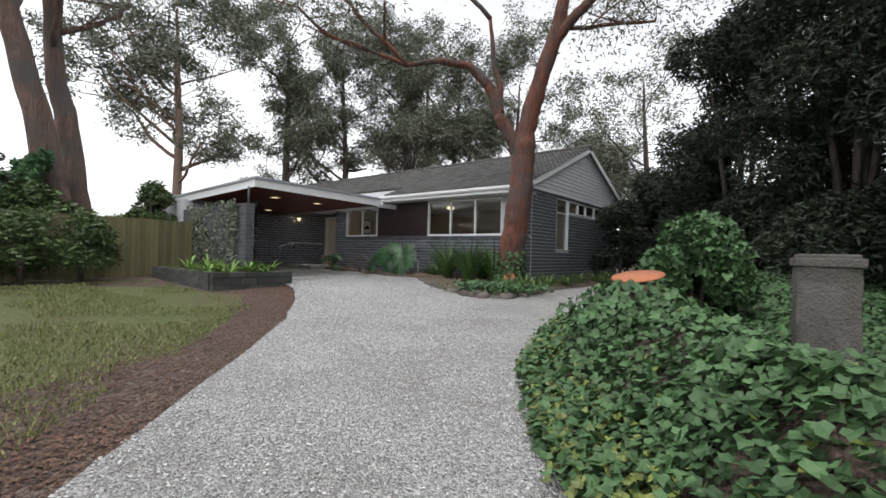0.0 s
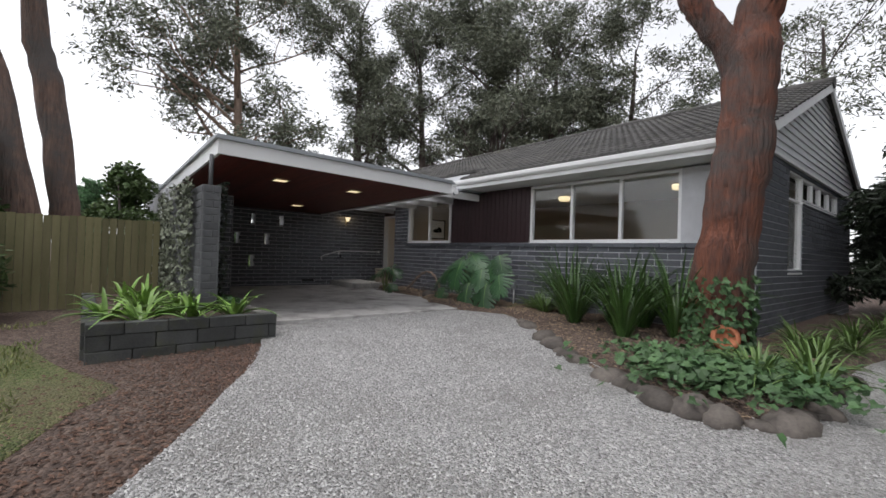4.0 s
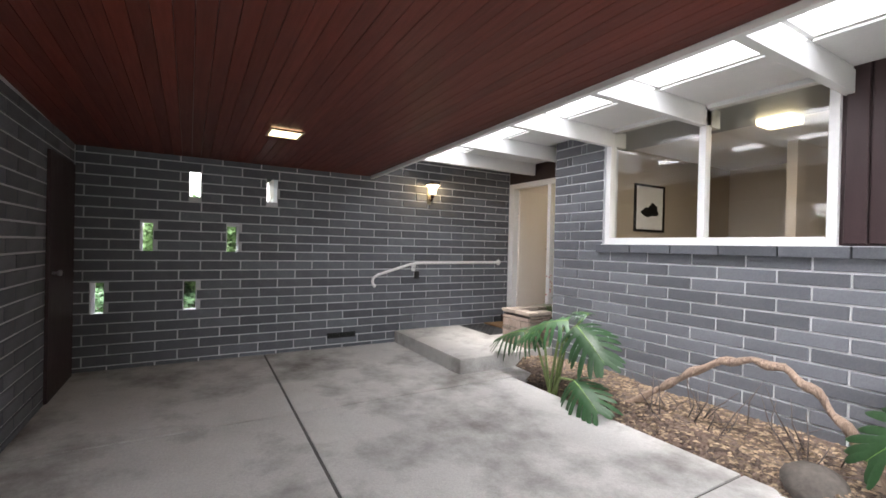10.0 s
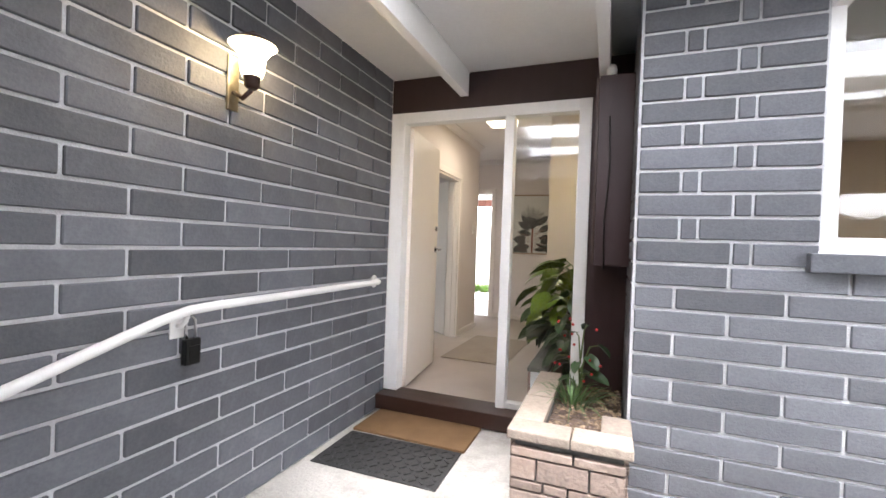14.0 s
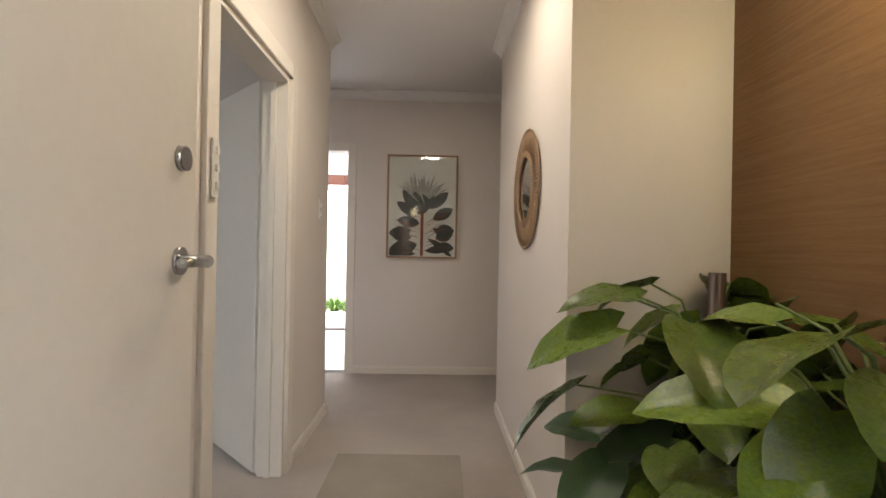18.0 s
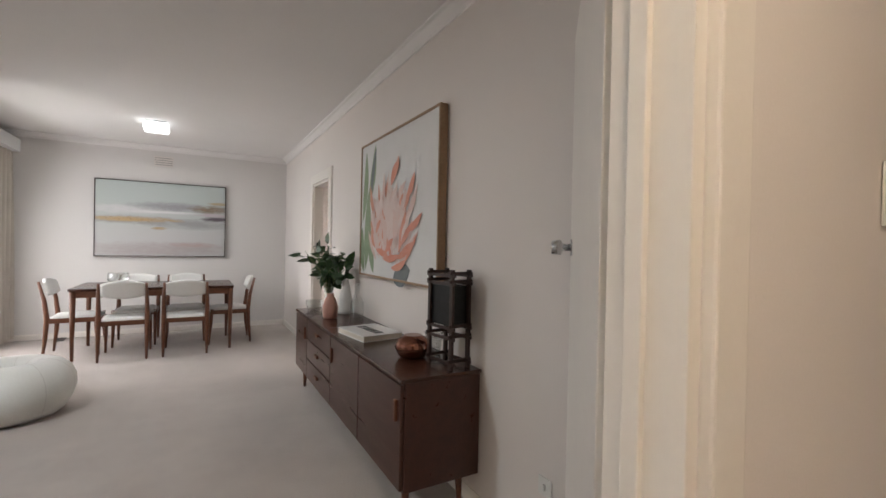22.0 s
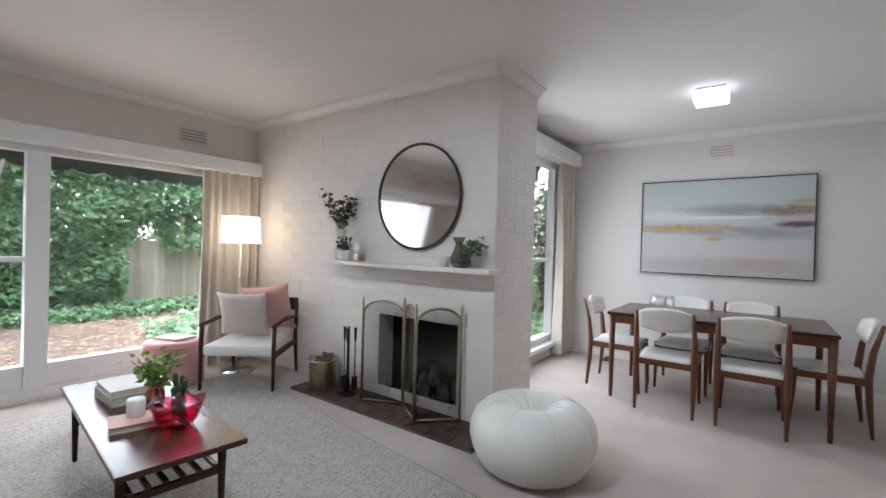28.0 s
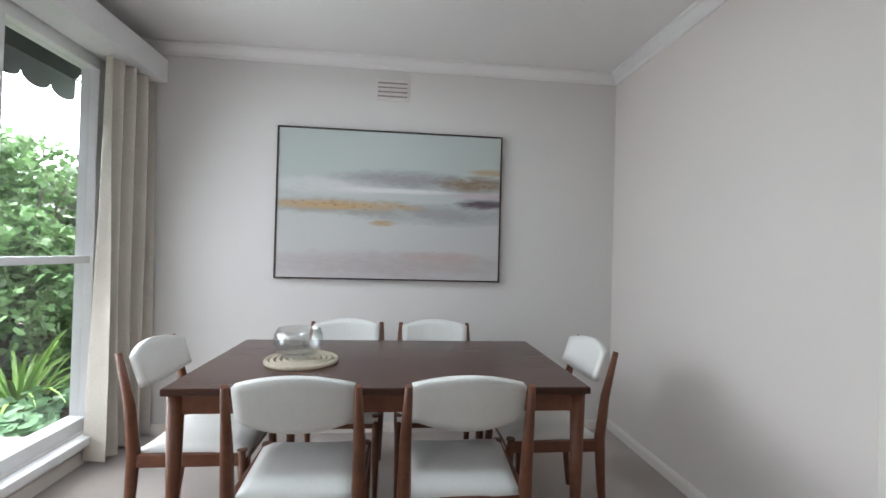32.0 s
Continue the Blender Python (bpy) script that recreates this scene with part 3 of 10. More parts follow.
box(bm, (0.01, -6.19, -0.42), (6.53, -1.58, -0.27))
solo("floor_joint", bm, M_JOINT, "dark dirt in the slab joints", "floor joint", kind="structure")
bm = bmesh.new()
box(bm, (0.0, -2.0, -0.30), (1.72, 0.0, -0.10), 0.012)
solo("porch_step", bm, M_STEP, "raised grey concrete porch step at the front door", "step", kind="structure")

# blockwork walls: pale mortar core with charcoal blocks
SLOTS = [(-4.51, -4.40, 1.575, 1.89), (-3.71, -3.59, 1.575, 1.89), (-4.13, -4.01, 0.945, 1.27), (-4.95, -4.84, 0.945, 1.28), (-4.55, -4.43, 0.30, 0.64), (-5.36, -5.25, 0.30, 0.64)]
wall_rail = wall("wall_carport", M_MORTAR, "charcoal concrete block wall with slot openings", "y", -0.28, -0.006, -7.0, 0.0, -0.45, 2.42, SLOTS)
WIN1, WIN2 = (2.42, 4.36, 1.165, 2.40), (7.08, 10.24, 1.165, 2.40)
wall_front = wall("wall_front", M_MORTAR, "charcoal concrete block front wall", "x", -0.664, -0.45, 1.694, 11.28, -0.6, 2.40, [(WIN1[0], WIN2[1], 1.16, 2.5)])
GW = [(1.05, 2.05, 0.72, 2.52), (2.05, 5.5, 2.04, 2.52)]
wall_gable = wall("wall_side", M_MORTAR, "charcoal concrete block side wall", "y", 11.1, 11.294, -0.664, 7.3, -0.9, 2.62, GW)
wall_store = wall("wall_store", M_MORTAR, "charcoal block storeroom walls of the carport", "y", 1.9, 2.044, -6.9, -5.506, -0.45, 2.10)
bm = bmesh.new()
wall_cells(bm, "x", -5.65, -5.506, 0.0, 1.9, -0.45, 2.10)
wall_cells(bm, "x", -6.9, -6.75, 0.0, 1.9, -0.45, 2.10)
solo("wall_store_side", bm, M_MORTAR, "charcoal block side walls of the storeroom", "wall", kind="structure")
wall_pier_return = wall("wall_pier", M_MORTAR, "charcoal block return wall beside the front door", "y", 1.70, 1.86, -0.45, 0.1, -0.4, 2.40)
screen_wall = wall("wall_screen", M_SCREENJOINT, "grey block garden screen wall", "x", -6.94, -6.70, 2.05, 6.20, -0.6, 1.74)
# windows of the dark panelled upper wall between the two front windows
bm = bmesh.new()
box(bm, (WIN1[1], -0.60, 1.16), (WIN2[0], -0.52, 2.42))
wall_panel = solo("wall_panel", bm, M_PANEL, "maroon brown vertical timber boards", "wall", kind="structure")
bm = bmesh.new()
box(bm, (WIN2[1], -0.60, 1.16), (11.1, -0.52, 2.42))
wall_panel2 = solo("wall_panel_east", bm, M_PANEL, "maroon brown vertical timber boards", "wall", kind="structure")
for host, x0, x1 in ((wall_panel, WIN1[1] + 0.02, WIN2[0] - 0.02), (wall_panel2, WIN2[1] + 0.02, 10.62)):
    n = round((x1 - x0) / 0.135)
    for i in range(n):
        w = (x1 - x0) / n
        ob = new("plank", brick_mesh("plank", (w - 0.012, 0.03, 1.22), M_PANEL, 0.005))
        ob.location = (x0 + (i + 0.5) * w, -0.612, 1.785)
        ob.parent = host
bm = bmesh.new()
for i in range(24):
    x0 = 2.36 + i * 0.42
    if x0 < 11.2:
        box(bm, (x0 + 0.006, -0.72, 1.075), (min(x0 + 0.414, 11.2), -0.52, 1.155), 0.006)
solo("sill_course", bm, M_BLOCK_STUFF, "charcoal block sill course under the windows", "sill", kind="structure")

# carport roof: red boards below, white fascia around
RX0, RX1, RY0, RY1 = -0.25, 6.38, -6.80, -2.36
def soffit(x, y=-2.36):
    return 2.012 + 0.0195 * max(0, x) + 0.018 * (-2.36 - y) * max(0, x) / 6.38
bm = bmesh.new()
n = 50
for i in range(n):
    y0 = RY0 + 0.05 + (RY1 - RY0 - 0.1) * i / n
    y1 = RY0 + 0.05 + (RY1 - RY0 - 0.1) * (i + 1) / n - 0.0035
    vs = box(bm, (RX0, y0, 0), (RX1 - 0.04, y1, 0.02))
    for v in vs:
        v.co.z += soffit(v.co.x, v.co.y)
solo("ceiling_carport", bm, M_CEDAR, "red-brown stained tongue and groove timber carport ceiling", "ceiling", kind="structure")
bm = bmesh.new()
def sloped(x0, y0, x1, y1, lo, hi):
    for v in box(bm, (x0, y0, lo), (x1, y1, hi)):
        v.co.z += soffit(v.co.x, v.co.y)
sloped(RX1 - 0.04, RY0, RX1, RY1, -0.03, 0.18)
sloped(RX0, RY0, RX1 - 0.04, RY0 + 0.04, -0.03, 0.18)
sloped(RX0, RY1 - 0.04, RX1 - 0.04, RY1, -0.03, 0.18)
roof_carport = solo("roof_carport", bm, M_WHITE, "flat carport roof with white painted fascia boards", "roof", kind="structure")
bm = bmesh.new()
sloped(RX0, RY0 + 0.04, RX1 - 0.04, RY1 - 0.04, 0.024, 0.15)
sloped(RX1 - 0.06, RY0 - 0.05, RX1 + 0.05, RY1 + 0.05, 0.18, 0.215)
sloped(RX1 - 0.03, RY0 - 0.02, RX1 + 0.02, RY1 + 0.02, 0.215, 0.25)
sloped(RX0, RY0 - 0.05, RX1 - 0.06, RY0 + 0.1, 0.18, 0.235)
sloped(RX0, RY1 - 0.1, RX1 - 0.06, RY1 + 0.05, 0.18, 0.235)
part("roofing", bm, M_METAL_ROOF, roof_carport, "grey metal roof edge and capping")

# white pergola rafters and porch ceiling between carport and house
rafters = thing("pergola_rafters", "white painted rafters spanning between carport and house", "rafters", kind="structure")
for x in (0.58, 1.52, 2.46, 3.43, 4.40, 5.40):
    bm = bmesh.new()
    y1 = -0.01 if x < 1.6 else -0.42
    box(bm, (x - 0.03, -2.36, 2.20), (x + 0.03, y1, 2.36), 0.004)
    part("rafter", bm, M_WHITE, rafters)
bm = bmesh.new()
for x0, x1 in ((0.61, 1.49), (1.55, 2.43), (2.49, 3.40), (3.46, 4.37), (4.43, 5.37)):
    box(bm, (x0, -1.38, 2.37), (x1, -1.34, 2.47))
    box(bm, (x0, -2.34, 2.37), (x1, -2.30, 2.47))
    box(bm, (x0, -2.30, 2.37), (x0 + 0.03, -1.38, 2.47))
    box(bm, (x1 - 0.03, -2.30, 2.37), (x1, -1.38, 2.47))
    box(bm, (x0, -1.30, 2.373), (x1, -0.66 if x0 > 1.5 else 0.05, 2.39))
box(bm, (0.0, -2.30, 2.373), (0.55, 0.05, 2.39))
for x in (0.58, 1.52, 2.46, 3.43, 4.40):
    box(bm, (x - 0.03, -1.38, 2.362), (x + 0.03, -0.66 if x > 1.5 else 0.05, 2.372))
solo("ceiling_porch", bm, M_WHITE, "white painted porch ceiling panels with skylight wells", "ceiling", kind="structure")
bm = bmesh.new()
box(bm, (0.0, -1.30, 2.392), (5.5, 0.4, 2.44))
solo("roof_porch", bm, M_METAL_ROOF, "flat metal porch roof", "roof", kind="structure")

# house eave, gutter and tiled gable roof
EY = -1.30
RIDGE_Y, RIDGE_Z, EAVE_Z = 3.55, 4.62, 2.62
bm = bmesh.new()
box(bm, (5.5, EY + 0.05, 2.43), (11.32, -0.45, 2.45))
solo("ceiling_eave", bm, M_WHITE, "white eave soffit lining", "ceiling", kind="structure")
gutter = thing("gutter", "white painted eave fascia with rounded gutter", "gutter", kind="structure")
bm = bmesh.new()
box(bm, (5.40, EY, 2.42), (11.40, EY + 0.03, 2.60))
part("fascia", bm, M_WHITE, gutter)
bm = bmesh.new()
prof = [(-0.005, 2.50), (-0.07, 2.51), (-0.105, 2.55), (-0.11, 2.61), (-0.095, 2.62), (-0.005, 2.62)]
rows = [[bm.verts.new((x, EY + dy, z)) for dy, z in prof] for x in (5.2, 11.5)]
for k in range(len(prof)):
    bm.faces.new((rows[0][k], rows[0][(k + 1) % 6], rows[1][(k + 1) % 6], rows[1][k]))
bm.faces.new(rows[0][::-1])
bm.faces.new(rows[1])
part("trough", bm, M_WHITE, gutter)
roof = thing("roof_house", "weathered grey concrete tile gable roof", "roof", kind="structure")
slope = math.atan2(RIDGE_Z - EAVE_Z, RIDGE_Y - EY)
length = math.hypot(RIDGE_Z - EAVE_Z, RIDGE_Y - EY)
vs, fs = [], []
def roof_tiles(y_eave, sign):
    rows_n, cols = 18, 62
    for r in range(rows_n):
        for c in range(cols):
            x0, x1 = 11.5 - (c + 1) * 0.30, 11.5 - c * 0.30 - 0.004
            s0, s1 = r * length / rows_n, (r + 1.12) * length / rows_n
            if x0 < 5.4 and s0 < 0.95:
                continue
            i = len(vs)
            for x, lift in ((x0, 0.0), (x0 + 0.08, 0.028), (x0 + 0.15, 0.004), (x0 + 0.22, 0.028), (x1, 0.0)):
                for s, extra in ((s0, 0.03), (s1, 0.0)):
                    vs.append((x, y_eave + sign * s * math.cos(slope), EAVE_Z + 0.02 + s * math.sin(slope) + lift + extra))
                vs.append((x, y_eave + sign * s0 * math.cos(slope), EAVE_Z + 0.0 + s0 * math.sin(slope)))
            for q in range(4):
                a, b = i + q * 3, i + (q + 1) * 3
                fs.extend(((a, b, b + 1, a + 1), (a + 2, b + 2, b, a)))
roof_tiles(EY - 0.06, 1)
ob = new("tile", raw("tile", vs, fs, M_TILE))
ob.parent = roof
tagged(ob, "rows of overlapping grey roof tiles", kind="stuff")
bm = bmesh.new()
for yy, sg in ((EY, 1), (2 * RIDGE_Y - EY, -1)):
    # back slope cut short over the back porch to let sky light in
    for x0, x1, e in ((5.4, 11.45, 0.0), (-7.2, 5.4, 0.85)) if sg > 0 else ((1.4, 11.45, 0.0), (-3.2, 1.4, 3.6), (-7.2, -3.2, 0.0)):
        rise = e * (RIDGE_Z - EAVE_Z) / (RIDGE_Y - EY)
        a = [(x, yy + e * sg, EAVE_Z - 0.02 + rise) for x in (x0, x1)] + [(x, RIDGE_Y, RIDGE_Z - 0.02) for x in (x1, x0)]
        v = [bm.verts.new(p) for p in a]
        f = bm.faces.new(v if sg > 0 else v[::-1])
bmesh.ops.solidify(bm, geom=bm.faces[:], thickness=0.04)
part("roof_deck", bm, M_TILE, roof)
bm = bmesh.new()
for i in range(46):
    tube(bm, [(11.5 - i * 0.4, RIDGE_Y, RIDGE_Z + 0.03), (11.5 - i * 0.4 - 0.42, RIDGE_Y, RIDGE_Z + 0.045)], [0.13, 0.115], 8)
part("ridge_cap", bm, M_TILE, roof)
# gable end of white boards with barge boards
gable = thing("gable_end", "white painted weatherboard gable end", "gable", kind="structure")
k = (RIDGE_Z - EAVE_Z) / (RIDGE_Y - EY)
z = 2.60
while z < RIDGE_Z - 0.15:
    half = (RIDGE_Z - 0.06 - z - 0.13) / k
    half0 = (RIDGE_Z - 0.06 - z) / k
    if half > 0.02:
        bm = bmesh.new()
        v = [bm.verts.new(p) for p in ((11.335, RIDGE_Y - half0, z), (11.335, RIDGE_Y + half0, z), (11.31, RIDGE_Y + half, z + 0.135), (11.31, RIDGE_Y - half, z + 0.135),
                                       (11.28, RIDGE_Y - half0, z), (11.28, RIDGE_Y + half0, z), (11.28, RIDGE_Y + half, z + 0.135), (11.28, RIDGE_Y - half, z + 0.135))]
        for q in ((0, 1, 2, 3), (5, 4, 7, 6), (4, 5, 1, 0), (3, 2, 6, 7), (0, 3, 7, 4), (1, 5, 6, 2)):
            bm.faces.new([v[i] for i in q])
        part("board", bm, M_WEATHERBOARD, gable)
    z += 0.13
for sg in (-1, 1):
    bm = bmesh.new()
    ey = EY - 0.12 if sg < 0 else 2 * RIDGE_Y - EY + 0.12
    p = [(RIDGE_Y, RIDGE_Z + 0.02), (ey, RIDGE_Z + 0.02 - abs(ey - RIDGE_Y) * k)]
    v = [bm.verts.new((x, y, zz + d)) for x in (11.42, 11.47) for (y, zz) in p for d in (-0.17, 0.0)]
    for q in ((0, 1, 3, 2), (4, 6, 7, 5), (0, 2, 6, 4), (1, 5, 7, 3), (0, 4, 5, 1), (2, 3, 7, 6)):
        bm.faces.new([v[i] for i in q])
    part("barge_board", bm, M_WHITE, gable)
bm = bmesh.new()
box(bm, (11.296, EY + 0.2, 2.585), (11.345, 7.3, 2.63))
part("trim_board", bm, M_WHITE, gable)

# ---- indoor structure ----
CZ = 2.53
bm = bmesh.new()
box(bm, (-6.93, -2.95, -0.08), (-0.30, 2.90, 0.0))
box(bm, (-0.30, 0.10, -0.08), (1.65, 3.89, 0.0))
box(bm, (-3.0, 2.90, -0.08), (-0.30, 3.89, 0.0))
box(bm, (1.65, 1.55, -0.08), (3.2, 3.89, 0.0))
solo("floor", bm, M_CARPET, "beige wool carpet", "floor", kind="structure")
bm = bmesh.new()
box(bm, (-6.93, -2.95, CZ), (-0.30, 2.90, CZ + 0.06))
box(bm, (-0.30, 0.06, CZ), (1.65, 3.89, CZ + 0.06))
box(bm, (-3.0, 2.90, CZ), (-0.30, 3.89, CZ + 0.06))
box(bm, (1.65, 1.55, CZ), (3.2, 3.89, CZ + 0.06))
solo("ceiling", bm, M_CEIL, "white painted plaster ceiling", "ceiling", kind="structure")
wall("wall_hall_left", M_PLASTER, "warm white painted hall wall", "y", -0.30, -0.18, 0.02, 2.94, 0, CZ, [(1.40, 2.13, 0, 1.95)])
wall("wall_porch_side", M_PLASTER, "warm white inner lining of the porch wall", "y", -0.34, -0.285, -3.05, 0.02, 0, CZ)
wall("wall_hall_right", M_PLASTER, "warm white painted hall wall", "y", 1.0, 1.12, 1.45, 3.0, 0, CZ)
wall("wall_hall_recess", M_PLASTER, "warm white painted recess wall behind the planter", "x", 1.45, 1.55, 1.12, 1.66, 0, CZ)
wall("wall_grasscloth", M_GRASSCLOTH, "brown woven grasscloth wall", "y", 1.565, 1.70, 0.055, 1.45, 0, CZ)
wall("wall_hall_end", M_PLASTER, "warm white painted end wall", "x", 3.89, 3.99, -3.0, 3.2, 0, CZ, [(-1.05, -0.235, 0, 1.99)])
wall("wall_living_north", M_PLASTER, "warm white painted living room wall", "x", 2.78, 2.88, -6.93, -0.30, 0, CZ, [(-5.07, -4.36, 0, 1.935)])
wall("wall_corridor", M_PLASTER, "warm white painted corridor wall", "x", 2.88, 2.94, -3.0, -0.30, 0, CZ)
wall("wall_corridor_right", M_PLASTER, "warm white painted corridor wall", "x", 3.0, 3.1, 1.12, 3.2, 0, CZ)
wall("wall_dining_west", M_DINING, "pale grey-white painted dining wall", "y", -7.05, -6.93, -0.62, 2.88, 0, CZ)
DW = (-6.70, -4.92, 0.17, 2.29)
wall("wall_dining_window", M_DINING, "pale dining window wall", "x", -0.60, -0.47, -6.93, -4.85, 0, CZ, [DW])
LW = (-4.02, -1.22, 0.02, 1.98)
wall("wall_living_window", M_PLASTER, "warm white living room window wall", "x", -3.08, -2.95, -4.9, -0.285, 0, CZ, [LW])
wall("wall_chimney_outer", M_BLOCK_STUFF, "charcoal block outer wall behind the chimney", "y", -4.97, -4.852, -3.08, -0.60, 0, CZ)
# front door opening wall: only a dark board head above the frame
bm = bmesh.new()
box(bm, (0.0, 0.0, 2.12), (1.712, 0.06, 2.372))
solo("door_head", bm, M_PANEL, "dark maroon board above the front door frame", "door head", kind="structure")


def strip(name, label, runs, prof, material):
    """Trim along runs of (axis, fixed, out, a0, a1); prof: (depth, z) of its corners."""
    bm = bmesh.new()
    for axis, fixed, out, a0, a1 in runs:
        ends = []
        for a in (a0, a1):
            ends.append([bm.verts.new((a, fixed + out * d, z) if axis == "x" else (fixed + out * d, a, z)) for d, z in prof])
        n = len(prof)
        for q in range(n):
            bm.faces.new((ends[0][q], ends[0][(q + 1) % n], ends[1][(q + 1) % n], ends[1][q]))
        bm.faces.new(ends[0][::-1])
        bm.faces.new(ends[1])
    bmesh.ops.recalc_face_normals(bm, faces=bm.faces[:])
    return solo(name, bm, material, label, name, kind="structure")


CORN = [(-0.004, CZ - 0.07), (0.012, CZ - 0.07), (0.016, CZ - 0.05), (0.05, CZ - 0.018), (0.068, CZ - 0.012), (0.068, CZ + 0.002), (-0.004, CZ + 0.002)]
RUNS = [("y", -0.18, 1, 0.06, 2.94), ("y", 1.0, -1, 1.45, 3.0), ("x", 3.89, -1, -2.5, 3.0), ("x", 2.78, -1, -6.93, -0.30), ("y", -6.93, 1, -0.47, 2.78), ("y", -4.22, 1, -2.95, 0.13),
        ("x", 0.06, 1, -4.85, -4.16), ("x", -2.95, 1, -4.22, -0.34), ("y", -0.34, -1, -2.95, 0.02), ("y", -0.30, -1, 0.02, 2.78), ("x", 1.45, -1, 1.0, 1.6)]
strip("cornice", "white plaster cornice at the ceiling", RUNS, CORN, M_CEIL)
SKIRT = [(-0.004, -0.002), (0.014, -0.002), (0.014, 0.05), (0.007, 0.068), (-0.004, 0.068)]
strip("baseboard", "white painted skirting board", [("y", -0.18, 1, 0.06, 1.33), ("y", -0.18, 1, 2.22, 2.94), ("y", 1.0, -1, 1.45, 3.0), ("x", 3.89, -1, -0.16, 3.0), ("x", 2.78, -1, -6.93, -5.18), ("x", 2.78, -1, -4.20, -0.30),
      ("y", -6.93, 1, -0.47, 2.78), ("x", -0.47, 1, -6.93, -4.90)], SKIRT, M_DOOR)

# chimney breast of painted brick with a firebox
FB = (-1.03, -0.238, 0.05, 0.70)
bm = bmesh.new()
wall_cells(bm, "y", -4.40, -4.226, -2.95, 0.054, 0, CZ, [FB])
box(bm, (-4.85, -2.95, 0), (-4.80, 0.054, CZ))
box(bm, (-4.80, -0.10, 0), (-4.40, 0.054, CZ))
box(bm, (-4.80, -1.2, 0.78), (-4.40, -0.1, CZ))
chimney = solo("chimney_breast", bm, M_CHIMNEY, "white painted brick chimney breast with open firebox", "fireplace", kind="structure")
bm = bmesh.new()
box(bm, (-4.80, FB[0] - 0.05, 0.05), (-4.74, FB[1] + 0.05, 0.75))
box(bm, (-4.74, FB[0] - 0.05, 0.05), (-4.40, FB[0], 0.75))
box(bm, (-4.74, FB[1], 0.05), (-4.40, FB[1] + 0.05, 0.75))
box(bm, (-4.74, FB[0], 0.70), (-4.40, FB[1], 0.75))
box(bm, (-4.74, FB[0], 0.02), (-4.23, FB[1], 0.05))
part("firebox", bm, M_SOOT, chimney, "soot-blackened firebox lining")

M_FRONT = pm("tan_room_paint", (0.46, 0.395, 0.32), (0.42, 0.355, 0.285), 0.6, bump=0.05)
bm = bmesh.new()
box(bm, (-0.3, -0.47, 2.44), (5.4, -0.43, 2.98))
solo("wall_upstand", bm, M_WEATHERBOARD, "white board upstand above the porch roof", "wall", kind="structure")
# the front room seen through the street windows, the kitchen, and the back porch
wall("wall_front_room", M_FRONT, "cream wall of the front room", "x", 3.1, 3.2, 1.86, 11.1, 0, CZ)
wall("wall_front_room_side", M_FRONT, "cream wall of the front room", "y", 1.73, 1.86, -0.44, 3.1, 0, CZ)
bm = bmesh.new()
box(bm, (1.86, -0.45, -0.08), (11.1, 3.1, 0.0))
solo("floor_front_room", bm, M_CARPET, "beige carpet of the front room", "floor", kind="structure")
bm = bmesh.new()
box(bm, (1.86, -0.45, 2.43), (11.1, 3.1, 2.45))
solo("ceiling_front_room", bm, M_CEIL, "white ceiling of the front room", "ceiling", kind="structure")
M_KFLOOR = pm("kitchen_vinyl_floor", (0.42, 0.36, 0.31), (0.34, 0.29, 0.25), 0.45, scale=2, fine=30, bump=0.05)
bm = bmesh.new()
box(bm, (-7.6, 2.88, -0.08), (-3.1, 6.2, -0.004))
solo("floor_kitchen", bm, M_KFLOOR, "pale tan kitchen vinyl floor", "floor", kind="structure")
bm = bmesh.new()
box(bm, (-7.6, 2.88, CZ), (-3.1, 6.2, CZ + 0.05))
solo("ceiling_kitchen", bm, M_CEIL, "white kitchen ceiling", "ceiling", kind="structure")
wall("wall_kitchen_north", M_PLASTER, "cream kitchen wall", "x", 6.1, 6.2, -7.6, -3.0, 0, CZ)
wall("wall_kitchen_west", M_PLASTER, "cream kitchen wall", "y", -7.7, -7.6, 2.88, 6.2, 0, CZ)
wall("wall_kitchen_east", M_PLASTER, "cream kitchen wall", "y", -3.1, -3.0, 2.88, 6.2, 0, CZ)
wall("wall_corridor_end", M_PLASTER, "warm white corridor end wall", "y", 3.2, 3.3, 1.55, 3.99, 0, CZ)
wall("wall_house_back", M_WEATHERBOARD, "white boarded back wall of the house", "x", 7.2, 7.3, -7.7, 11.3, -0.4, 2.5, [(-3.2, 1.2, -0.4, 2.5)])
# white of the beam, and on floor and wall the glare beyond the door
M_BRIGHT = pm("white_paint_and_glare", (0.84, 0.84, 0.83), (0.80, 0.80, 0.79), 0.5, bump=0.05)
bm = bmesh.new()
box(bm, (-3.0, 3.99, -0.08), (1.2, 5.85, -0.004))
solo("floor_back_porch", bm, M_BRIGHT, "back porch floor, coloured white for glare", "floor", kind="structure")
bm = bmesh.new()
box(bm, (-3.0, 5.85, -0.12), (1.2, 6.0, -0.03))
box(bm, (-3.0, 6.5, -0.2), (1.2, 6.62, -0.09))
solo("sill_back_door", bm, M_DARK, "dark back door sills", "sill", kind="structure")
bm = bmesh.new()
box(bm, (-3.0, 6.62, -0.3), (1.2, 8.6, -0.14))
box(bm, (-3.0, 6.0, -0.3), (1.2, 6.5, -0.11))
solo("pavement_back", bm, M_CONCRETE, "grey concrete path behind the house", "path", kind="structure")
bm = bmesh.new()
box(bm, (-3.0, 5.86, 2.11), (1.2, 5.98, 2.86), 0.004)
solo("porch_beam", bm, M_BRIGHT, "deep white beam across the back porch", "beam", kind="structure")
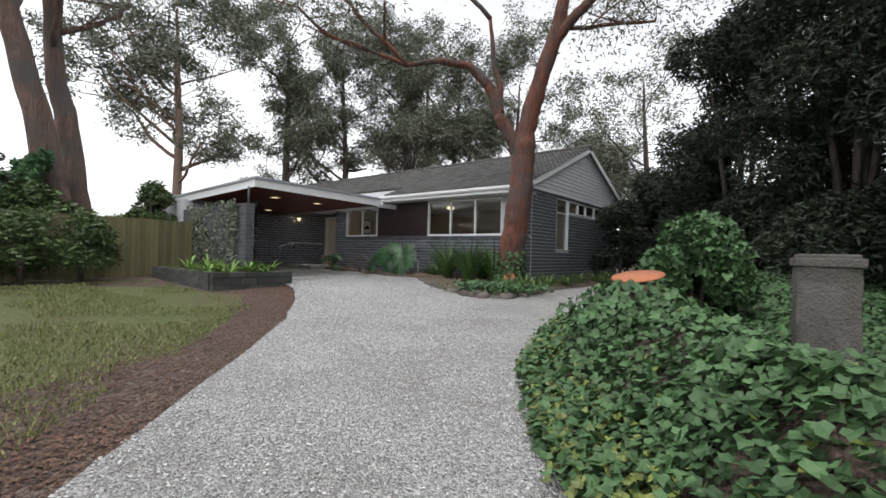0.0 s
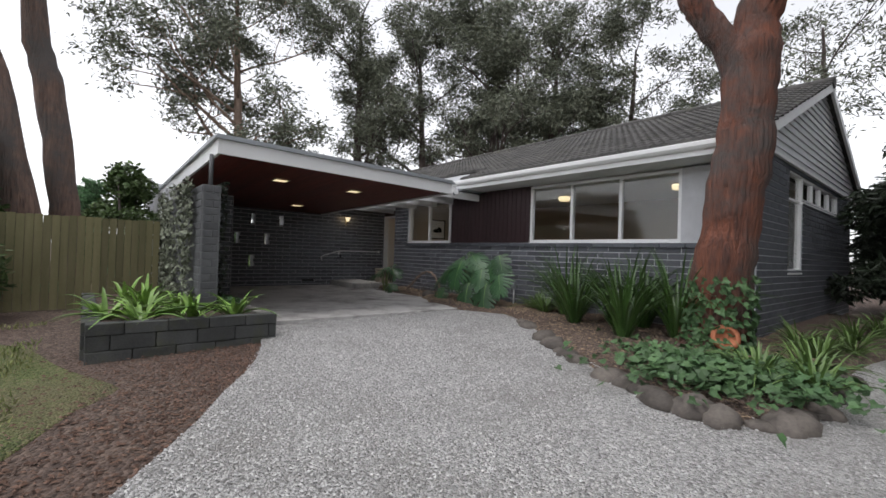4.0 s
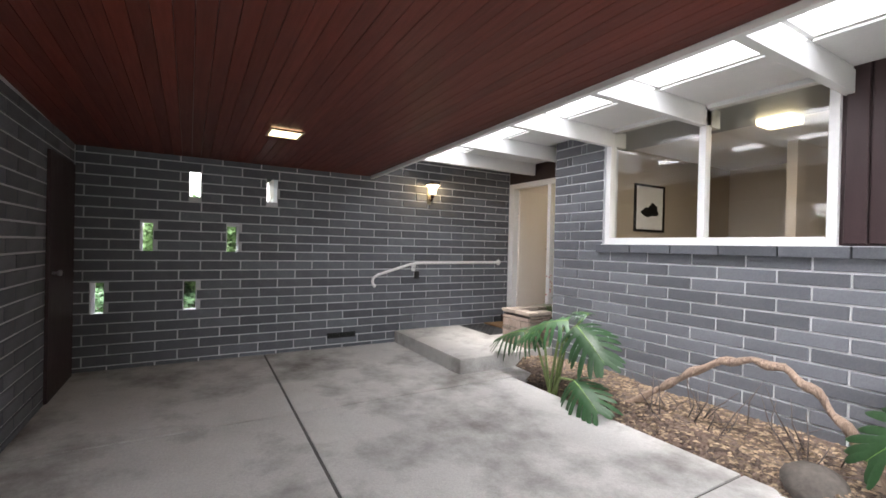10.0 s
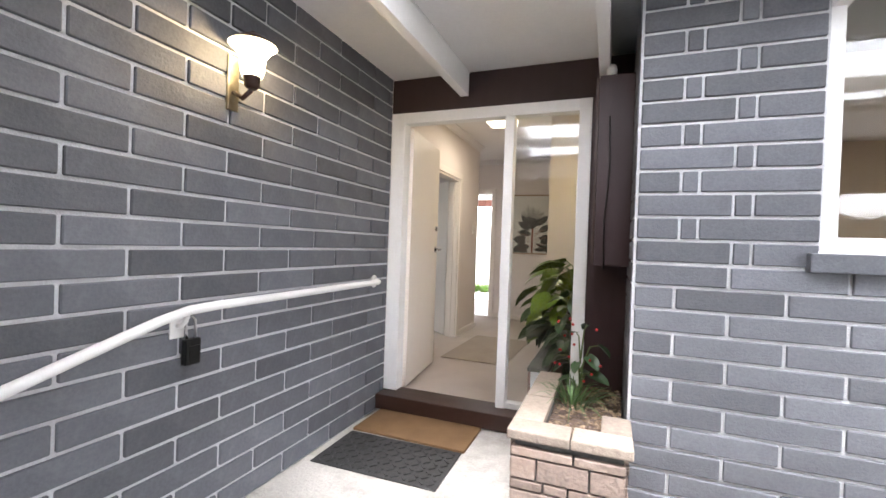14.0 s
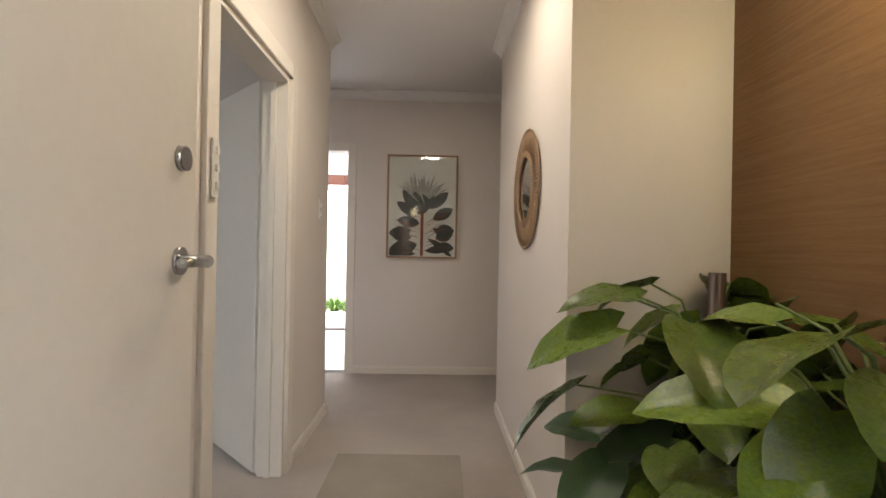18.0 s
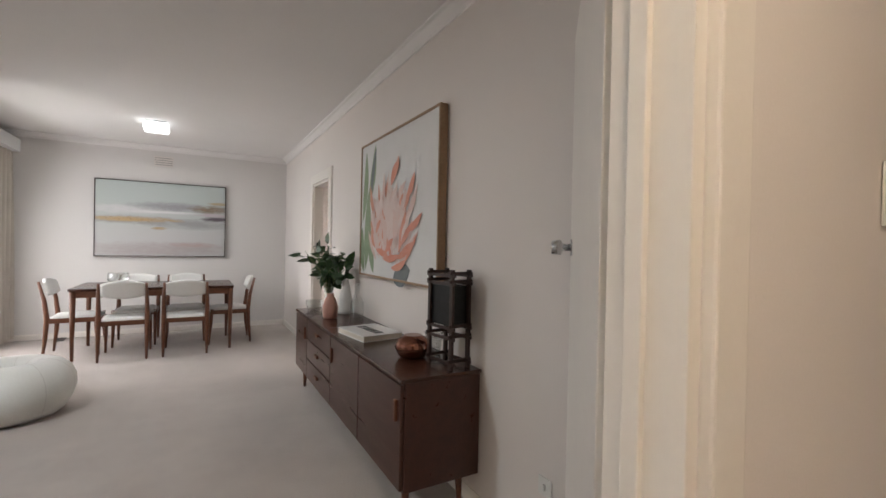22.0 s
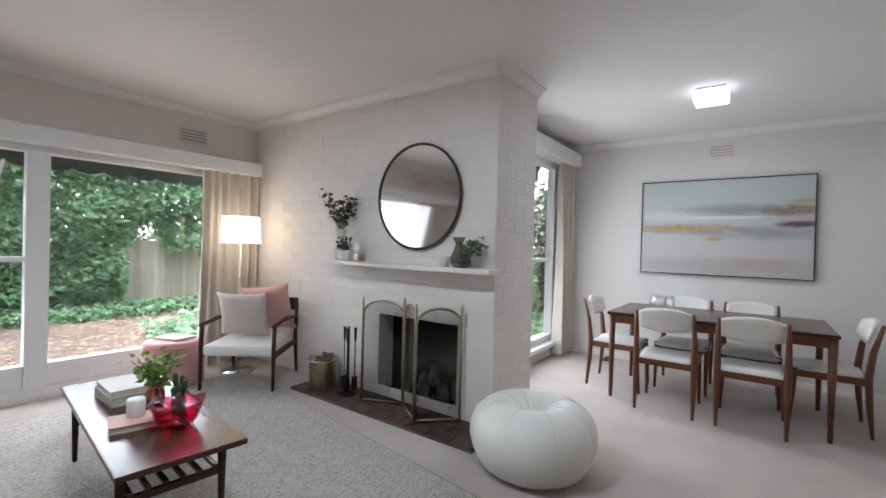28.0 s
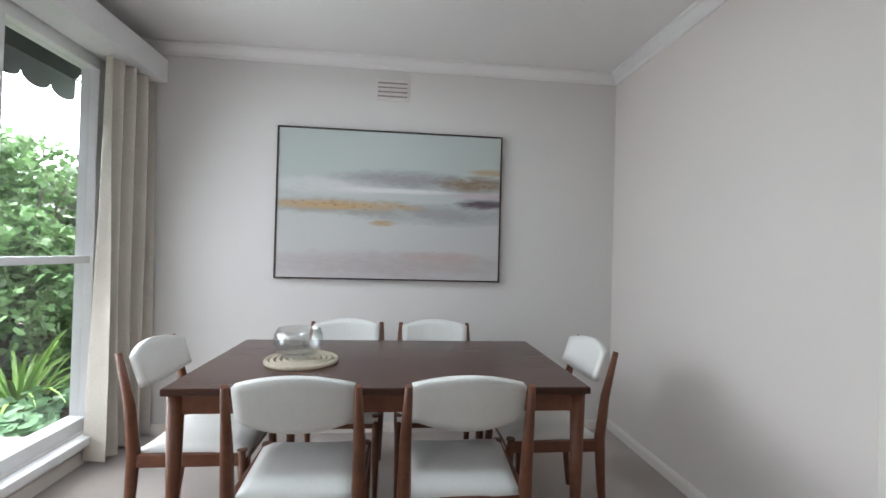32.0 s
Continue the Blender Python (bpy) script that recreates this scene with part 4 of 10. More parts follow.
bm = bmesh.new()
for k in range(18):
    box(bm, (-2.98 + k * 0.232, 5.865, 1.98), (-2.98 + k * 0.232 + 0.222, 5.975, 2.11), 0.003)
solo("brick_lintel", bm, pm("red_lintel_brick", (0.26, 0.10, 0.07), (0.15, 0.07, 0.055), 0.85, scale=5, fine=60, bump=0.5, island=0.4), "narrow red brick course under the porch beam", "lintel", kind="structure")
# an added wall, its white standing in for glare
wall("wall_back_glare", M_BRIGHT, "added wall behind the house, coloured white for glare", "x", 9.6, 9.75, -5.0, 3.0, -0.4, 2.15)
bm = bmesh.new()
box(bm, (-3.0, 3.99, 2.06), (1.2, 4.35, 2.12))
solo("ceiling_back_porch", bm, M_BRIGHT, "white back porch ceiling", "ceiling", kind="structure")

# ---- openings, frames and fixtures outside ----
def window(name, label, axis, p, x0, x1, z0, z1, posts=(), bars=(), fw=0.06, depth=0.09, sill=True, pw=0):
    """A fixed window in a wall that runs along axis, with its frame about the plane p; bars: (a0, a1, z)."""
    w = thing(name, label, "window", kind="structure")
    def piece(nm, a0, a1, zz0, zz1, d=depth, mat=M_WHITE, bev=0.004):
        bm = bmesh.new()
        box(bm, (a0, p - d / 2, zz0) if axis == "x" else (p - d / 2, a0, zz0), (a1, p + d / 2, zz1) if axis == "x" else (p + d / 2, a1, zz1), bev)
        return part(nm, bm, mat, w)
    piece("window_frame", x0, x0 + fw, z0, z1)
    piece("window_frame", x1 - fw, x1, z0, z1)
    piece("window_frame", x0 + fw, x1 - fw, z0, z0 + fw)
    piece("window_frame", x0 + fw, x1 - fw, z1 - fw, z1)
    pw = pw or fw
    for a in posts:
        piece("mullion", a - pw / 2, a + pw / 2, z0 + fw, z1 - fw, depth - 0.006)
    for a0, a1, z in bars:
        piece("transom", a0, a1, z - 0.02, z + 0.02, depth - 0.03)
    if sill:
        piece("window_sill", x0 - 0.02, x1 + 0.02, z0 - 0.035, z0 - 0.001, depth + 0.06)
    edges = [x0 + fw] + [v for a in posts for v in (a - pw / 2, a + pw / 2)] + [x1 - fw]
    for a0, a1 in zip(edges[::2], edges[1::2]):
        ob = piece("pane", a0 + 0.001, a1 - 0.001, z0 + fw + 0.001, z1 - fw - 0.001, 0.006, M_GLASS, 0)
        ob.visible_shadow = False
    return w


window("window_1", "white framed two-pane front window beside the porch", "x", -0.60, *WIN1, posts=(3.43,))
window("window_2", "white framed three-pane front window", "x", -0.60, *WIN2, posts=(8.13, 9.17))
window("window_3", "tall white framed side window with fanlight", "y", 11.24, 1.05, 2.05, 0.72, 2.52, bars=((1.11, 1.99, 2.02),))
window("window_4", "white framed row of high side windows", "y", 11.24, 2.055, 5.5, 2.04, 2.52, posts=(2.95, 3.7, 4.6))

# front door, its frame and the glazed sidelight
frame_door = thing("door_frame", "white painted front door frame with sidelight and dark sill", "door frame", kind="structure")
for nm, lo, hi in (("jamb", (0.0, -0.005, 0.02), (0.11, 0.10, 2.12)), ("mullion", (0.88, -0.005, 0.02), (0.945, 0.09, 2.04)), ("jamb", (1.37, -0.005, 0.02), (1.45, 0.09, 2.12)), ("head", (0.11, -0.005, 2.04), (1.37, 0.09, 2.119)),
                   ("bottom_rail", (0.945, 0.01, 0.02), (1.37, 0.08, 0.06))):
    bm = bmesh.new()
    box(bm, lo, hi, 0.005)
    part(nm, bm, M_WHITE, frame_door)
bm = bmesh.new()
box(bm, (0.0, -0.13, -0.09), (1.19, 0.1, 0.018), 0.008)
part("sill", bm, M_DARK, frame_door, "dark brown timber door sill")
bm = bmesh.new()
box(bm, (0.947, 0.046, 0.062), (1.368, 0.052, 2.038))
part("pane", bm, M_GLASS, frame_door, "clear sidelight glass").visible_shadow = False
door = thing("door_1", "cream painted front door standing open", "door", kind="structure")
bm = bmesh.new()
box(bm, (0.0, 0.0, 0.02), (0.04, 0.78, 2.03), 0.004)
leaf = part("door_leaf", bm, M_DOOR, door)
bm = bmesh.new()
tube(bm, [(0.042, 0.71, 1.09), (0.095, 0.71, 1.09)], 0.012)
tube(bm, [(0.09, 0.715, 1.09), (0.093, 0.66, 1.092), (0.093, 0.60, 1.09)], [0.012, 0.011, 0.009])
part("handle", bm, M_STEEL, door, "steel lever handle")
bm = bmesh.new()
tube(bm, [(0.04, 0.71, 1.09), (0.047, 0.71, 1.09)], 0.027, 16)
tube(bm, [(0.04, 0.71, 1.285), (0.052, 0.71, 1.285)], 0.024, 16)
part("lock", bm, M_STEEL, door, "round steel lock plate")
door.matrix_basis = pose(0.095, 0.103, 0, 0, 0, 6.5)
bm = bmesh.new()
box(bm, (1.45, 0.0, -0.1), (1.712, 0.05, 2.12))
solo("trim_porch", bm, M_PANEL, "dark maroon board beside the sidelight", "trim", kind="structure")
meter = thing("meter_cabinet", "dark brown timber meter cabinet on the porch wall", "cabinet")
bm = bmesh.new()
box(bm, (1.50, -0.30, 1.05), (1.70, -0.002, 2.14), 0.004)
part("body", bm, M_PANEL, meter)
bm = bmesh.new()
box(bm, (1.484, -0.29, 1.06), (1.499, -0.01, 2.13), 0.003)
part("door", bm, M_DARK, meter)
bm = bmesh.new()
tube(bm, [(1.56, -0.31, 1.9), (1.57, -0.312, 1.6), (1.55, -0.311, 1.3), (1.555, -0.309, 1.03)], 0.004, 6)
part("cable", bm, M_BLACK, meter)
sensor = thing("motion_detector", "small white motion detector on the meter cabinet", "detector")
bm = bmesh.new()
lathe(bm, [(0.012, 0), (0.028, 0.01), (0.03, 0.05), (0.022, 0.075), (0.004, 0.08)], 14, (1.56, -0.24, 2.14))
part("body", bm, M_WHITE, sensor)

# hand rail
rail = thing("handrail", "white painted tubular handrail on the block wall", "handrail")
bm = bmesh.new()
tube(bm, [(0.065, -2.325, 0.525), (0.065, -2.355, 0.555), (0.065, -2.368, 0.60), (0.065, -2.355, 0.645), (0.065, -2.30, 0.685), (0.065, -1.84, 0.82), (0.065, -1.72, 0.845), (0.065, -1.58, 0.850), (0.065, -0.30, 0.857), (0.06, -0.24, 0.857), (0.03, -0.215, 0.857), (0.004, -0.212, 0.857)], 0.019, 14)
part("rail", bm, M_WHITE, rail)
bm = bmesh.new()
lathe(bm, [(0.045, 0), (0.045, 0.008), (0.03, 0.014)], 18)
bmesh.ops.transform(bm, matrix=pose(0.003, -0.212, 0.857, 0, 90, 0), verts=bm.verts[:])
part("flange", bm, M_WHITE, rail)
bm = bmesh.new()
tube(bm, [(0.004, -1.73, 0.78), (0.03, -1.73, 0.78), (0.055, -1.73, 0.80), (0.065, -1.73, 0.83)], 0.010, 10)
cbox(bm, (0.006, -1.73, 0.78), (0.012, 0.06, 0.10), 0.003)
part("bracket", bm, M_WHITE, rail)
keybox = thing("key_box", "black combination key box hanging from the handrail bracket", "key box")
bm = bmesh.new()
cbox(bm, (0.04, -1.69, 0.675), (0.035, 0.065, 0.105), 0.008)
cbox(bm, (0.059, -1.69, 0.67), (0.006, 0.045, 0.06), 0.002)
part("body", bm, M_BLACK, keybox)
bm = bmesh.new()
tube(bm, [(0.04, -1.71, 0.72), (0.04, -1.715, 0.80), (0.04, -1.695, 0.82), (0.04, -1.675, 0.80), (0.04, -1.67, 0.72)], 0.005, 8)
part("shackle", bm, M_STEEL, keybox)

# wall lantern by the door
lantern = thing("wall_lantern", "lit wall lantern with frosted glass shade and dark cap", "wall lamp")
LX, LY, LZ = 0.12, -1.50, 1.915
bm = bmesh.new()
lathe(bm, [(0.040, -0.085), (0.050, -0.06), (0.056, 0.0), (0.080, 0.035), (0.100, 0.050)], 20, (LX, LY, LZ))
part("shade", bm, M_DOORLIGHT, lantern, "glowing frosted glass shade").visible_shadow = False
bm = bmesh.new()
lathe(bm, [(0.100, 0.051), (0.092, 0.060), (0.050, 0.088), (0.018, 0.098), (0.010, 0.112), (0.002, 0.116)], 20, (LX, LY, LZ))
part("cap", bm, M_DARK, lantern)
bm = bmesh.new()
lathe(bm, [(0.020, -0.135), (0.031, -0.125), (0.033, -0.09), (0.040, -0.084)], 16, (LX, LY, LZ))
tube(bm, [(LX, LY, LZ - 0.14), (0.07, LY, LZ - 0.17), (0.02, LY, LZ - 0.14)], 0.011, 8)
part("holder", bm, M_DARK, lantern)
bm = bmesh.new()
cbox(bm, (0.008, LY, LZ - 0.10), (0.016, 0.06, 0.24), 0.005)
part("wall_plate", bm, M_BRASS, lantern)

bm = bmesh.new()
box(bm, (0.0, -2.95, -0.135), (0.008, -2.57, -0.065), 0.002)
for i in range(12):
    box(bm, (0.008, -2.94 + i * 0.031, -0.128), (0.014, -2.925 + i * 0.031, -0.072))
solo("wall_vent", bm, M_BLACK, "dark metal air vent low in the block wall", "vent")

# square downlights in the carport ceiling
for x, y in ((4.92, -5.40), (4.89, -3.84), (1.60, -3.80)):
    cl = thing("carport_light", "lit square recessed light in the carport ceiling", "ceiling light", pose(x, y, soffit(x, y), 0, 0, 0), "carport ceiling lights")
    bm = bmesh.new()
    for a, b in (((-0.14, -0.14), (0.14, -0.12)), ((-0.14, 0.12), (0.14, 0.14)), ((-0.14, -0.12), (-0.12, 0.12)), ((0.12, -0.12), (0.14, 0.12))):
        box(bm, (*a, -0.018), (*b, -0.002), 0.003)
    part("frame", bm, M_BRASS, cl)
    bm = bmesh.new()
    box(bm, (-0.12, -0.12, -0.012), (0.12, 0.12, -0.004))
    part("diffuser", bm, M_DOORLIGHT, cl, "glowing frosted glass")

flood = thing("security_floodlight", "twin white security floodlight with sensor on a rafter", "floodlight")
bm = bmesh.new()
cbox(bm, (5.46, -1.42, 2.36), (0.09, 0.09, 0.07), 0.01)
part("base", bm, M_BLACK, flood)
for sx, sy in ((-0.10, -0.10), (0.12, -0.12)):
    bm = bmesh.new()
    tube(bm, [(5.46, -1.42, 2.36), (5.46 + sx * 0.6, -1.42 + sy * 0.6, 2.36), (5.46 + sx, -1.42 + sy, 2.34), (5.46 + sx * 1.7, -1.42 + sy * 1.6, 2.31)], [0.02, 0.03, 0.05, 0.062], 14)
    part("lamp_head", bm, M_WHITE, flood)
bm = bmesh.new()
tube(bm, [(5.46, -1.43, 2.33), (5.44, -1.50, 2.29)], [0.025, 0.035], 12)
part("sensor", bm, M_BLACK, flood)

post = thing("carport_post", "slim steel post under the carport roof", "post")
bm = bmesh.new()
tube(bm, [(6.1, -6.82, 1.74), (6.1, -6.82, soffit(6.1, -6.82))], 0.03, 12)
part("shaft", bm, M_SCREEN, post)

# stone planter by the front door
M_STONE = pm("sandstone_pieces", (0.32, 0.25, 0.21), (0.20, 0.155, 0.135), 0.85, scale=4, fine=50, bump=0.7, rand=0.35, dirt=(0.20, 0.13, 0.10), dirt_scale=3)
M_STONE_TOP = pm("sandstone_capping", (0.30, 0.25, 0.21), (0.20, 0.165, 0.14), 0.85, scale=4, fine=50, bump=0.7, rand=0.2)
PX0, PX1, PY0, PY1, PT = 1.21, 1.69, -1.03, -0.06, 0.335
planter = thing("stone_planter", "crazy stone planter box with bark mulch by the front door", "planter")
bm = bmesh.new()
wall_cells(bm, "x", PY0 + 0.015, PY0 + 0.12, PX0 + 0.015, PX1 - 0.015, -0.1, PT - 0.04)
wall_cells(bm, "y", PX0 + 0.015, PX0 + 0.12, PY0 + 0.12, PY1, -0.1, PT - 0.04)
wall_cells(bm, "y", PX1 - 0.10, PX1 - 0.015, PY0 + 0.12, -0.68, -0.1, PT - 0.04)
part("core", bm, M_JOINT, planter)
rs = random.Random(4)
def stones(run0, run1, put):
    z = -0.095
    while z < PT - 0.06:
        h = rs.choice((0.045, 0.07, 0.10, 0.12))
        h = min(h, PT - 0.05 - z)
        if h < 0.03:
            break
        u = run0
        while u < run1 - 0.02:
            w = min(rs.uniform(0.10, 0.28), run1 - u)
            if run1 - u - w < 0.06:
                w = run1 - u
            put(u, u + w - 0.008, z, z + h - 0.008, rs.uniform(0, 0.012))
            u += w
        z += h
def put_front(u0, u1, z0, z1, d):
    bm = bmesh.new()
    box(bm, (u0, PY0 - d, z0), (u1, PY0 + 0.03, z1), 0.006)
    part("stone", bm, M_STONE, planter)
def put_side(u0, u1, z0, z1, d):
    bm = bmesh.new()
    box(bm, (PX0 - d, u0, z0), (PX0 + 0.03, u1, z1), 0.006)
    part("stone", bm, M_STONE, planter)
def put_right(u0, u1, z0, z1, d):
    bm = bmesh.new()
    box(bm, (PX1 - 0.03, u0, z0), (PX1 + d, u1, z1), 0.006)
    part("stone", bm, M_STONE, planter)
stones(PX0, PX1, put_front)
stones(PY0 + 0.03, PY1, put_side)
stones(PY0 + 0.03, -0.68, put_right)
for lo, hi in (((PX0 - 0.02, PY0 - 0.02), (1.46, PY0 + 0.13)), ((1.465, PY0 - 0.02), (PX1 + 0.02, PY0 + 0.13)), ((PX0 - 0.02, PY0 + 0.135), (PX0 + 0.12, -0.55)), ((PX0 - 0.02, -0.545), (PX0 + 0.12, PY1)), ((PX1 - 0.11, PY0 + 0.135), (PX1 + 0.02, -0.69))):
    bm = bmesh.new()
    box(bm, (*lo, PT - 0.045), (*hi, PT + rs.uniform(-0.004, 0.006)), 0.008)
    part("cap_stone", bm, M_STONE_TOP, planter)
bm = bmesh.new()
box(bm, (PX0 + 0.12, PY0 + 0.13, 0.1), (PX1 - 0.012, PY1, PT - 0.07))
part("mulch", bm, M_SOIL, planter, "red-brown bark mulch")

# door mats
mat1 = thing("coir_doormat", "worn brown coir doormat at the front door", "doormat", pose(0.44, -0.315, -0.10))
bm = bmesh.new()
box(bm, (-0.385, -0.185, 0), (0.385, 0.185, 0.018), 0.006)
part("mat_body", bm, M_COIR, mat1)
mat2 = thing("rubber_doormat", "black moulded rubber doormat on the porch step", "doormat", pose(0.44, -0.73, -0.10, 0, 0, 1))
bm = bmesh.new()
box(bm, (-0.375, -0.215, 0), (0.375, 0.215, 0.008), 0.003)
part("base", bm, M_RUBBER, mat2)
bm = bmesh.new()
for i in range(14):
    for j in range(8):
        a = pose(-0.33 + i * 0.051, -0.18 + j * 0.051, 0.009, 0, 0, 45 if (i + j) % 2 else -45)
        box(bm, (-0.02, -0.006, -0.002), (0.02, 0.006, 0.005), 0, a)
part("tread", bm, M_RUBBER, mat2, "raised rubber tread bars")

# raised bed beside the carport, with a retaining wall of dark stone
bed = thing("raised_bed", "raised garden bed with dark block retaining edge", "garden bed", kind="structure")
bm = bmesh.new()
box(bm, (1.95, -6.34, -0.40), (7.05, -6.20, -0.05), 0.012)
part("kerb", bm, M_KERB, bed, "grey concrete kerb")
bm = bmesh.new()
box(bm, (2.05, -8.1, -0.5), (7.2, -6.34, -0.09))
part("soil", bm, M_SOIL, bed, "brown soil with leaf litter")
def bed_blocks(axis, face, a0, a1, out):
    for z0, z1, off in ((-0.50, -0.33, 0.0), (-0.325, -0.16, 0.2), (-0.155, -0.03, 0.08)):
        u = a0 - off
        while u < a1:
            v0, v1 = max(u, a0), min(u + 0.42, a1)
            if v1 - v0 > 0.05:
                bm = bmesh.new()
                d = rs.uniform(0, 0.015)
                if axis == "y":
                    box(bm, (face - 0.16, v0 + 0.004, z0), (face + d, v1 - 0.004, z1), 0.01)
                else:
                    box(bm, (v0 + 0.004, face - d, z0), (v1 - 0.004, face + 0.16, z1), 0.01)
                part("block", bm, M_BEDBLOCK, bed)
            u += 0.42
bed_blocks("y", 7.32, -8.2, -6.2, 1)
bed_blocks("x", -8.22, 3.5, 7.16, -1)

# electrical box by the garden
mb = thing("electrical_box", "small grey electrical box on the front wall", "electrical box")
bm = bmesh.new()
cbox(bm, (6.72, -0.71, 0.20), (0.10, 0.07, 0.16), 0.01)
part("box", bm, M_METAL_ROOF, mb)
bm = bmesh.new()
tube(bm, [(6.72, -0.705, 0.12), (6.72, -0.705, -0.3)], 0.018, 10)
part("conduit", bm, M_WHITE, mb)
dp = thing("downpipe", "pale green downpipe at the house corner", "downpipe")
bm = bmesh.new()
tube(bm, [(10.9, -0.72, -0.45), (10.9, -0.72, 2.36), (10.9, -0.95, 2.46)], 0.04, 10)
part("pipe", bm, M_METAL_ROOF, dp)
fl = thing("front_room_light", "lit ceiling light of the front room", "ceiling light")
bm = bmesh.new()
lathe(bm, [(0.02, -0.12), (0.13, -0.10), (0.15, -0.05), (0.14, 0.0)], 20, (6.6, 1.3, 2.43))
part("shade", bm, M_DOORLIGHT, fl)
bm = bmesh.new()
lathe(bm, [(0.02, -0.12), (0.13, -0.10), (0.15, -0.05), (0.14, 0.0)], 20, (9.5, 1.1, 2.43))
solo("front_room_light", bm, M_DOORLIGHT, "lit ceiling light of the front room", "ceiling light")
pf = thing("framed_print", "dark framed print on the front room wall", "picture")
bm = bmesh.new()
for lo, hi in (((0.60, 1.36), (0.63, 2.0)), ((1.22, 1.36), (1.25, 2.0)), ((0.63, 1.36), (1.22, 1.39)), ((0.63, 1.97), (1.22, 2.0))):
    box(bm, (1.862, *lo), (1.885, *hi))
part("frame", bm, M_BLACK, pf)
bm = bmesh.new()
box(bm, (1.862, 0.63, 1.39), (1.872, 1.22, 1.97))
part("print", bm, M_WHITE, pf)
bm = bmesh.new()
for cy, cz, ry, rz in ((0.93, 1.62, 0.20, 0.055), (1.0, 1.68, 0.10, 0.07), (0.86, 1.66, 0.07, 0.03)):
    bm.faces.new([bm.verts.new((1.8735 + 0.0002 * ry * 10, cy + ry * math.cos(k * 0.449), cz + rz * math.sin(k * 0.449) * (1 + 0.3 * math.sin(k * 2.1)))) for k in range(14)])
part("brush_mark", bm, M_BLACK, pf)
# storeroom door in the carport
sd = thing("store_door", "dark brown flush storeroom door in the carport", "door", kind="structure")
bm = bmesh.new()
box(bm, (0.13, -5.492, -0.25), (0.99, -5.468, 1.80), 0.004)
part("door_leaf", bm, M_PANEL, sd)
bm = bmesh.new()
tube(bm, [(0.90, -5.468, 0.80), (0.90, -5.44, 0.80), (0.90, -5.425, 0.80), (0.90, -5.405, 0.80)], [0.012, 0.012, 0.026, 0.022], 14)
part("knob", bm, M_STEEL, sd, "round steel knob")

# ---- garden ----
def leaf_object(name, parent, centres, sizes, material, seed, shape="oval", tilt=1.0, droop=0.0, normal=None, label=""):
    """Many small leaves as one mesh of kind stuff. shape: oval, gum (long, hanging) or ivy (lobed)."""
    rg = np.random.default_rng(seed)
    c = np.asarray(centres, float)
    n = len(c)
    s = np.broadcast_to(np.asarray(sizes, float), (n,))
    if shape == "gum":
        outline = np.array([(0, 0), (0.14, 0.45), (0, 1.0), (-0.14, 0.45)]) * (1, 1)
    elif shape == "ivy":
        outline = np.array([(0, 0), (0.38, -0.06), (0.46, 0.35), (0.22, 0.5), (0, 0.95), (-0.22, 0.5), (-0.46, 0.35), (-0.38, -0.06)])
    else:
        outline = np.array([(0, 0), (0.28, 0.25), (0.26, 0.6), (0, 1.0), (-0.26, 0.6), (-0.28, 0.25)])
    k = len(outline)
    d = rg.normal(size=(n, 3))
    d[:, 2] = d[:, 2] * 0.5 - droop
    if normal is not None:
        nn = np.asarray(normal, float) + rg.normal(size=(n, 3)) * 0.45 * tilt
        nn /= np.linalg.norm(nn, axis=1)[:, None]
        d -= nn * (d * nn).sum(1)[:, None]
    d /= np.linalg.norm(d, axis=1)[:, None]
    if normal is None:
        nn = np.cross(d, rg.normal(size=(n, 3)))
        nn /= np.linalg.norm(nn, axis=1)[:, None]
    side = np.cross(d, nn)
    bend = (np.abs(outline[:, 0]) * 0.35)[None, :, None] * nn[:, None, :]
    v = c[:, None, :] + s[:, None, None] * (outline[None, :, 0, None] * side[:, None, :] + outline[None, :, 1, None] * d[:, None, :] + bend)
    fs = np.arange(n * k).reshape(n, k)
    ob = new(name, raw(name, v.reshape(-1, 3).tolist(), fs.tolist(), material))
    if parent is not None:
        ob.parent = parent
    tagged(ob, label, kind="stuff")
    return ob


def limb(bm, rs, p, d, length, r, depth, ends, wander=0.25, n=8, up=0.15, taper=0.5):
    """A bough with smaller ones on it; puts the tips of twigs into ends."""
    pts, rad = [Vector(p)], [r]
    steps = 6
    for i in range(steps):
        d = (d + Vector((rs.gauss(0, 1), rs.gauss(0, 1), rs.gauss(0, 0.6))) * wander / 2 + Vector((0, 0, up * 0.3))).normalized()
        pts.append(pts[-1] + d * length / steps)
        rad.append(r * (1 - (1 - taper) * (i + 1) / steps))
    tube(bm, pts, rad, n)
    if depth == 0:
        ends += [pts[-1], pts[-2], pts[-3]]
        return
    for i in range(2, steps + 1):
        if i == steps or rs.random() < 0.72:
            side = Vector((rs.gauss(0, 1), rs.gauss(0, 1), rs.gauss(0.2, 0.5))).normalized()
            limb(bm, rs, pts[i], (d * 0.55 + side * 0.8).normalized(), length * rs.uniform(0.45, 0.68), rad[i] * rs.uniform(0.4, 0.62), depth - 1, ends, wander * 1.15, max(4, n - 2), up, taper)


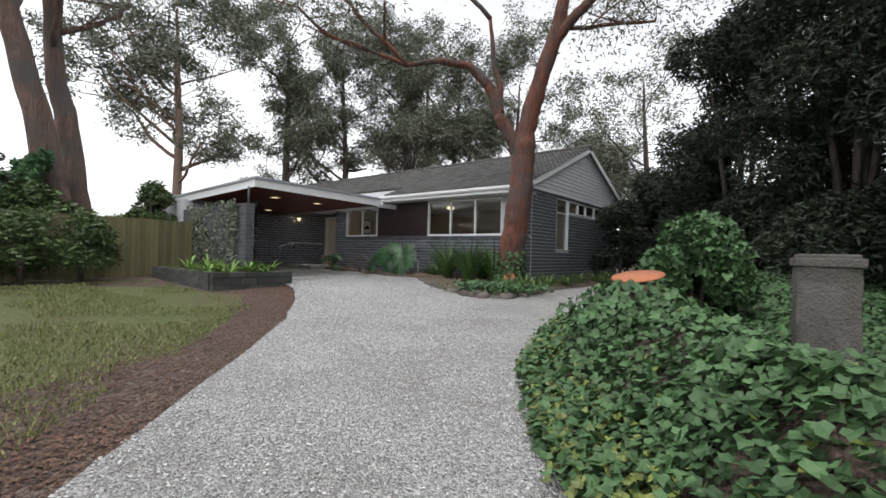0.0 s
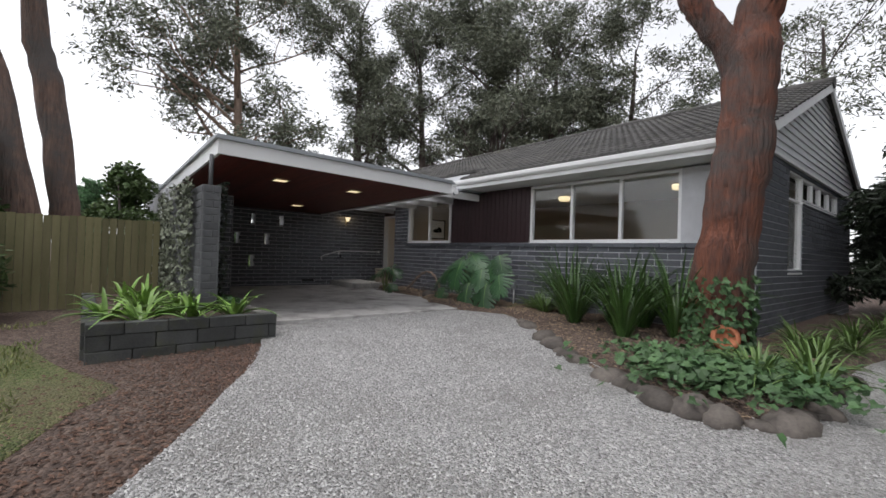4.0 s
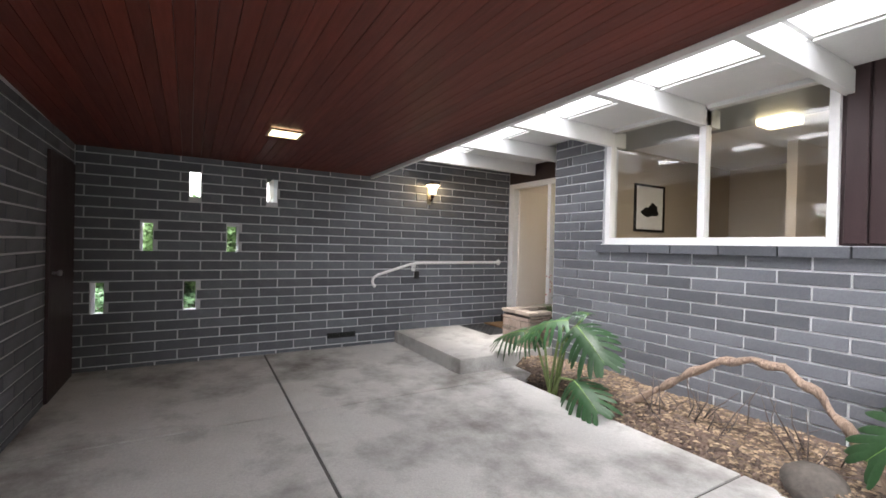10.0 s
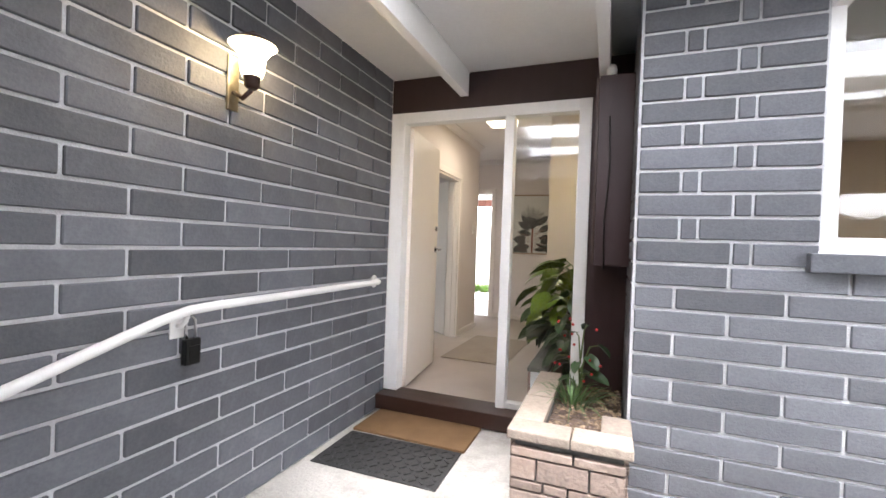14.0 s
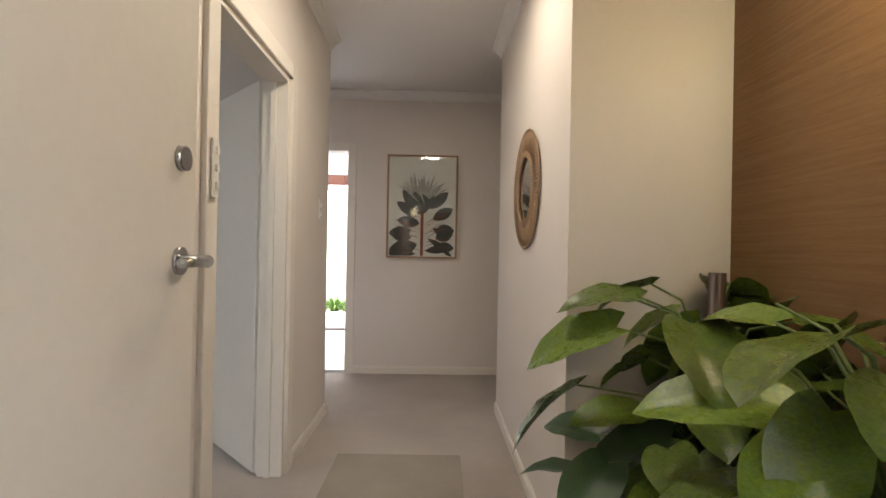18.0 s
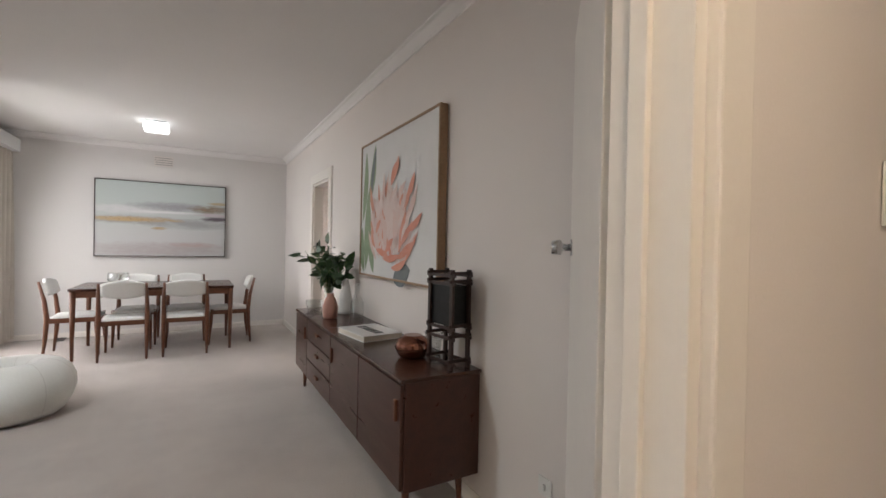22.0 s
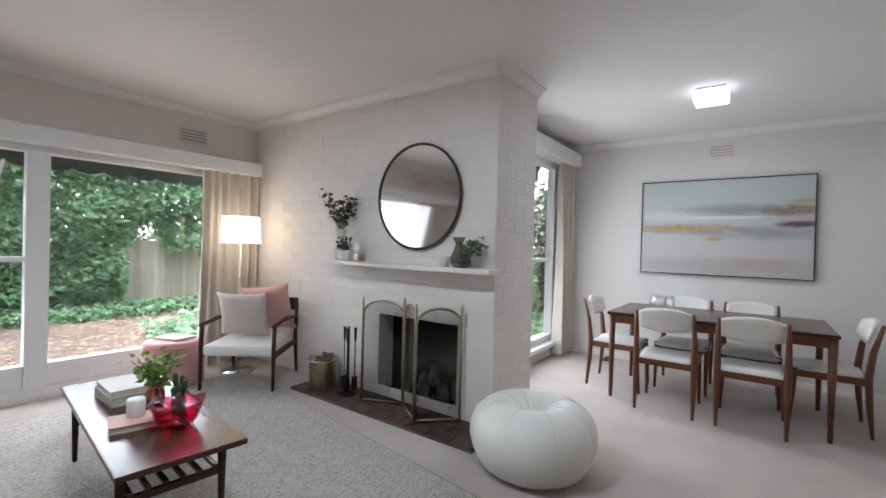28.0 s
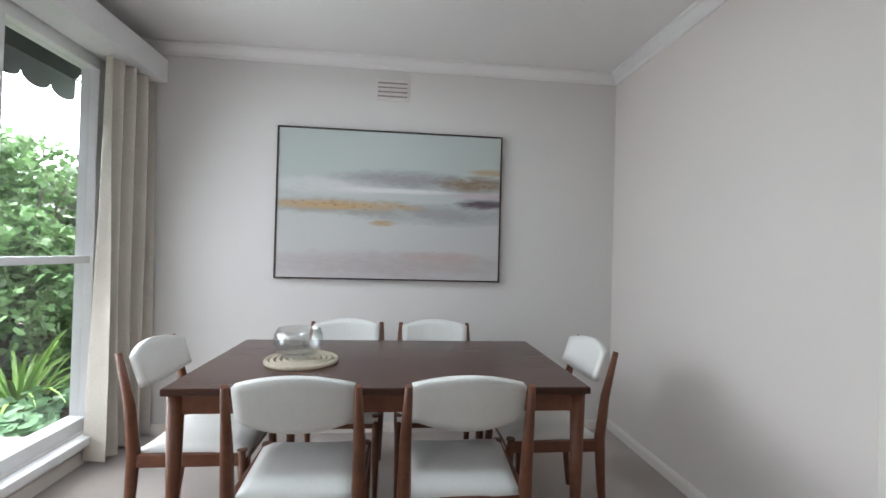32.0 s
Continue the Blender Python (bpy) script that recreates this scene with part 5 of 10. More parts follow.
def gum_tree(label, base, path, radii, seed, boughs, leaves, bark, leafmat, leaf_size=0.16, clump=0.75, depth=2, group="", start=0.4, blen=(2.5, 5.0)):
    """A tree with a trunk along path (offsets from base), boughs from its upper part, and hanging leaf clumps."""
    rs = random.Random(seed)
    t = thing("tree", label, "tree", pose(*base), group)
    bm = bmesh.new()
    pts = [Vector(q) for q in path]
    fine, rad = [], []
    for i in range(len(pts) - 1):
        for k in range(5):
            f = k / 5
            w = Vector((rs.gauss(0, 1), rs.gauss(0, 1), 0)) * 0.02
            fine.append(pts[i].lerp(pts[i + 1], f) + w)
            rad.append((radii[i] + (radii[i + 1] - radii[i]) * f) * rs.uniform(0.96, 1.05))
    fine.append(pts[-1])
    rad.append(radii[-1])
    tube(bm, fine, rad, 14)
    ends = []
    for b in range(boughs):
        f = start + (1 - start) * (b + 0.5) / boughs
        i = min(int(f * (len(fine) - 1)), len(fine) - 1)
        a = rs.uniform(0, 2 * math.pi)
        d = Vector((math.cos(a), math.sin(a), rs.uniform(0.3, 0.9))).normalized()
        limb(bm, rs, fine[i], d, rs.uniform(*blen) * (1.15 - 0.4 * f), rad[i] * rs.uniform(0.35, 0.55), depth, ends)
    part("trunk", bm, bark, t)
    if leaves:
        rg = np.random.default_rng(seed)
        e = np.array([tuple(q) for q in ends])
        pick = e[rg.integers(0, len(e), leaves)]
        c = pick + rg.normal(size=(leaves, 3)) * np.array((clump, clump, clump * 0.7)) * 0.55
        leaf_object("crown", t, c, rg.uniform(0.7, 1.3, leaves) * leaf_size, leafmat, seed, "gum", droop=0.55)
    return t


# the red gum before the house, forking low
red = thing("tree", "leaning red-barked gum tree with forked trunk before the house", "tree", pose(11.11, -1.51, -0.40))
rs = random.Random(11)
bm = bmesh.new()
def wavy(pts, rad, n, seed):
    """A trunk or bough through pts, with burls and hollows."""
    r1 = random.Random(seed)
    f_pts, f_rad = [], []
    for i in range(len(pts) - 1):
        for k in range(5):
            f = k / 5
            f_pts.append(tuple(Vector(pts[i]).lerp(Vector(pts[i + 1]), f) + Vector((r1.gauss(0, 0.012), r1.gauss(0, 0.012), 0))))
            f_rad.append((rad[i] + (rad[i + 1] - rad[i]) * f) * r1.uniform(0.94, 1.06))
    tube(bm, f_pts + [pts[-1]], f_rad + [rad[-1]], n)
wavy([(-0.12, -0.03, -0.1), (-0.06, -0.01, 0.35), (0.02, 0.02, 1.2), (0.12, 0.05, 2.1), (0.22, 0.09, 3.0), (0.25, 0.11, 3.9), (0.30, 0.13, 4.5), (0.48, 0.2, 5.3), (0.78, 0.32, 6.4), (1.05, 0.45, 7.4), (1.22, 0.52, 8.4), (1.35, 0.6, 10.4)], [0.50, 0.40, 0.36, 0.34, 0.33, 0.33, 0.27, 0.25, 0.23, 0.20, 0.16, 0.11], 18, 3)
wavy([(0.22, 0.10, 3.5), (0.0, 0.0, 4.25), (-0.30, -0.15, 4.8), (-0.40, -0.2, 5.0), (-0.58, -0.35, 5.7), (-0.70, -0.40, 5.95), (-1.1, -0.8, 6.45), (-1.7, -1.5, 6.5), (-2.3, -2.2, 6.3), (-3.0, -3.0, 6.6)], [0.22, 0.19, 0.18, 0.18, 0.165, 0.15, 0.12, 0.09, 0.07, 0.04], 14, 4)
wavy([(-0.40, -0.2, 5.0), (-0.35, -0.25, 5.8), (-0.6, -0.3, 6.6), (-0.8, -0.2, 8.0)], [0.12, 0.10, 0.08, 0.05], 10, 5)
wavy([(0.92, 0.38, 6.9), (1.35, 0.52, 7.5), (1.95, 0.72, 8.1), (2.6, 0.9, 9.4)], [0.17, 0.15, 0.13, 0.08], 12, 6)
ends = []
for p, d, ln in (((2.6, 0.9, 9.4), (0.8, -0.2, 0.7), 3.0), ((1.22, 0.52, 8.4), (-0.6, 0.3, 0.8), 3.0), ((1.35, 0.6, 10.4), (0.2, 0.4, 1), 3.0), ((-0.8, -0.2, 8.0), (-0.5, -0.2, 0.8), 2.8), ((-2.3, -2.2, 6.3), (-0.5, -0.6, 0.6), 2.6), ((-3.0, -3.0, 6.6), (-0.8, -0.5, 0.3), 2.2), ((2.0, 0.75, 8.2), (0.7, 0.3, 0.8), 2.4), ((1.95, 0.72, 8.1), (0.9, 0.4, -0.1), 3.0), ((1.05, 0.45, 7.4), (0.9, 0.6, 0.0), 2.6), ((2.6, 0.9, 9.4), (0.9, 0.5, 0.0), 3.0)):
    limb(bm, rs, p, Vector(d).normalized(), ln, 0.075, 2, ends)
part("trunk", bm, M_BARK_RED, red)
rg = np.random.default_rng(5)
e = np.array([tuple(q) for q in ends])
leaf_object("crown", red, e[rg.integers(0, len(e), 11000)] + rg.normal(size=(11000, 3)) * (0.5, 0.5, 0.5) + (0, 0, -0.25), rg.uniform(0.10, 0.20, 11000), M_GUM, 5, "gum", droop=0.7)
bm = bmesh.new()
lathe(bm, [(0.16, -0.05), (0.17, 0.0), (0.12, 0.03), (0.11, -0.02), (0.02, -0.05)], 16)
bmesh.ops.transform(bm, matrix=pose(0.20, -0.42, 0.30, 70, 0, 30), verts=bm.verts[:])
part("branch_scar", bm, M_CUTWOOD, red, "round healed branch scar")

# two big trunks beyond the timber fence
gum_tree("huge rough-barked gum tree beyond the timber fence", (-2.85, -8.5, -0.4), [(0.40, 0.1, 0), (0.24, -0.05, 1.2), (0.10, -0.2, 2.3), (-0.1, -0.55, 5.2), (-0.1, -0.9, 6.6), (-0.1, -1.1, 9.4), (0.1, -1.3, 14)], [0.42, 0.34, 0.33, 0.33, 0.30, 0.24, 0.12], 21, 6, 4500, M_BARK, M_GUM, 0.17, start=0.72)
gum_tree("huge rough-barked leaning gum tree beyond the timber fence", (-1.45, -9.35, -0.4), [(0.1, 0.15, 0), (0.1, -0.15, 1.9), (0.1, -0.75, 5.2), (0.2, -1.6, 8.4), (0.3, -2.6, 13)], [0.48, 0.42, 0.36, 0.30, 0.14], 23, 6, 4500, M_BARK, M_GUM, 0.17, start=0.72)
# tall gums behind the house
FAR = [(-14.5, -1.5, 17, 0.34, M_BARK_PALE, 15), (-17, 7.7, 19, 0.42, M_BARK_FAR, 13), (-14, 12, 18, 0.35, M_BARK_FAR, 12), (-10.5, 15.5, 18, 0.36, M_BARK_FAR, 13), (-7, 18, 17, 0.36, M_BARK_FAR, 13), (-2.5, 21, 16, 0.3, M_BARK_FAR, 12),
       (-12, 20, 20, 0.35, M_BARK_FAR, 12), (8.5, 24, 15, 0.3, M_BARK_FAR, 6), (3.5, 27, 9, 0.25, M_BARK_FAR, 12), (14, 22, 14, 0.3, M_BARK_FAR, 6)]
for i, (x, y, h, r, bark, boughs) in enumerate(FAR):
    rs = random.Random(100 + i)
    lean = rs.uniform(-1.2, 1.2)
    gum_tree("tall slender gum tree with hanging grey-green foliage", (x, y, -0.4), [(0, 0, 0), (lean * 0.15, 0.1, h * 0.25), (lean * 0.4, 0.2, h * 0.5), (lean * 0.8, 0.1, h * 0.75), (lean, 0, h)], [r, r * 0.85, r * 0.7, r * 0.5, r * 0.2],
             200 + i, boughs, 25000 if boughs > 8 else 5000, bark, M_GUM, 0.31, 0.72, 2, "gum trees behind the house", 0.28, (3.2, 6.2))


def shrub(name, label, category, base, radius, height, n, size, material, seed, shape="oval", hollow=0.35, trunk=True, droop=0.0, group=""):
    """A dense shrub or dark tree: many stems and a shell of leaves with an uneven outline."""
    t = thing(name, label, category, pose(*base), group)
    rs = random.Random(seed)
    rg = np.random.default_rng(seed)
    bm = bmesh.new()
    for i in range(6 if trunk else 3):
        a = rs.uniform(0, 6.28)
        q = Vector((math.cos(a), math.sin(a), 0)) * radius * rs.uniform(0.2, 0.6)
        tube(bm, [(0, 0, -0.1), tuple(q * 0.4 + Vector((0, 0, height * 0.35))), tuple(q + Vector((0, 0, height * 0.8)))], [0.035 * height ** 0.5, 0.025 * height ** 0.5, 0.008], 6)
    tagged(part("stem", bm, M_BARK_FAR, t), kind="stuff")
    lumps = rg.normal(size=(26, 3))
    lumps /= np.linalg.norm(lumps, axis=1)[:, None]
    lumps[:, 2] = np.abs(lumps[:, 2]) if not trunk else lumps[:, 2]
    lc = lumps * (radius * 0.72, radius * 0.72, height * (0.40 if trunk else 0.66)) + (0, 0, height * (0.52 if trunk else 0.20))
    own = rg.integers(0, 26, n)
    v = rg.normal(size=(n, 3))
    v /= np.linalg.norm(v, axis=1)[:, None]
    rad = radius * 0.42 * (hollow + (1 - hollow) * rg.random(n) ** 0.4)
    c = lc[own] + v * rad[:, None] * (1, 1, 0.8)
    c[:, 2] = np.maximum(c[:, 2], 0.02)
    leaf_object("crown", t, c, rg.uniform(0.7, 1.3, n) * size, material, seed, shape, 1.0, droop)
    return t


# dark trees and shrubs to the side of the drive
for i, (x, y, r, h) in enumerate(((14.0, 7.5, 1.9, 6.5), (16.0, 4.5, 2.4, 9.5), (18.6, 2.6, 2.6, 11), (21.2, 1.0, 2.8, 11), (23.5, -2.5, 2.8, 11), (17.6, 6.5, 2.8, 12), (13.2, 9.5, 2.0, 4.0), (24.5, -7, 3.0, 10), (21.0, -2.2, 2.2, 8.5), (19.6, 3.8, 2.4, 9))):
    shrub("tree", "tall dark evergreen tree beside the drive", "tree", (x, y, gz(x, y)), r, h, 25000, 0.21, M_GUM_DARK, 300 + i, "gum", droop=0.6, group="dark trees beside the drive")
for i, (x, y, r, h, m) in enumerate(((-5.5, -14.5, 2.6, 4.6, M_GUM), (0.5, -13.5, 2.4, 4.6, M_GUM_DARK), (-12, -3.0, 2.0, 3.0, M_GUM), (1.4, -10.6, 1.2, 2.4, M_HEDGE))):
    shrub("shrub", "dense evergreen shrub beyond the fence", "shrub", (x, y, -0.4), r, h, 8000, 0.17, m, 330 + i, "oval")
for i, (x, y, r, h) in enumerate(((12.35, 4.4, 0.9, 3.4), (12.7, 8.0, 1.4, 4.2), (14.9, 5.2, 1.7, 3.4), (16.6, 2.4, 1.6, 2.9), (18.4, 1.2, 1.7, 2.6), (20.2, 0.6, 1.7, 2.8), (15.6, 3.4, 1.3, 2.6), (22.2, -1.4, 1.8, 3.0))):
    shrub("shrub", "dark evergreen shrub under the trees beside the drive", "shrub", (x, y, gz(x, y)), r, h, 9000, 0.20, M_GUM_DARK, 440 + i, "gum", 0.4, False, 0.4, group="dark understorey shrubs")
shrub("shrub", "green shrub beyond the carport screen wall", "shrub", (1.1, -7.5, -0.3), 0.75, 3.2, 6000, 0.10, M_HEDGE, 455, "oval", 0.4, False)
for i in range(5):
    y = -9.9 - i * 1.05
    shrub("bamboo", "bright green clumping bamboo before the timber fence", "bamboo", (4.1, y, gz(4, y)), 0.75, 1.75, 3500, 0.15, M_HEDGE, 350 + i, "gum", 0.2, False, 0.1, "bamboo hedge")

# timber paling fence along the lawn
fence = thing("fence", "mossy weathered timber paling fence", "fence")
rs = random.Random(7)
for i in range(76):
    bm = bmesh.new()
    y = -7.1 - i * 0.112
    box(bm, (0, y - 0.106, gz(3.2, y) - 0.05), (0.018, y, 1.30 + rs.uniform(-0.012, 0.012)), 0.002)
    ob = part("paling", bm, M_FENCE, fence)
    ob.location.x = 3.2 + rs.uniform(-0.004, 0.008)
for z in (0.15, 0.95):
    bm = bmesh.new()
    box(bm, (3.13, -15.6, z), (3.19, -7.1, z + 0.07))
    part("rail", bm, M_FENCE, fence)
# pale fence and ivy behind the living room
fence2 = thing("fence", "weathered grey timber paling fence behind the garden", "fence")
for i in range(110):
    bm = bmesh.new()
    x = -12.0 + i * 0.132
    box(bm, (x, 0, -0.45), (x + 0.126, 0.018, 1.20 + rs.uniform(-0.012, 0.012)), 0.002)
    ob = part("paling", bm, M_FENCE_PALE, fence2)
    ob.location.y = -10.6 + rs.uniform(-0.004, 0.006)
bm = bmesh.new()
box(bm, (-12, -10.68, 0.85), (2.5, -10.61, 0.93))
part("rail", bm, M_FENCE_PALE, fence2)


def climber(name, label, centres, normals, size, material, seed, group=""):
    t = thing(name, label, "climbing plant", None, group)
    leaf_object("foliage", t, centres, size, material, seed, "ivy", 1.0, 0.35, normals)
    return t


rg = np.random.default_rng(77)
def curtain_of_leaves(n, x0, x1, z0, z1, y, bulge, holes=()):
    x = rg.uniform(x0, x1, n)
    z = z0 + (z1 - z0) * rg.random(n) ** 0.85
    b = bulge * (0.5 + 0.5 * np.sin(x * 2.3 + z * 1.7) * np.cos(z * 2.9 - x))
    keep = np.ones(n, bool)
    for hx0, hx1, hz in holes:
        keep &= ~((x > hx0) & (x < hx1) & (z < hz + 0.25 * np.sin(x * 3) + 0.22 * np.sin(x * 7.3)))
    c = np.stack([x, y + b * rg.uniform(0.6, 1.0, n), z], 1)[keep]
    return c
c = curtain_of_leaves(24000, -9.0, 0.5, -0.3, 3.3, -10.4, 0.6, ((-9.0, -5.3, 1.15),))
climber("ivy", "thick green ivy covering the garden fence", c, np.tile((0, 0.7, 1.0), (len(c), 1)), rg.uniform(0.10, 0.2, len(c)), M_IVY_FENCE, 78)
c = np.stack([rg.uniform(-9, 0, 5000), rg.uniform(-10.2, -8.6, 5000), rg.uniform(-0.36, -0.18, 5000)], 1)
climber("ivy", "green ivy groundcover along the garden fence", c, np.tile((0, 0.2, 1), (len(c), 1)), rg.uniform(0.08, 0.15, len(c)), M_IVY_FENCE, 79)
for i, (x, y, r, h) in enumerate(((-6.0, -4.6, 0.9, 2.5), (-7.6, -4.4, 1.1, 2.7), (-9.2, -3.2, 1.2, 2.9), (-8.6, -6.0, 1.4, 2.4), (-11.0, -4.4, 1.5, 2.8))):
    shrub("shrub", "light green leafy shrub outside the dining window", "shrub", (x, y, -0.35), r, h, 7500, 0.10, M_GARDEN_LIGHT, 380 + i, "ivy", 0.3, False)

c = np.stack([rg.uniform(-11.5, -4.4, 9000), rg.uniform(-7.5, -1.3, 9000), rg.uniform(-0.36, -0.10, 9000)], 1)
c = c[(np.sin(c[:, 0] * 1.7) + np.cos(c[:, 1] * 1.3 + 1)) > -0.9]
climber("ivy", "green ivy groundcover under the dining window", c, np.tile((0.2, 0.3, 1), (len(c), 1)), rg.uniform(0.08, 0.15, len(c)), M_IVY_FENCE, 83)
c = curtain_of_leaves(9000, -15.0, -9.0, -0.3, 3.4, -8.6, 1.2)
climber("ivy", "tall ivy-covered trellis beyond the dining room", c, np.tile((0.3, 0.6, 1.0), (len(c), 1)), rg.uniform(0.10, 0.2, len(c)), M_IVY_FENCE, 84)
# ivy mound beside the drive
EDGE = [(17.6, -11.6), (16.67, -10.3), (16.19, -9.76), (15.43, -8.6), (14.95, -7.3), (14.6, -6.0), (14.6, -4.4), (15.2, -3.2)]
def mound_at(u, v):
    i = min(int(u * (len(EDGE) - 1)), len(EDGE) - 2)
    f = u * (len(EDGE) - 1) - i
    x, y = (EDGE[i][k] + (EDGE[i + 1][k] - EDGE[i][k]) * f for k in (0, 1))
    w = 6.5
    x2, y2 = x + w * v * 0.96, y + w * v * 0.28
    s = min(1.0, v * w / 1.5)
    end = min(1.0, (1 - u) * 5, u * 6 + 0.15)
    h = 0.85 * (s * s * (3 - 2 * s)) * end + 0.16 * noise.noise(Vector((x2 * 1.1, y2 * 1.1, 2))) * s - 0.02
    q = min(1, max(0, (v - 0.15) / 0.16))
    h *= 1 - 0.88 * q * q * (3 - 2 * q)
    return Vector((x2, y2, gz(x2, y2) + h))
bm = bmesh.new()
grid_sheet(bm, 30, 24, mound_at)
mound = solo("ivy_bank", bm, M_SOIL, "soil bank under the ivy beside the drive", "bank", kind="structure", smooth=True)
bank = thing("ivy_groundcover", "thick glossy ivy groundcover on a bank", "ivy")
n = 36000
uv = rg.random((n, 2))
uv[:, 0] = uv[:, 0] ** 1.25
uv[:, 1] = uv[:, 1] ** 1.9
c = np.array([tuple(mound_at(u, v)) for u, v in uv]) + np.stack([rg.normal(size=n) * 0.05, rg.normal(size=n) * 0.05, rg.uniform(0.0, 0.16, n)], 1)
yellow = (uv[:, 1] < 0.07) & (rg.random(n) < 0.30) | (rg.random(n) < 0.012)
leaf_object("leaves", bank, c[~yellow], rg.uniform(0.055, 0.105, (~yellow).sum()), M_IVY, 81, "ivy", 1.0, 0.3, np.tile((-0.3, -0.2, 1), ((~yellow).sum(), 1)))
leaf_object("yellow_leaves", bank, c[yellow], rg.uniform(0.045, 0.085, yellow.sum()), M_IVY_YELLOW, 82, "ivy", 1.0, 0.3, np.tile((-0.3, -0.2, 1), (yellow.sum(), 1)), "yellow-green young ivy leaves")
def rise_at(u, v):
    x, y = 15.2 + 8.5 * u, -5.6 + 7.5 * v
    return Vector((x, y, gz(x, y) + 0.62 * v + 0.10 * noise.noise(Vector((x * 0.8, y * 0.8, 7))) - 0.05 + 0.10 * min(1, 4 * v)))
bm = bmesh.new()
grid_sheet(bm, 14, 14, rise_at)
solo("garden_slope", bm, M_SOIL, "dark soil rising under the trees behind the pillar", "ground", kind="structure", smooth=True)
n = 15000
uv = rg.random((n, 2))
c = np.array([tuple(rise_at(u, v)) for u, v in uv]) + np.stack([np.zeros(n), np.zeros(n), rg.uniform(0.0, 0.14, n)], 1)
climber("ivy", "low green ivy covering the ground under the dark trees", c, np.tile((-0.1, -0.3, 1), (n, 1)), rg.uniform(0.07, 0.14, n), M_IVY, 96)
shrub("ivy_bush", "rounded ivy-covered stump beside the drive", "shrub", (16.22, -4.3, -0.60), 0.82, 2.0, 9000, 0.125, M_IVY, 390, "ivy", 0.5, False, 0.5)
n = 900
a = rg.uniform(0, 6.283, n)
r = 0.27 + 0.5 * rg.random(n) ** 1.5
c = np.stack([16.30 + r * np.cos(a), -7.97 + r * np.sin(a), 0.30 - 0.55 * (r - 0.27) - 0.5 * rg.random(n) ** 2], 1)
climber("ivy", "ivy heaped around the tree stump", c, np.stack([np.cos(a), np.sin(a), 0.7 + 0 * a], 1), rg.uniform(0.06, 0.12, n), M_IVY, 95)
twigs = thing("dry_twigs", "dry brown ivy stems along the foot of the bank", "twigs")
bm = bmesh.new()
rt = random.Random(97)
for i in range(420):
    p = mound_at(rt.random() ** 1.2 * 0.9, rt.uniform(0.002, 0.045)) + Vector((0, 0, rt.uniform(0.0, 0.08)))
    a, L = rt.uniform(0, 6.283), rt.uniform(0.08, 0.26)
    d = Vector((math.cos(a), math.sin(a), rt.uniform(-0.1, 0.5))) * L
    tube(bm, [tuple(p), tuple(p + d * 0.5 + Vector((0, 0, rt.uniform(-0.02, 0.03)))), tuple(p + d)], [0.004, 0.0035, 0.002], 4)
tagged(part("stems", bm, pm("dry_stems", (0.20, 0.13, 0.08), (0.11, 0.07, 0.045), 0.9, rand=0.3), twigs), kind="stuff")
stump = thing("tree_stump", "fresh orange cut tree stump in the ivy", "stump", pose(16.30, -7.97, -0.50))
bm = bmesh.new()
lathe(bm, [(0.34, -0.2), (0.27, 0.3), (0.245, 0.78), (0.24, 0.80)], 22)
part("trunk", bm, M_BARK, stump)
bm = bmesh.new()
lathe(bm, [(0.246, 0.812), (0.242, 0.825), (0.02, 0.83)], 22)
for v in bm.verts:
    v.co.z += -0.22 * (-v.co.x * 0.3 - v.co.y * 0.95) if v.co.z > 0.8 else 0
    v.co.z += 0.05
part("cut_face", bm, M_CUTWOOD, stump, "bright orange sawn face")
lb = thing("gate_pillar", "rough grey concrete block pillar with flat cap", "pillar", pose(17.72, -7.15, -0.70, 0, 0, 4))
bm = bmesh.new()
box(bm, (-0.222, -0.245, 0.0), (0.222, 0.245, 1.21), 0.02)
bmesh.ops.subdivide_edges(bm, edges=bm.edges[:], cuts=9, use_grid_fill=True)
for v in bm.verts:
    v.co += Vector((v.co.x, v.co.y, 0)).normalized() * (0.020 * noise.noise(v.co * 7) + 0.012 * noise.noise(v.co * 19))
part("shaft", bm, M_LETTERBOX, lb)
bm = bmesh.new()
box(bm, (-0.245, -0.27, 1.21), (0.245, 0.27, 1.29), 0.012)
box(bm, (-0.215, -0.24, 1.285), (0.215, 0.24, 1.325), 0.014)
part("cap", bm, M_LETTERBOX, lb, "flat concrete cap")

# garden bed along the front wall
bm = bmesh.new()
BEDF = [(13.2, 4.5), (12.7, 0.5), (12.45, -1.8), (12.5, -3.6), (12.2, -4.3), (11.5, -4.3), (10.4, -3.75), (9.6, -3.25), (8.6, -2.5), (7.6, -1.95), (6.6, -2.35), (5.5, -2.3), (4.9, -1.85), (4.2, -1.52), (3.3, -1.55), (1.72, -1.3)]
def bed_at(u, v):
    i = min(int(u * (len(BEDF) - 1)), len(BEDF) - 2)
    f = u * (len(BEDF) - 1) - i
    x, y = (BEDF[i][k] + (BEDF[i + 1][k] - BEDF[i][k]) * f for k in (0, 1))
    bx, by = (11.28, 4.5 + (-0.66 - 4.5) * u / 0.2) if u < 0.2 else (11.28 - (u - 0.2) / 0.8 * (11.28 - 1.72), -0.66)
    x, y = x + (bx - x) * v, y + (by - y) * v
    return Vector((x, y, max(gz(x, y), -0.5) + 0.12 * min(1, v * 4) + 0.04 * noise.noise(Vector((x * 2, y * 2, 5))) - 0.03))
grid_sheet(bm, 60, 12, bed_at)
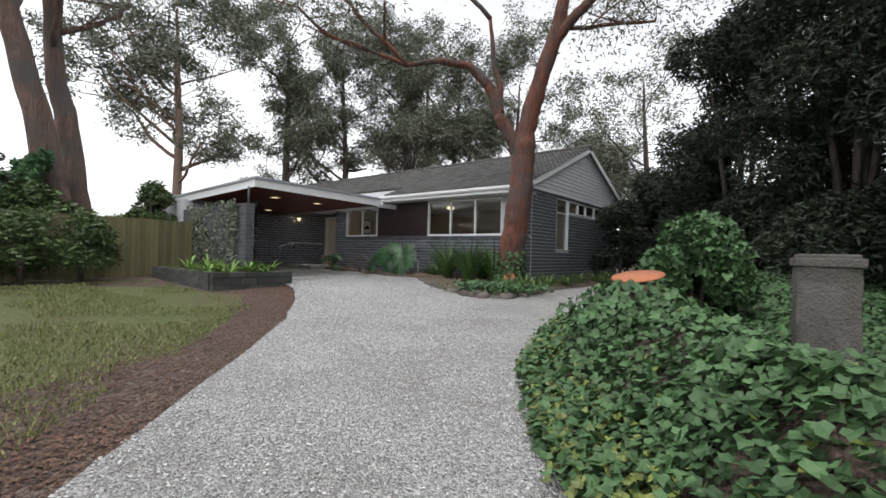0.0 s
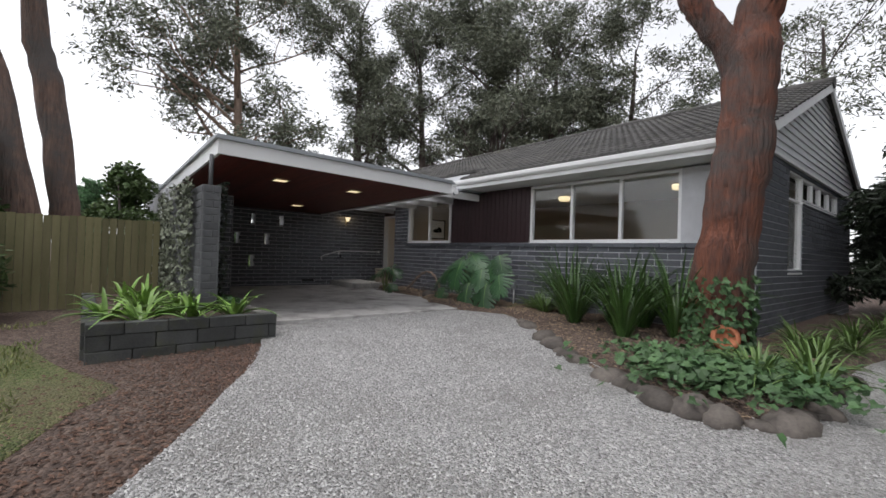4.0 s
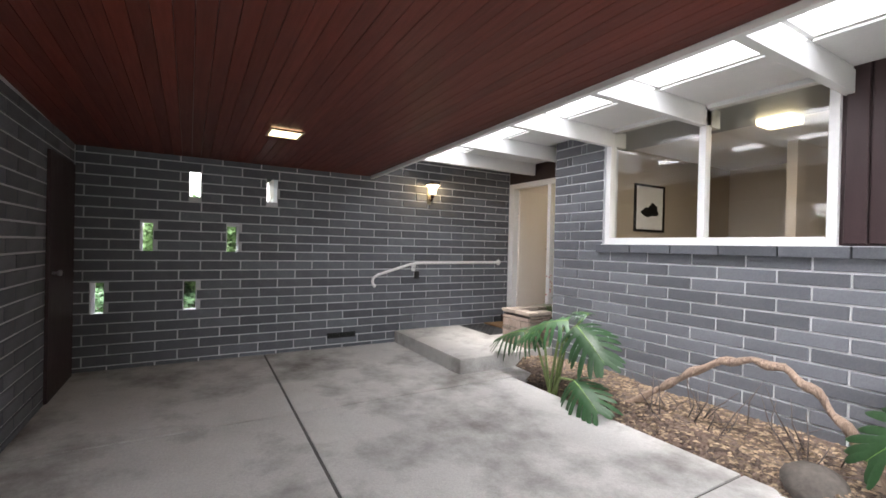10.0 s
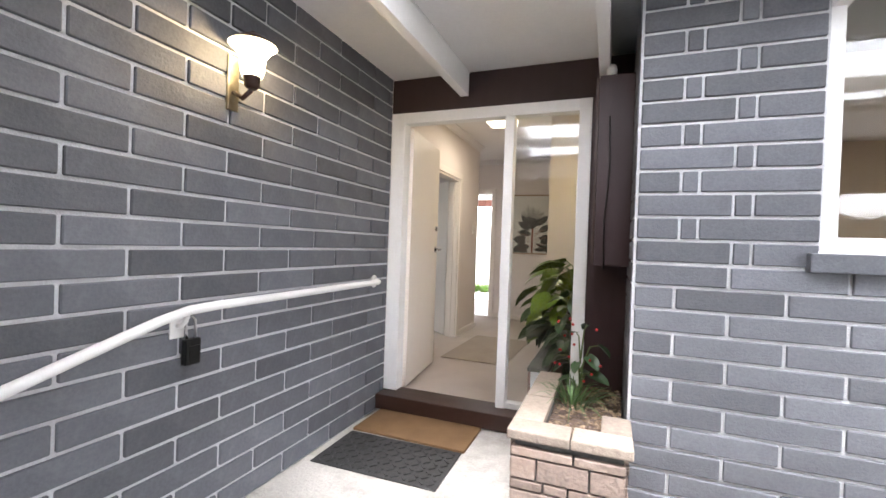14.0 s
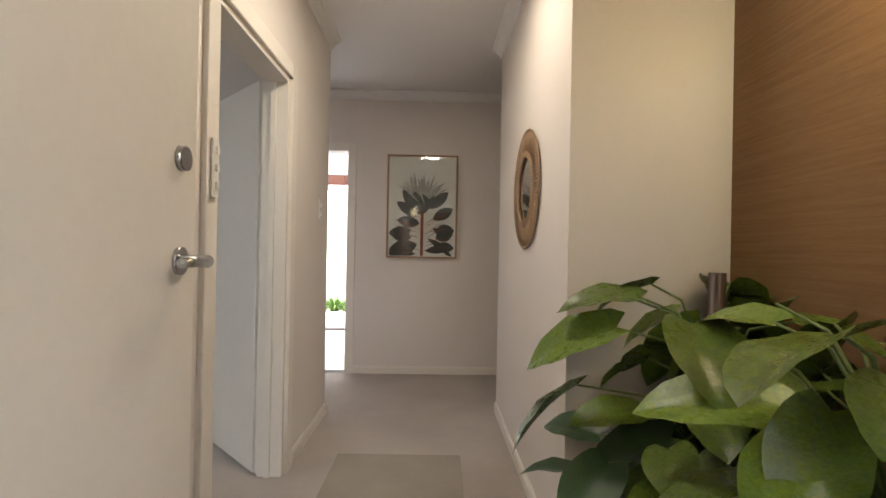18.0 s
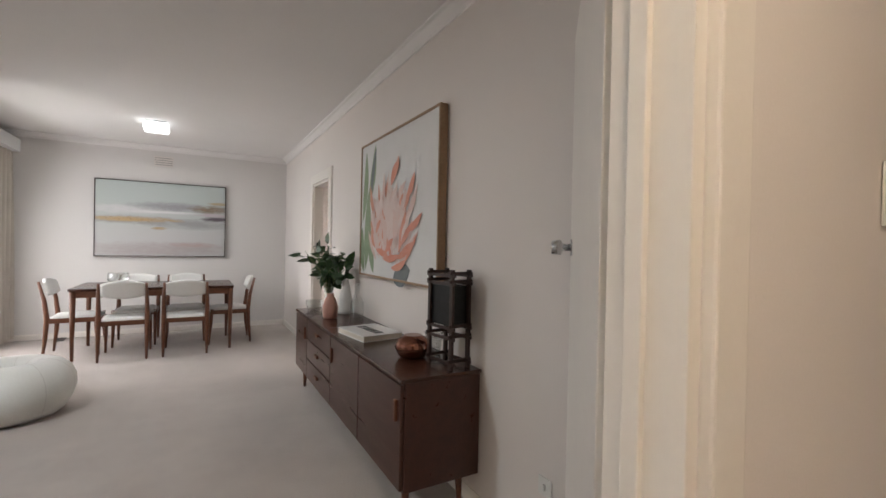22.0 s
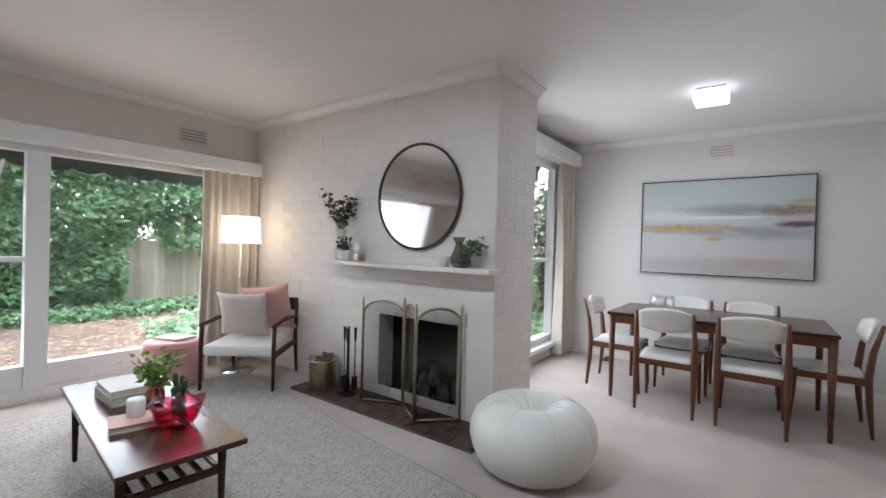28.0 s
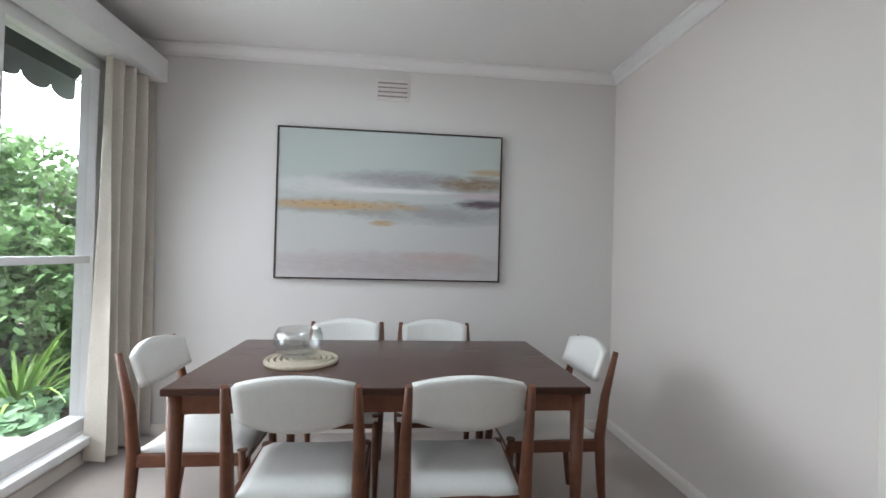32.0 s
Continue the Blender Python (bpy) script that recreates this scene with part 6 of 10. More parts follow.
solo("garden_bed", bm, M_SOIL, "dark mulched garden bed along the front wall", "garden bed", kind="structure", smooth=True)
def ground_z(x, y):
    return max(gz(x, y), -0.5) + 0.07
for i in range(46):
    u = rs.uniform(0.12, 0.56)
    p = bed_at(u, rs.uniform(0.0, 0.05))
    bm = bmesh.new()
    bmesh.ops.create_icosphere(bm, subdivisions=2, radius=1)
    sd = rs.uniform(0, 50)
    for v in bm.verts:
        v.co *= 1 + 0.35 * noise.noise(v.co * 1.3 + Vector((sd, 0, 0)))
        v.co = Vector((v.co.x * 1.3, v.co.y, v.co.z * 0.7)) * rs.uniform(0.998, 1.002) * (0.07 + 0.11 * ((i * 7) % 5) / 5)
    solo("rock", bm, M_ROCK, "rough brown garden edging rock", "rock", "edging rocks", smooth=True, m=pose(p.x, p.y, p.z + 0.02, 0, 0, rs.uniform(0, 360)))
bm = bmesh.new()
bmesh.ops.create_icosphere(bm, subdivisions=2, radius=0.17)
for v in bm.verts:
    v.co *= 1 + 0.25 * noise.noise(v.co * 6)
    v.co.z *= 0.7
solo("rock", bm, M_ROCK, "rounded dark rock beside the carport slab", "rock", "edging rocks", smooth=True, m=pose(4.55, -1.45, -0.2))


def strap_clump(name, label, base, n, length, width, material, seed, spread_=0.9, group="", stiff=0.6):
    """A clump of long arching leaves."""
    t = thing(name, label, "plant", pose(*base), group)
    rs = random.Random(seed)
    vs, fs = [], []
    for i in range(n):
        a = rs.uniform(0, 6.283)
        L = length * rs.uniform(0.6, 1.1)
        d = Vector((math.cos(a), math.sin(a), 0))
        side = Vector((-d.y, d.x, 0))
        st = rs.uniform(0.25, spread_)
        o = d * rs.uniform(0, 0.10)
        k0 = len(vs)
        m = 7
        for q in range(m + 1):
            f = q / m
            p = o + d * L * st * (f ** 1.25) + Vector((0, 0, L * (stiff + (1 - st) * 0.4) * (f - 0.62 * st * f * f * f * 1.3)))
            w = width * (1 - f ** 2.2) * (0.55 + 0.45 * min(1, f * 5)) + 0.001
            crease = Vector((0, 0, w * 0.35))
            vs += [tuple(p - side * w / 2 + crease), tuple(p), tuple(p + side * w / 2 + crease)]
            if q:
                j = k0 + q * 3
                fs += [(j - 3, j - 2, j + 1, j), (j - 2, j - 1, j + 2, j + 1)]
    ob = new("leaves", raw("leaves", vs, fs, material, True))
    ob.parent = t
    return t


for i, (x, y) in enumerate(((9.1, -1.9), (9.6, -1.5), (8.5, -1.3), (10.1, -2.2), (9.9, -1.2), (10.6, -1.6))):
    strap_clump("agapanthus", "tall arching strap-leaved agapanthus clump", (x, y, ground_z(x, y) - 0.03), 75, 1.75, 0.038, M_STRAP, 400 + i, 0.75, "agapanthus clumps", 0.72)
for i, (x, y) in enumerate(((-6.6, -2.2), (-7.4, -2.6), (-5.9, -2.6), (-8.2, -2.1), (-6.9, -3.3))):
    strap_clump("strap_plant", "pale green strap-leaved plant outside the dining window", (x, y, -0.36), 60, 1.35, 0.04, M_CLIVIA, 540 + i, 0.9, "plants outside the dining window", 0.6)
for i, (x, y) in enumerate(((8.0, -1.25), (7.6, -1.0), (12.2, -2.2), (12.1, -1.2), (12.3, -0.3), (12.2, 0.8), (12.4, 1.8), (12.5, 2.8), (11.9, -2.9), (12.35, -2.9), (11.8, -0.6))):
    strap_clump("strap_plant", "low strap-leaved border plant", (x, y, ground_z(x, y) - 0.04), 60, 0.78, 0.030, M_BORDER, 430 + i, 1.0, "border plants", 0.5)
for i, (x, y, n) in enumerate(((7.05, -7.7, 26), (7.0, -7.15, 26), (6.95, -6.65, 22), (6.2, -7.6, 24), (5.4, -7.5, 22), (4.6, -7.7, 20), (6.6, -8.0, 20), (5.9, -7.15, 18))):
    strap_clump("clivia", "bright green strap-leaved clivia in the raised bed", (x, y, -0.09), n, 0.72, 0.062, M_CLIVIA, 460 + i, 1.15, "clivia clumps", 0.5)
n = 1700
c = np.stack([rg.normal(11.6, 0.5, n), rg.normal(-3.1, 0.45, n), np.full(n, -0.33)], 1) + np.stack([np.zeros(n), np.zeros(n), rg.uniform(0, 0.16, n)], 1)
climber("ivy", "low dark ivy around the foot of the red gum", c, np.tile((0, -0.2, 1), (n, 1)), rg.uniform(0.06, 0.13, n), M_IVY, 85)
n = 500
h = rg.random(n) ** 1.6
a = rg.uniform(-2.6, 0.6, n)
c = np.stack([11.05 + 0.06 * h + 0.43 * np.cos(a), -1.52 + 0.45 * np.sin(a), -0.35 + 1.0 * h], 1)
climber("ivy", "ivy climbing the foot of the red gum", c, np.stack([np.cos(a), np.sin(a), 0.3 + 0 * a], 1), rg.uniform(0.06, 0.12, n), M_IVY, 86)
# creeper on the screen wall
n = 3200
x = rg.uniform(2.6, 5.9, n)
z = rg.uniform(-0.05, 1.85, n)
c = np.stack([x, np.full(n, -6.98) - rg.uniform(0, 0.12, n), z], 1)
keep = rg.random(n) < 0.35 + 0.65 * (np.sin(x * 2.1 + z * 1.3) > -0.2)
climber("creeper", "small-leaved creeper on the garden screen wall", c[keep], np.tile((0, -1, 0.2), (keep.sum(), 1)), rg.uniform(0.04, 0.09, keep.sum()), M_GUM, 87)
n = 900
x = 6.15 - rg.random(n) ** 2 * 3.0
z = 1.80 - rg.random(n) ** 1.5 * 1.7
c = np.stack([x, np.full(n, -6.66) + rg.uniform(0, 0.08, n), z], 1)
climber("creeper", "dark creeper on the inner face of the screen wall", c, np.tile((0, 1, 0.2), (n, 1)), rg.uniform(0.035, 0.07, n), M_GUM_DARK, 88)
n = 700
c = np.stack([rg.uniform(2.3, 6.8, n), rg.uniform(-6.65, -6.38, n), rg.uniform(-0.09, 0.06, n)], 1)
climber("groundcover", "low green groundcover behind the concrete kerb", c, np.tile((0, 0, 1), (n, 1)), rg.uniform(0.04, 0.09, n), M_IVY, 89)


# monstera with deeply cut leaves
def monstera_leaf_mesh(seed, lobes=9, hang=0.55, slim=1.0):
    """A heart-shaped leaf cut into separate curved lobes round a pale midrib; its length is 1."""
    rs = random.Random(seed)
    vs, fs, rib = [], [], []
    def arch(y):
        return -0.30 * (y - 0.15) ** 2
    for side in (1, -1):
        for i in range(lobes):
            fm = (i + 0.5) / lobes
            reach = 0.53 * math.sin(math.pi * (0.20 + 0.70 * fm)) ** 0.7 * rs.uniform(0.90, 1.07)
            lean = radians(-22 + 78 * fm + rs.uniform(-4, 4))
            bend = radians(rs.uniform(10, 24))
            lift, curl = rs.uniform(-0.03, 0.04), hang * rs.uniform(0.75, 1.3)
            half = 0.43 / lobes
            j = len(vs)
            x, y, last = 0.0, fm * 0.86, 0.0
            for u, k in ((0.0, 1.02), (0.14, 1.10), (0.27, 1.22), (0.36, 0.86 * slim), (0.52, 0.94 * slim), (0.70, 0.98 * slim), (0.86, 0.78 * slim), (0.96, 0.46 * slim), (1.0, 0.12)):
                ang = lean + bend * u
                x, y = x + (u - last) * reach * math.cos(ang), y + (u - last) * reach * math.sin(ang)
                last = u
                nx, ny = -math.sin(ang), math.cos(ang)
                z = 0.10 * x - curl * x ** 1.7 + lift * u * u
                for e in (-1, 0, 1):
                    px, py = x + e * nx * half * k, y + e * ny * half * k
                    vs.append((side * max(px, 0.0), py, arch(py) + z - 0.010 * abs(e) * min(1, 3 * u)))
            for q in range(8):
                for e in (0, 1):
                    c = j + q * 3 + e
                    fs.append((c, c + 1, c + 4, c + 3) if side < 0 else (c, c + 3, c + 4, c + 1))
    for i in range(11):
        y = -0.03 + i * 0.094
        r = 0.016 * (1 - i / 12)
        j = len(vs)
        vs += [(-r, y, arch(y) + 0.003), (0, y, arch(y) + 0.010), (r, y, arch(y) + 0.003)]
        if i:
            rib += [(j - 3, j - 2, j + 1, j), (j - 2, j - 1, j + 2, j + 1)]
    me = raw("leaf", vs, fs + rib, M_MONSTERA, True)
    me.materials.append(M_MIDRIB)
    for p in me.polygons[len(fs):]:
        p.material_index = 1
    return me


BROAD = [monstera_leaf_mesh(k, 9 + k % 3) for k in range(5)]
DROOPING = [monstera_leaf_mesh(20 + k, 8, 1.15, 0.86) for k in range(4)]
def monstera(label, root, leaves, blades):
    """leaves: (where the blade begins, its tip, roll in degrees), from the root."""
    t = thing("monstera", label, "plant", pose(*root), "monstera plants")
    root = Vector(root)
    for i, (a, b, roll) in enumerate(leaves):
        a, b = Vector(a) - root, Vector(b) - root
        bm = bmesh.new()
        mid = Vector((a.x * 0.45, a.y * 0.45, a.z * 0.72 + 0.03))
        tube(bm, [(0.03 * (i % 3 - 1), 0.02 * (i % 2), -0.06), tuple(mid), tuple(a)], [0.016, 0.012, 0.008], 7)
        part("stalk", bm, M_STEM, t)
        along = (b - a).normalized()
        side = along.cross(Vector((0, -0.35, 1))).normalized()
        up = side.cross(along)
        m = Matrix((side, along, up)).transposed().to_4x4()
        ob = new("leaf", blades[i % len(blades)])
        ob.parent = t
        ob.matrix_basis = Matrix.Translation(a) @ m @ Euler((0, radians(roll), 0)).to_matrix().to_4x4() @ Matrix.Scale((b - a).length, 4)
    return t
monstera("large glossy monstera with deeply cut leaves", (5.70, -1.20, -0.25), (
    ((5.70, -1.40, 0.70), (5.72, -1.74, 0.10), -6), ((5.90, -1.25, 0.84), (6.40, -1.50, 0.62), 12), ((5.20, -1.50, 0.05), (5.26, -1.76, -0.24), -8), ((5.09, -1.35, 0.38), (4.70, -1.52, 0.06), -14),
    ((5.51, -1.15, 0.79), (5.08, -1.32, 0.56), -12), ((5.42, -1.38, 0.60), (5.22, -1.66, 0.20), -16), ((5.95, -1.22, 0.58), (6.10, -1.56, 0.22), 10), ((5.62, -1.10, 0.92), (5.86, -1.02, 0.84), 4)), BROAD)
monstera("large glossy monstera with broad cut leaves beside the drive", (6.40, -1.25, -0.25), (
    ((6.18, -1.60, 0.22), (6.42, -1.98, -0.20), 4), ((6.48, -1.50, 0.54), (6.68, -1.80, 0.16), -4), ((6.72, -1.60, 0.24), (7.00, -2.02, -0.22), 8), ((6.68, -1.30, 0.76), (6.70, -1.58, 0.40), 4),
    ((6.82, -1.32, 0.86), (7.10, -1.56, 0.52), 12), ((6.95, -1.45, 0.52), (7.25, -1.80, 0.10), 14), ((6.40, -1.14, 0.50), (6.30, -1.48, 0.24), -8), ((6.55, -1.42, 0.10), (6.66, -1.72, -0.22), 6)), BROAD)
monstera("small monstera plant beside the porch step", (2.58, -1.54, -0.28), (
    ((2.66, -1.42, 0.43), (2.28, -1.64, 0.34), -8), ((2.80, -1.45, 0.40), (3.24, -1.60, 0.20), 12), ((2.05, -1.42, 0.22), (1.64, -1.58, 0.10), -8), ((2.92, -1.60, -0.04), (3.32, -1.78, -0.12), 10),
    ((2.30, -1.45, 0.26), (1.98, -1.58, 0.10), -16), ((2.80, -1.30, 0.50), (2.56, -1.28, 0.52), 4)), DROOPING)
vine = thing("fallen_branch", "bare pale branch arching over the mulch", "branch")
bm = bmesh.new()
ARCH = [(3.10, -1.30, -0.24), (3.23, -1.25, -0.19), (3.41, -1.22, -0.05), (3.56, -1.20, 0.07), (3.70, -1.21, 0.18), (3.90, -1.19, 0.31), (4.10, -1.2, 0.37), (4.28, -1.18, 0.36), (4.46, -1.2, 0.26), (4.60, -1.2, 0.10), (4.72, -1.2, -0.08), (4.80, -1.2, -0.26)]
rt = random.Random(98)
line, girth = [], []
for a, b in zip(ARCH, ARCH[1:]):
    for k in range(5):
        f = k / 5
        w = len(line) * 1.25
        line.append(tuple(Vector(a).lerp(Vector(b), f) + Vector((0.006 * math.cos(w), 0.008 * math.sin(w), 0.008 * math.cos(w)))))
        girth.append(0.027 + 0.006 * math.sin(w * 0.8) + rt.uniform(-0.002, 0.003))
tube(bm, line + [ARCH[-1]], girth + [0.034], 10)
part("stem", bm, M_BARK_PALE, vine)
bm = bmesh.new()
for i in range(46):
    p = Vector((rt.uniform(3.4, 4.7), rt.uniform(-1.35, -0.85), -0.24))
    d = Vector((rt.gauss(0, 0.18), rt.gauss(0, 0.10), rt.uniform(0.05, 0.42)))
    tube(bm, [tuple(p), tuple(p + d * 0.5 + Vector((rt.gauss(0, 0.03), 0, 0.02))), tuple(p + d)], [0.006, 0.0045, 0.002], 5)
tagged(part("dead_twigs", bm, M_BARK_FAR, vine, "thin dark dead twigs"), kind="stuff")


def scatter_chips(name, label, material, pts, size, seed, flat=0.5, kind="stuff"):
    """Loose small pieces on the ground as one object."""
    rg2 = np.random.default_rng(seed)
    vs, fs = [], []
    base = np.array([(1, 0, 0), (-0.5, 0.8, 0), (-0.6, -0.7, 0), (0.1, 0.1, 1)])
    for x, y, z in pts:
        a, s = rg2.uniform(0, 6.283), size * rg2.uniform(0.5, 1.3)
        ca, sa = math.cos(a), math.sin(a)
        v = base * (s, s * rg2.uniform(0.4, 1), s * flat)
        i = len(vs)
        vs += [(x + ca * q[0] - sa * q[1], y + sa * q[0] + ca * q[1], z + q[2] - 0.002) for q in v]
        fs += [(i, i + 1, i + 3), (i + 1, i + 2, i + 3), (i + 2, i, i + 3)]
    return tagged(new(name, raw(name, vs, fs, material)), label, name, kind=kind)


pts = []
for _ in range(70000):
    t = rg.random()
    cx, cy = 17.3 + (6.9 - 17.3) * t, -12.2 + (-4.3 + 12.2) * t
    x, y = cx + rg.normal() * 1.7, cy + rg.normal() * 1.7
    if x > 6.6 and y < -2.2:
        pts.append((x, y, gz(x, y) + 0.003))
EDGE_LINE = DRIVE_LEFT
def left_of_drive(x, y):
    for (x0, y0), (x1, y1) in zip(EDGE_LINE, EDGE_LINE[1:]):
        if min(x0, x1) <= x <= max(x0, x1):
            return y < y0 + (y1 - y0) * (x - x0) / (x1 - x0)
    return True
pts = [q for q in pts if not left_of_drive(q[0], q[1])]
scatter_chips("gravel", "loose pale grey crushed stone", M_STONE_CHIP, pts, 0.014, 90, 0.6)
pts = []
while len(pts) < 9000:
    u, v = rg.random(), rg.random()
    p = bed_at(0.12 + 0.88 * u, v)
    pts.append((p.x, p.y, p.z + 0.004))
pts += [(PX0 + 0.13 + rg.random() * 0.33, PY0 + 0.14 + rg.random() * 0.85, PT - 0.07) for _ in range(500)]
scatter_chips("bark_mulch", "loose brown bark chips and dry leaves", M_LITTER, pts, 0.028, 91, 0.35)
pts = []
for _ in range(9000):
    i = rg.integers(1, len(DRIVE_LEFT) - 1)
    f = rg.random()
    x = DRIVE_LEFT[i][0] + (DRIVE_LEFT[i + 1][0] - DRIVE_LEFT[i][0]) * f if i + 1 < len(DRIVE_LEFT) else DRIVE_LEFT[i][0]
    y = DRIVE_LEFT[i][1] + (DRIVE_LEFT[i + 1][1] - DRIVE_LEFT[i][1]) * f if i + 1 < len(DRIVE_LEFT) else DRIVE_LEFT[i][1]
    w = abs(rg.normal()) * 0.8
    if w < 2.2:
        pts.append((x - 0.55 * w, y - 0.83 * w, gz(x, y) - 0.045))
scatter_chips("bark_mulch", "brown bark mulch along the drive edge", M_CHIP, pts, 0.024, 92, 0.4)
pts = [(rg.uniform(-8, 0.2), rg.uniform(-9.2, -3.2), -0.345 + 0.03 * rg.random()) for _ in range(9000)]
scatter_chips("leaf_litter", "pale dry leaf litter on the garden soil", M_LITTER, pts, 0.05, 93, 0.2)
vs, fs = [], []
rg3 = np.random.default_rng(17)
for _ in range(45000):
    u, v = rg3.random() ** 0.8, rg3.random()
    x = 4.8 + 9.5 * rg3.random()
    y = -8.6 - 8.5 * rg3.random()
    if y > -8.3 - 0.85 * max(0, x - 9.6) or noise.noise(Vector((x * 0.8, y * 0.8, 0))) < -0.12:
        continue
    a, hgt = rg3.uniform(0, 6.28), rg3.uniform(0.025, 0.065)
    i = len(vs)
    z = gz(x, y) + 0.0
    dx, dy = math.cos(a) * 0.009, math.sin(a) * 0.009
    vs += [(x - dx, y - dy, z), (x + dx, y + dy, z), (x + rg3.normal() * 0.02, y + rg3.normal() * 0.02, z + hgt)]
    fs.append((i, i + 1, i + 2))
tagged(new("grass", raw("grass", vs, fs, M_GRASS)), "short patchy grass blades of the lawn", "grass", kind="stuff")
strap_clump("grass_clump", "bright green grass clump behind the house", (-1.7, 8.9, -0.2), 90, 0.6, 0.02, M_CLIVIA, 520, 1.0)
strap_clump("grass_clump", "bright green grass clump behind the house", (-1.2, 9.0, -0.2), 90, 0.55, 0.02, M_CLIVIA, 521, 1.0)
for k, x in enumerate((-2.3, -2.0, -1.45, -0.8)):
    strap_clump("grass_clump", "bright green grass clump behind the house", (x, 8.95, -0.2), 120, 0.6, 0.022, M_CLIVIA, 523 + k, 1.0)
nb = thing("neighbour_house", "neighbouring house with pale metal roof behind trees", "house", pose(15.5, 18, -0.5))
bm = bmesh.new()
box(bm, (-4, 0, 0), (4, 6, 3.0))
part("wall", bm, M_WEATHERBOARD, nb)
bm = bmesh.new()
v = [bm.verts.new(q) for q in ((-4.4, -0.5, 2.9), (4.4, -0.5, 2.9), (4.4, 3, 4.6), (-4.4, 3, 4.6), (-4.4, 6.5, 2.9), (4.4, 6.5, 2.9))]
bm.faces.new((v[0], v[1], v[2], v[3]))
bm.faces.new((v[3], v[2], v[5], v[4]))
bmesh.ops.solidify(bm, geom=bm.faces[:], thickness=0.08)
part("roof", bm, M_METAL_ROOF, nb)

# ---- inside: windows, doors, fixtures ----
window("window_5", "large white framed living room window door", "x", -3.02, -4.02, -1.22, 0.02, 1.98, posts=(-2.47,), bars=((-2.40, -1.28, 1.085),), fw=0.075, depth=0.10, sill=False, pw=0.14)
bm = bmesh.new()
box(bm, (-3.945, -3.06, 0.096), (-2.541, -2.985, 0.27), 0.004)
box(bm, (-2.399, -3.06, 0.096), (-1.296, -2.985, 0.27), 0.004)
solo("window_rail", bm, M_WHITE, "deep white bottom rails of the window doors", "window rail", kind="structure")
window("window_6", "tall white framed dining room window", "x", -0.54, *DW, posts=(-5.97,), bars=((-6.63, -6.035, 1.13), (-5.905, -4.99, 1.13)), fw=0.07, depth=0.10, sill=False, pw=0.13)
bm = bmesh.new()
box(bm, (DW[0] - 0.03, -0.47, DW[2] - 0.05), (DW[1] + 0.03, -0.40, DW[2] - 0.005), 0.005)
solo("window_sill", bm, M_WHITE, "white dining window sill", "window sill", kind="structure")
for lo, hi, nm in (((-4.22, -2.946, 1.955), (-0.342, -2.80, 2.085), "living room"), ((-6.925, -0.466, 2.275), (-4.905, -0.27, 2.425), "dining room")):
    bm = bmesh.new()
    box(bm, lo, hi, 0.006)
    solo("pelmet", bm, M_WHITE, "white box pelmet above the %s window" % nm, "pelmet", kind="structure")


def awning(x0, x1, y, z, n, wall_y):
    t = thing("awning", "dark green canvas window awning with scalloped edge", "awning")
    bm = bmesh.new()
    step = (x1 - x0) / n
    for i in range(n):
        a = x0 + i * step
        ring = [(a, z + 0.10), (a, z)] + [(a + step * (0.5 - 0.5 * math.cos(math.pi * k / 8)), z - 0.055 * math.sin(math.pi * k / 8)) for k in range(1, 8)] + [(a + step, z), (a + step, z + 0.10)]
        bm.faces.new([bm.verts.new((x, y, zz)) for x, zz in ring])
    bmesh.ops.remove_doubles(bm, verts=bm.verts[:], dist=0.0005)
    part("valance", bm, M_AWNING, t, "scalloped dark green valance")
    bm = bmesh.new()
    v = [bm.verts.new(q) for q in ((x0, y, z + 0.10), (x1, y, z + 0.10), (x1, wall_y, z + 0.45), (x0, wall_y, z + 0.45))]
    bm.faces.new(v)
    bmesh.ops.solidify(bm, geom=bm.faces[:], thickness=0.004)
    part("canopy", bm, M_AWNING, t)
    for x in (x0 + 0.01, x1 - 0.01):
        bm = bmesh.new()
        tube(bm, [(x, y + 0.004, z + 0.10), (x, wall_y, z + 0.02), (x, wall_y - 0.004, z + 0.46)], 0.008, 6)
        part("arm", bm, M_WHITE, t)
awning(-4.2, -1.0, -3.62, 1.915, 14, -3.07)
awning(-6.98, -4.75, -0.86, 2.175, 11, -0.59)


def curtain(label, x0, x1, y, z0, z1, folds, seed, amp=0.045):
    rs = random.Random(seed)
    t = thing("curtain", label, "curtain")
    ph = rs.uniform(0, 6)
    bm = bmesh.new()
    def fn(u, v):
        w = amp * (0.55 + 0.45 * (1 - v)) * math.sin(u * folds * 2 * math.pi + ph + 0.6 * math.sin(v * 2 + u * 5)) + 0.012 * math.sin(u * folds * 5.1 + v * 3)
        return Vector((x0 + (x1 - x0) * (u + 0.012 * math.sin(v * 4 + u * 9)), y + w, z0 + (z1 - z0) * v))
    grid_sheet(bm, folds * 12, 10, fn)
    part("cloth", bm, M_CURTAIN, t, smooth=True)
curtain("drawn-back beige lined curtain at the living room window", -4.20, -3.62, -2.875, 0.02, 1.97, 6, 1)
curtain("drawn-back beige lined curtain at the living room window", -1.36, -0.62, -2.875, 0.02, 1.97, 7, 2)
curtain("drawn-back pale grey curtain at the dining window", -6.91, -6.50, -0.375, 0.03, 2.27, 4, 3, 0.075)


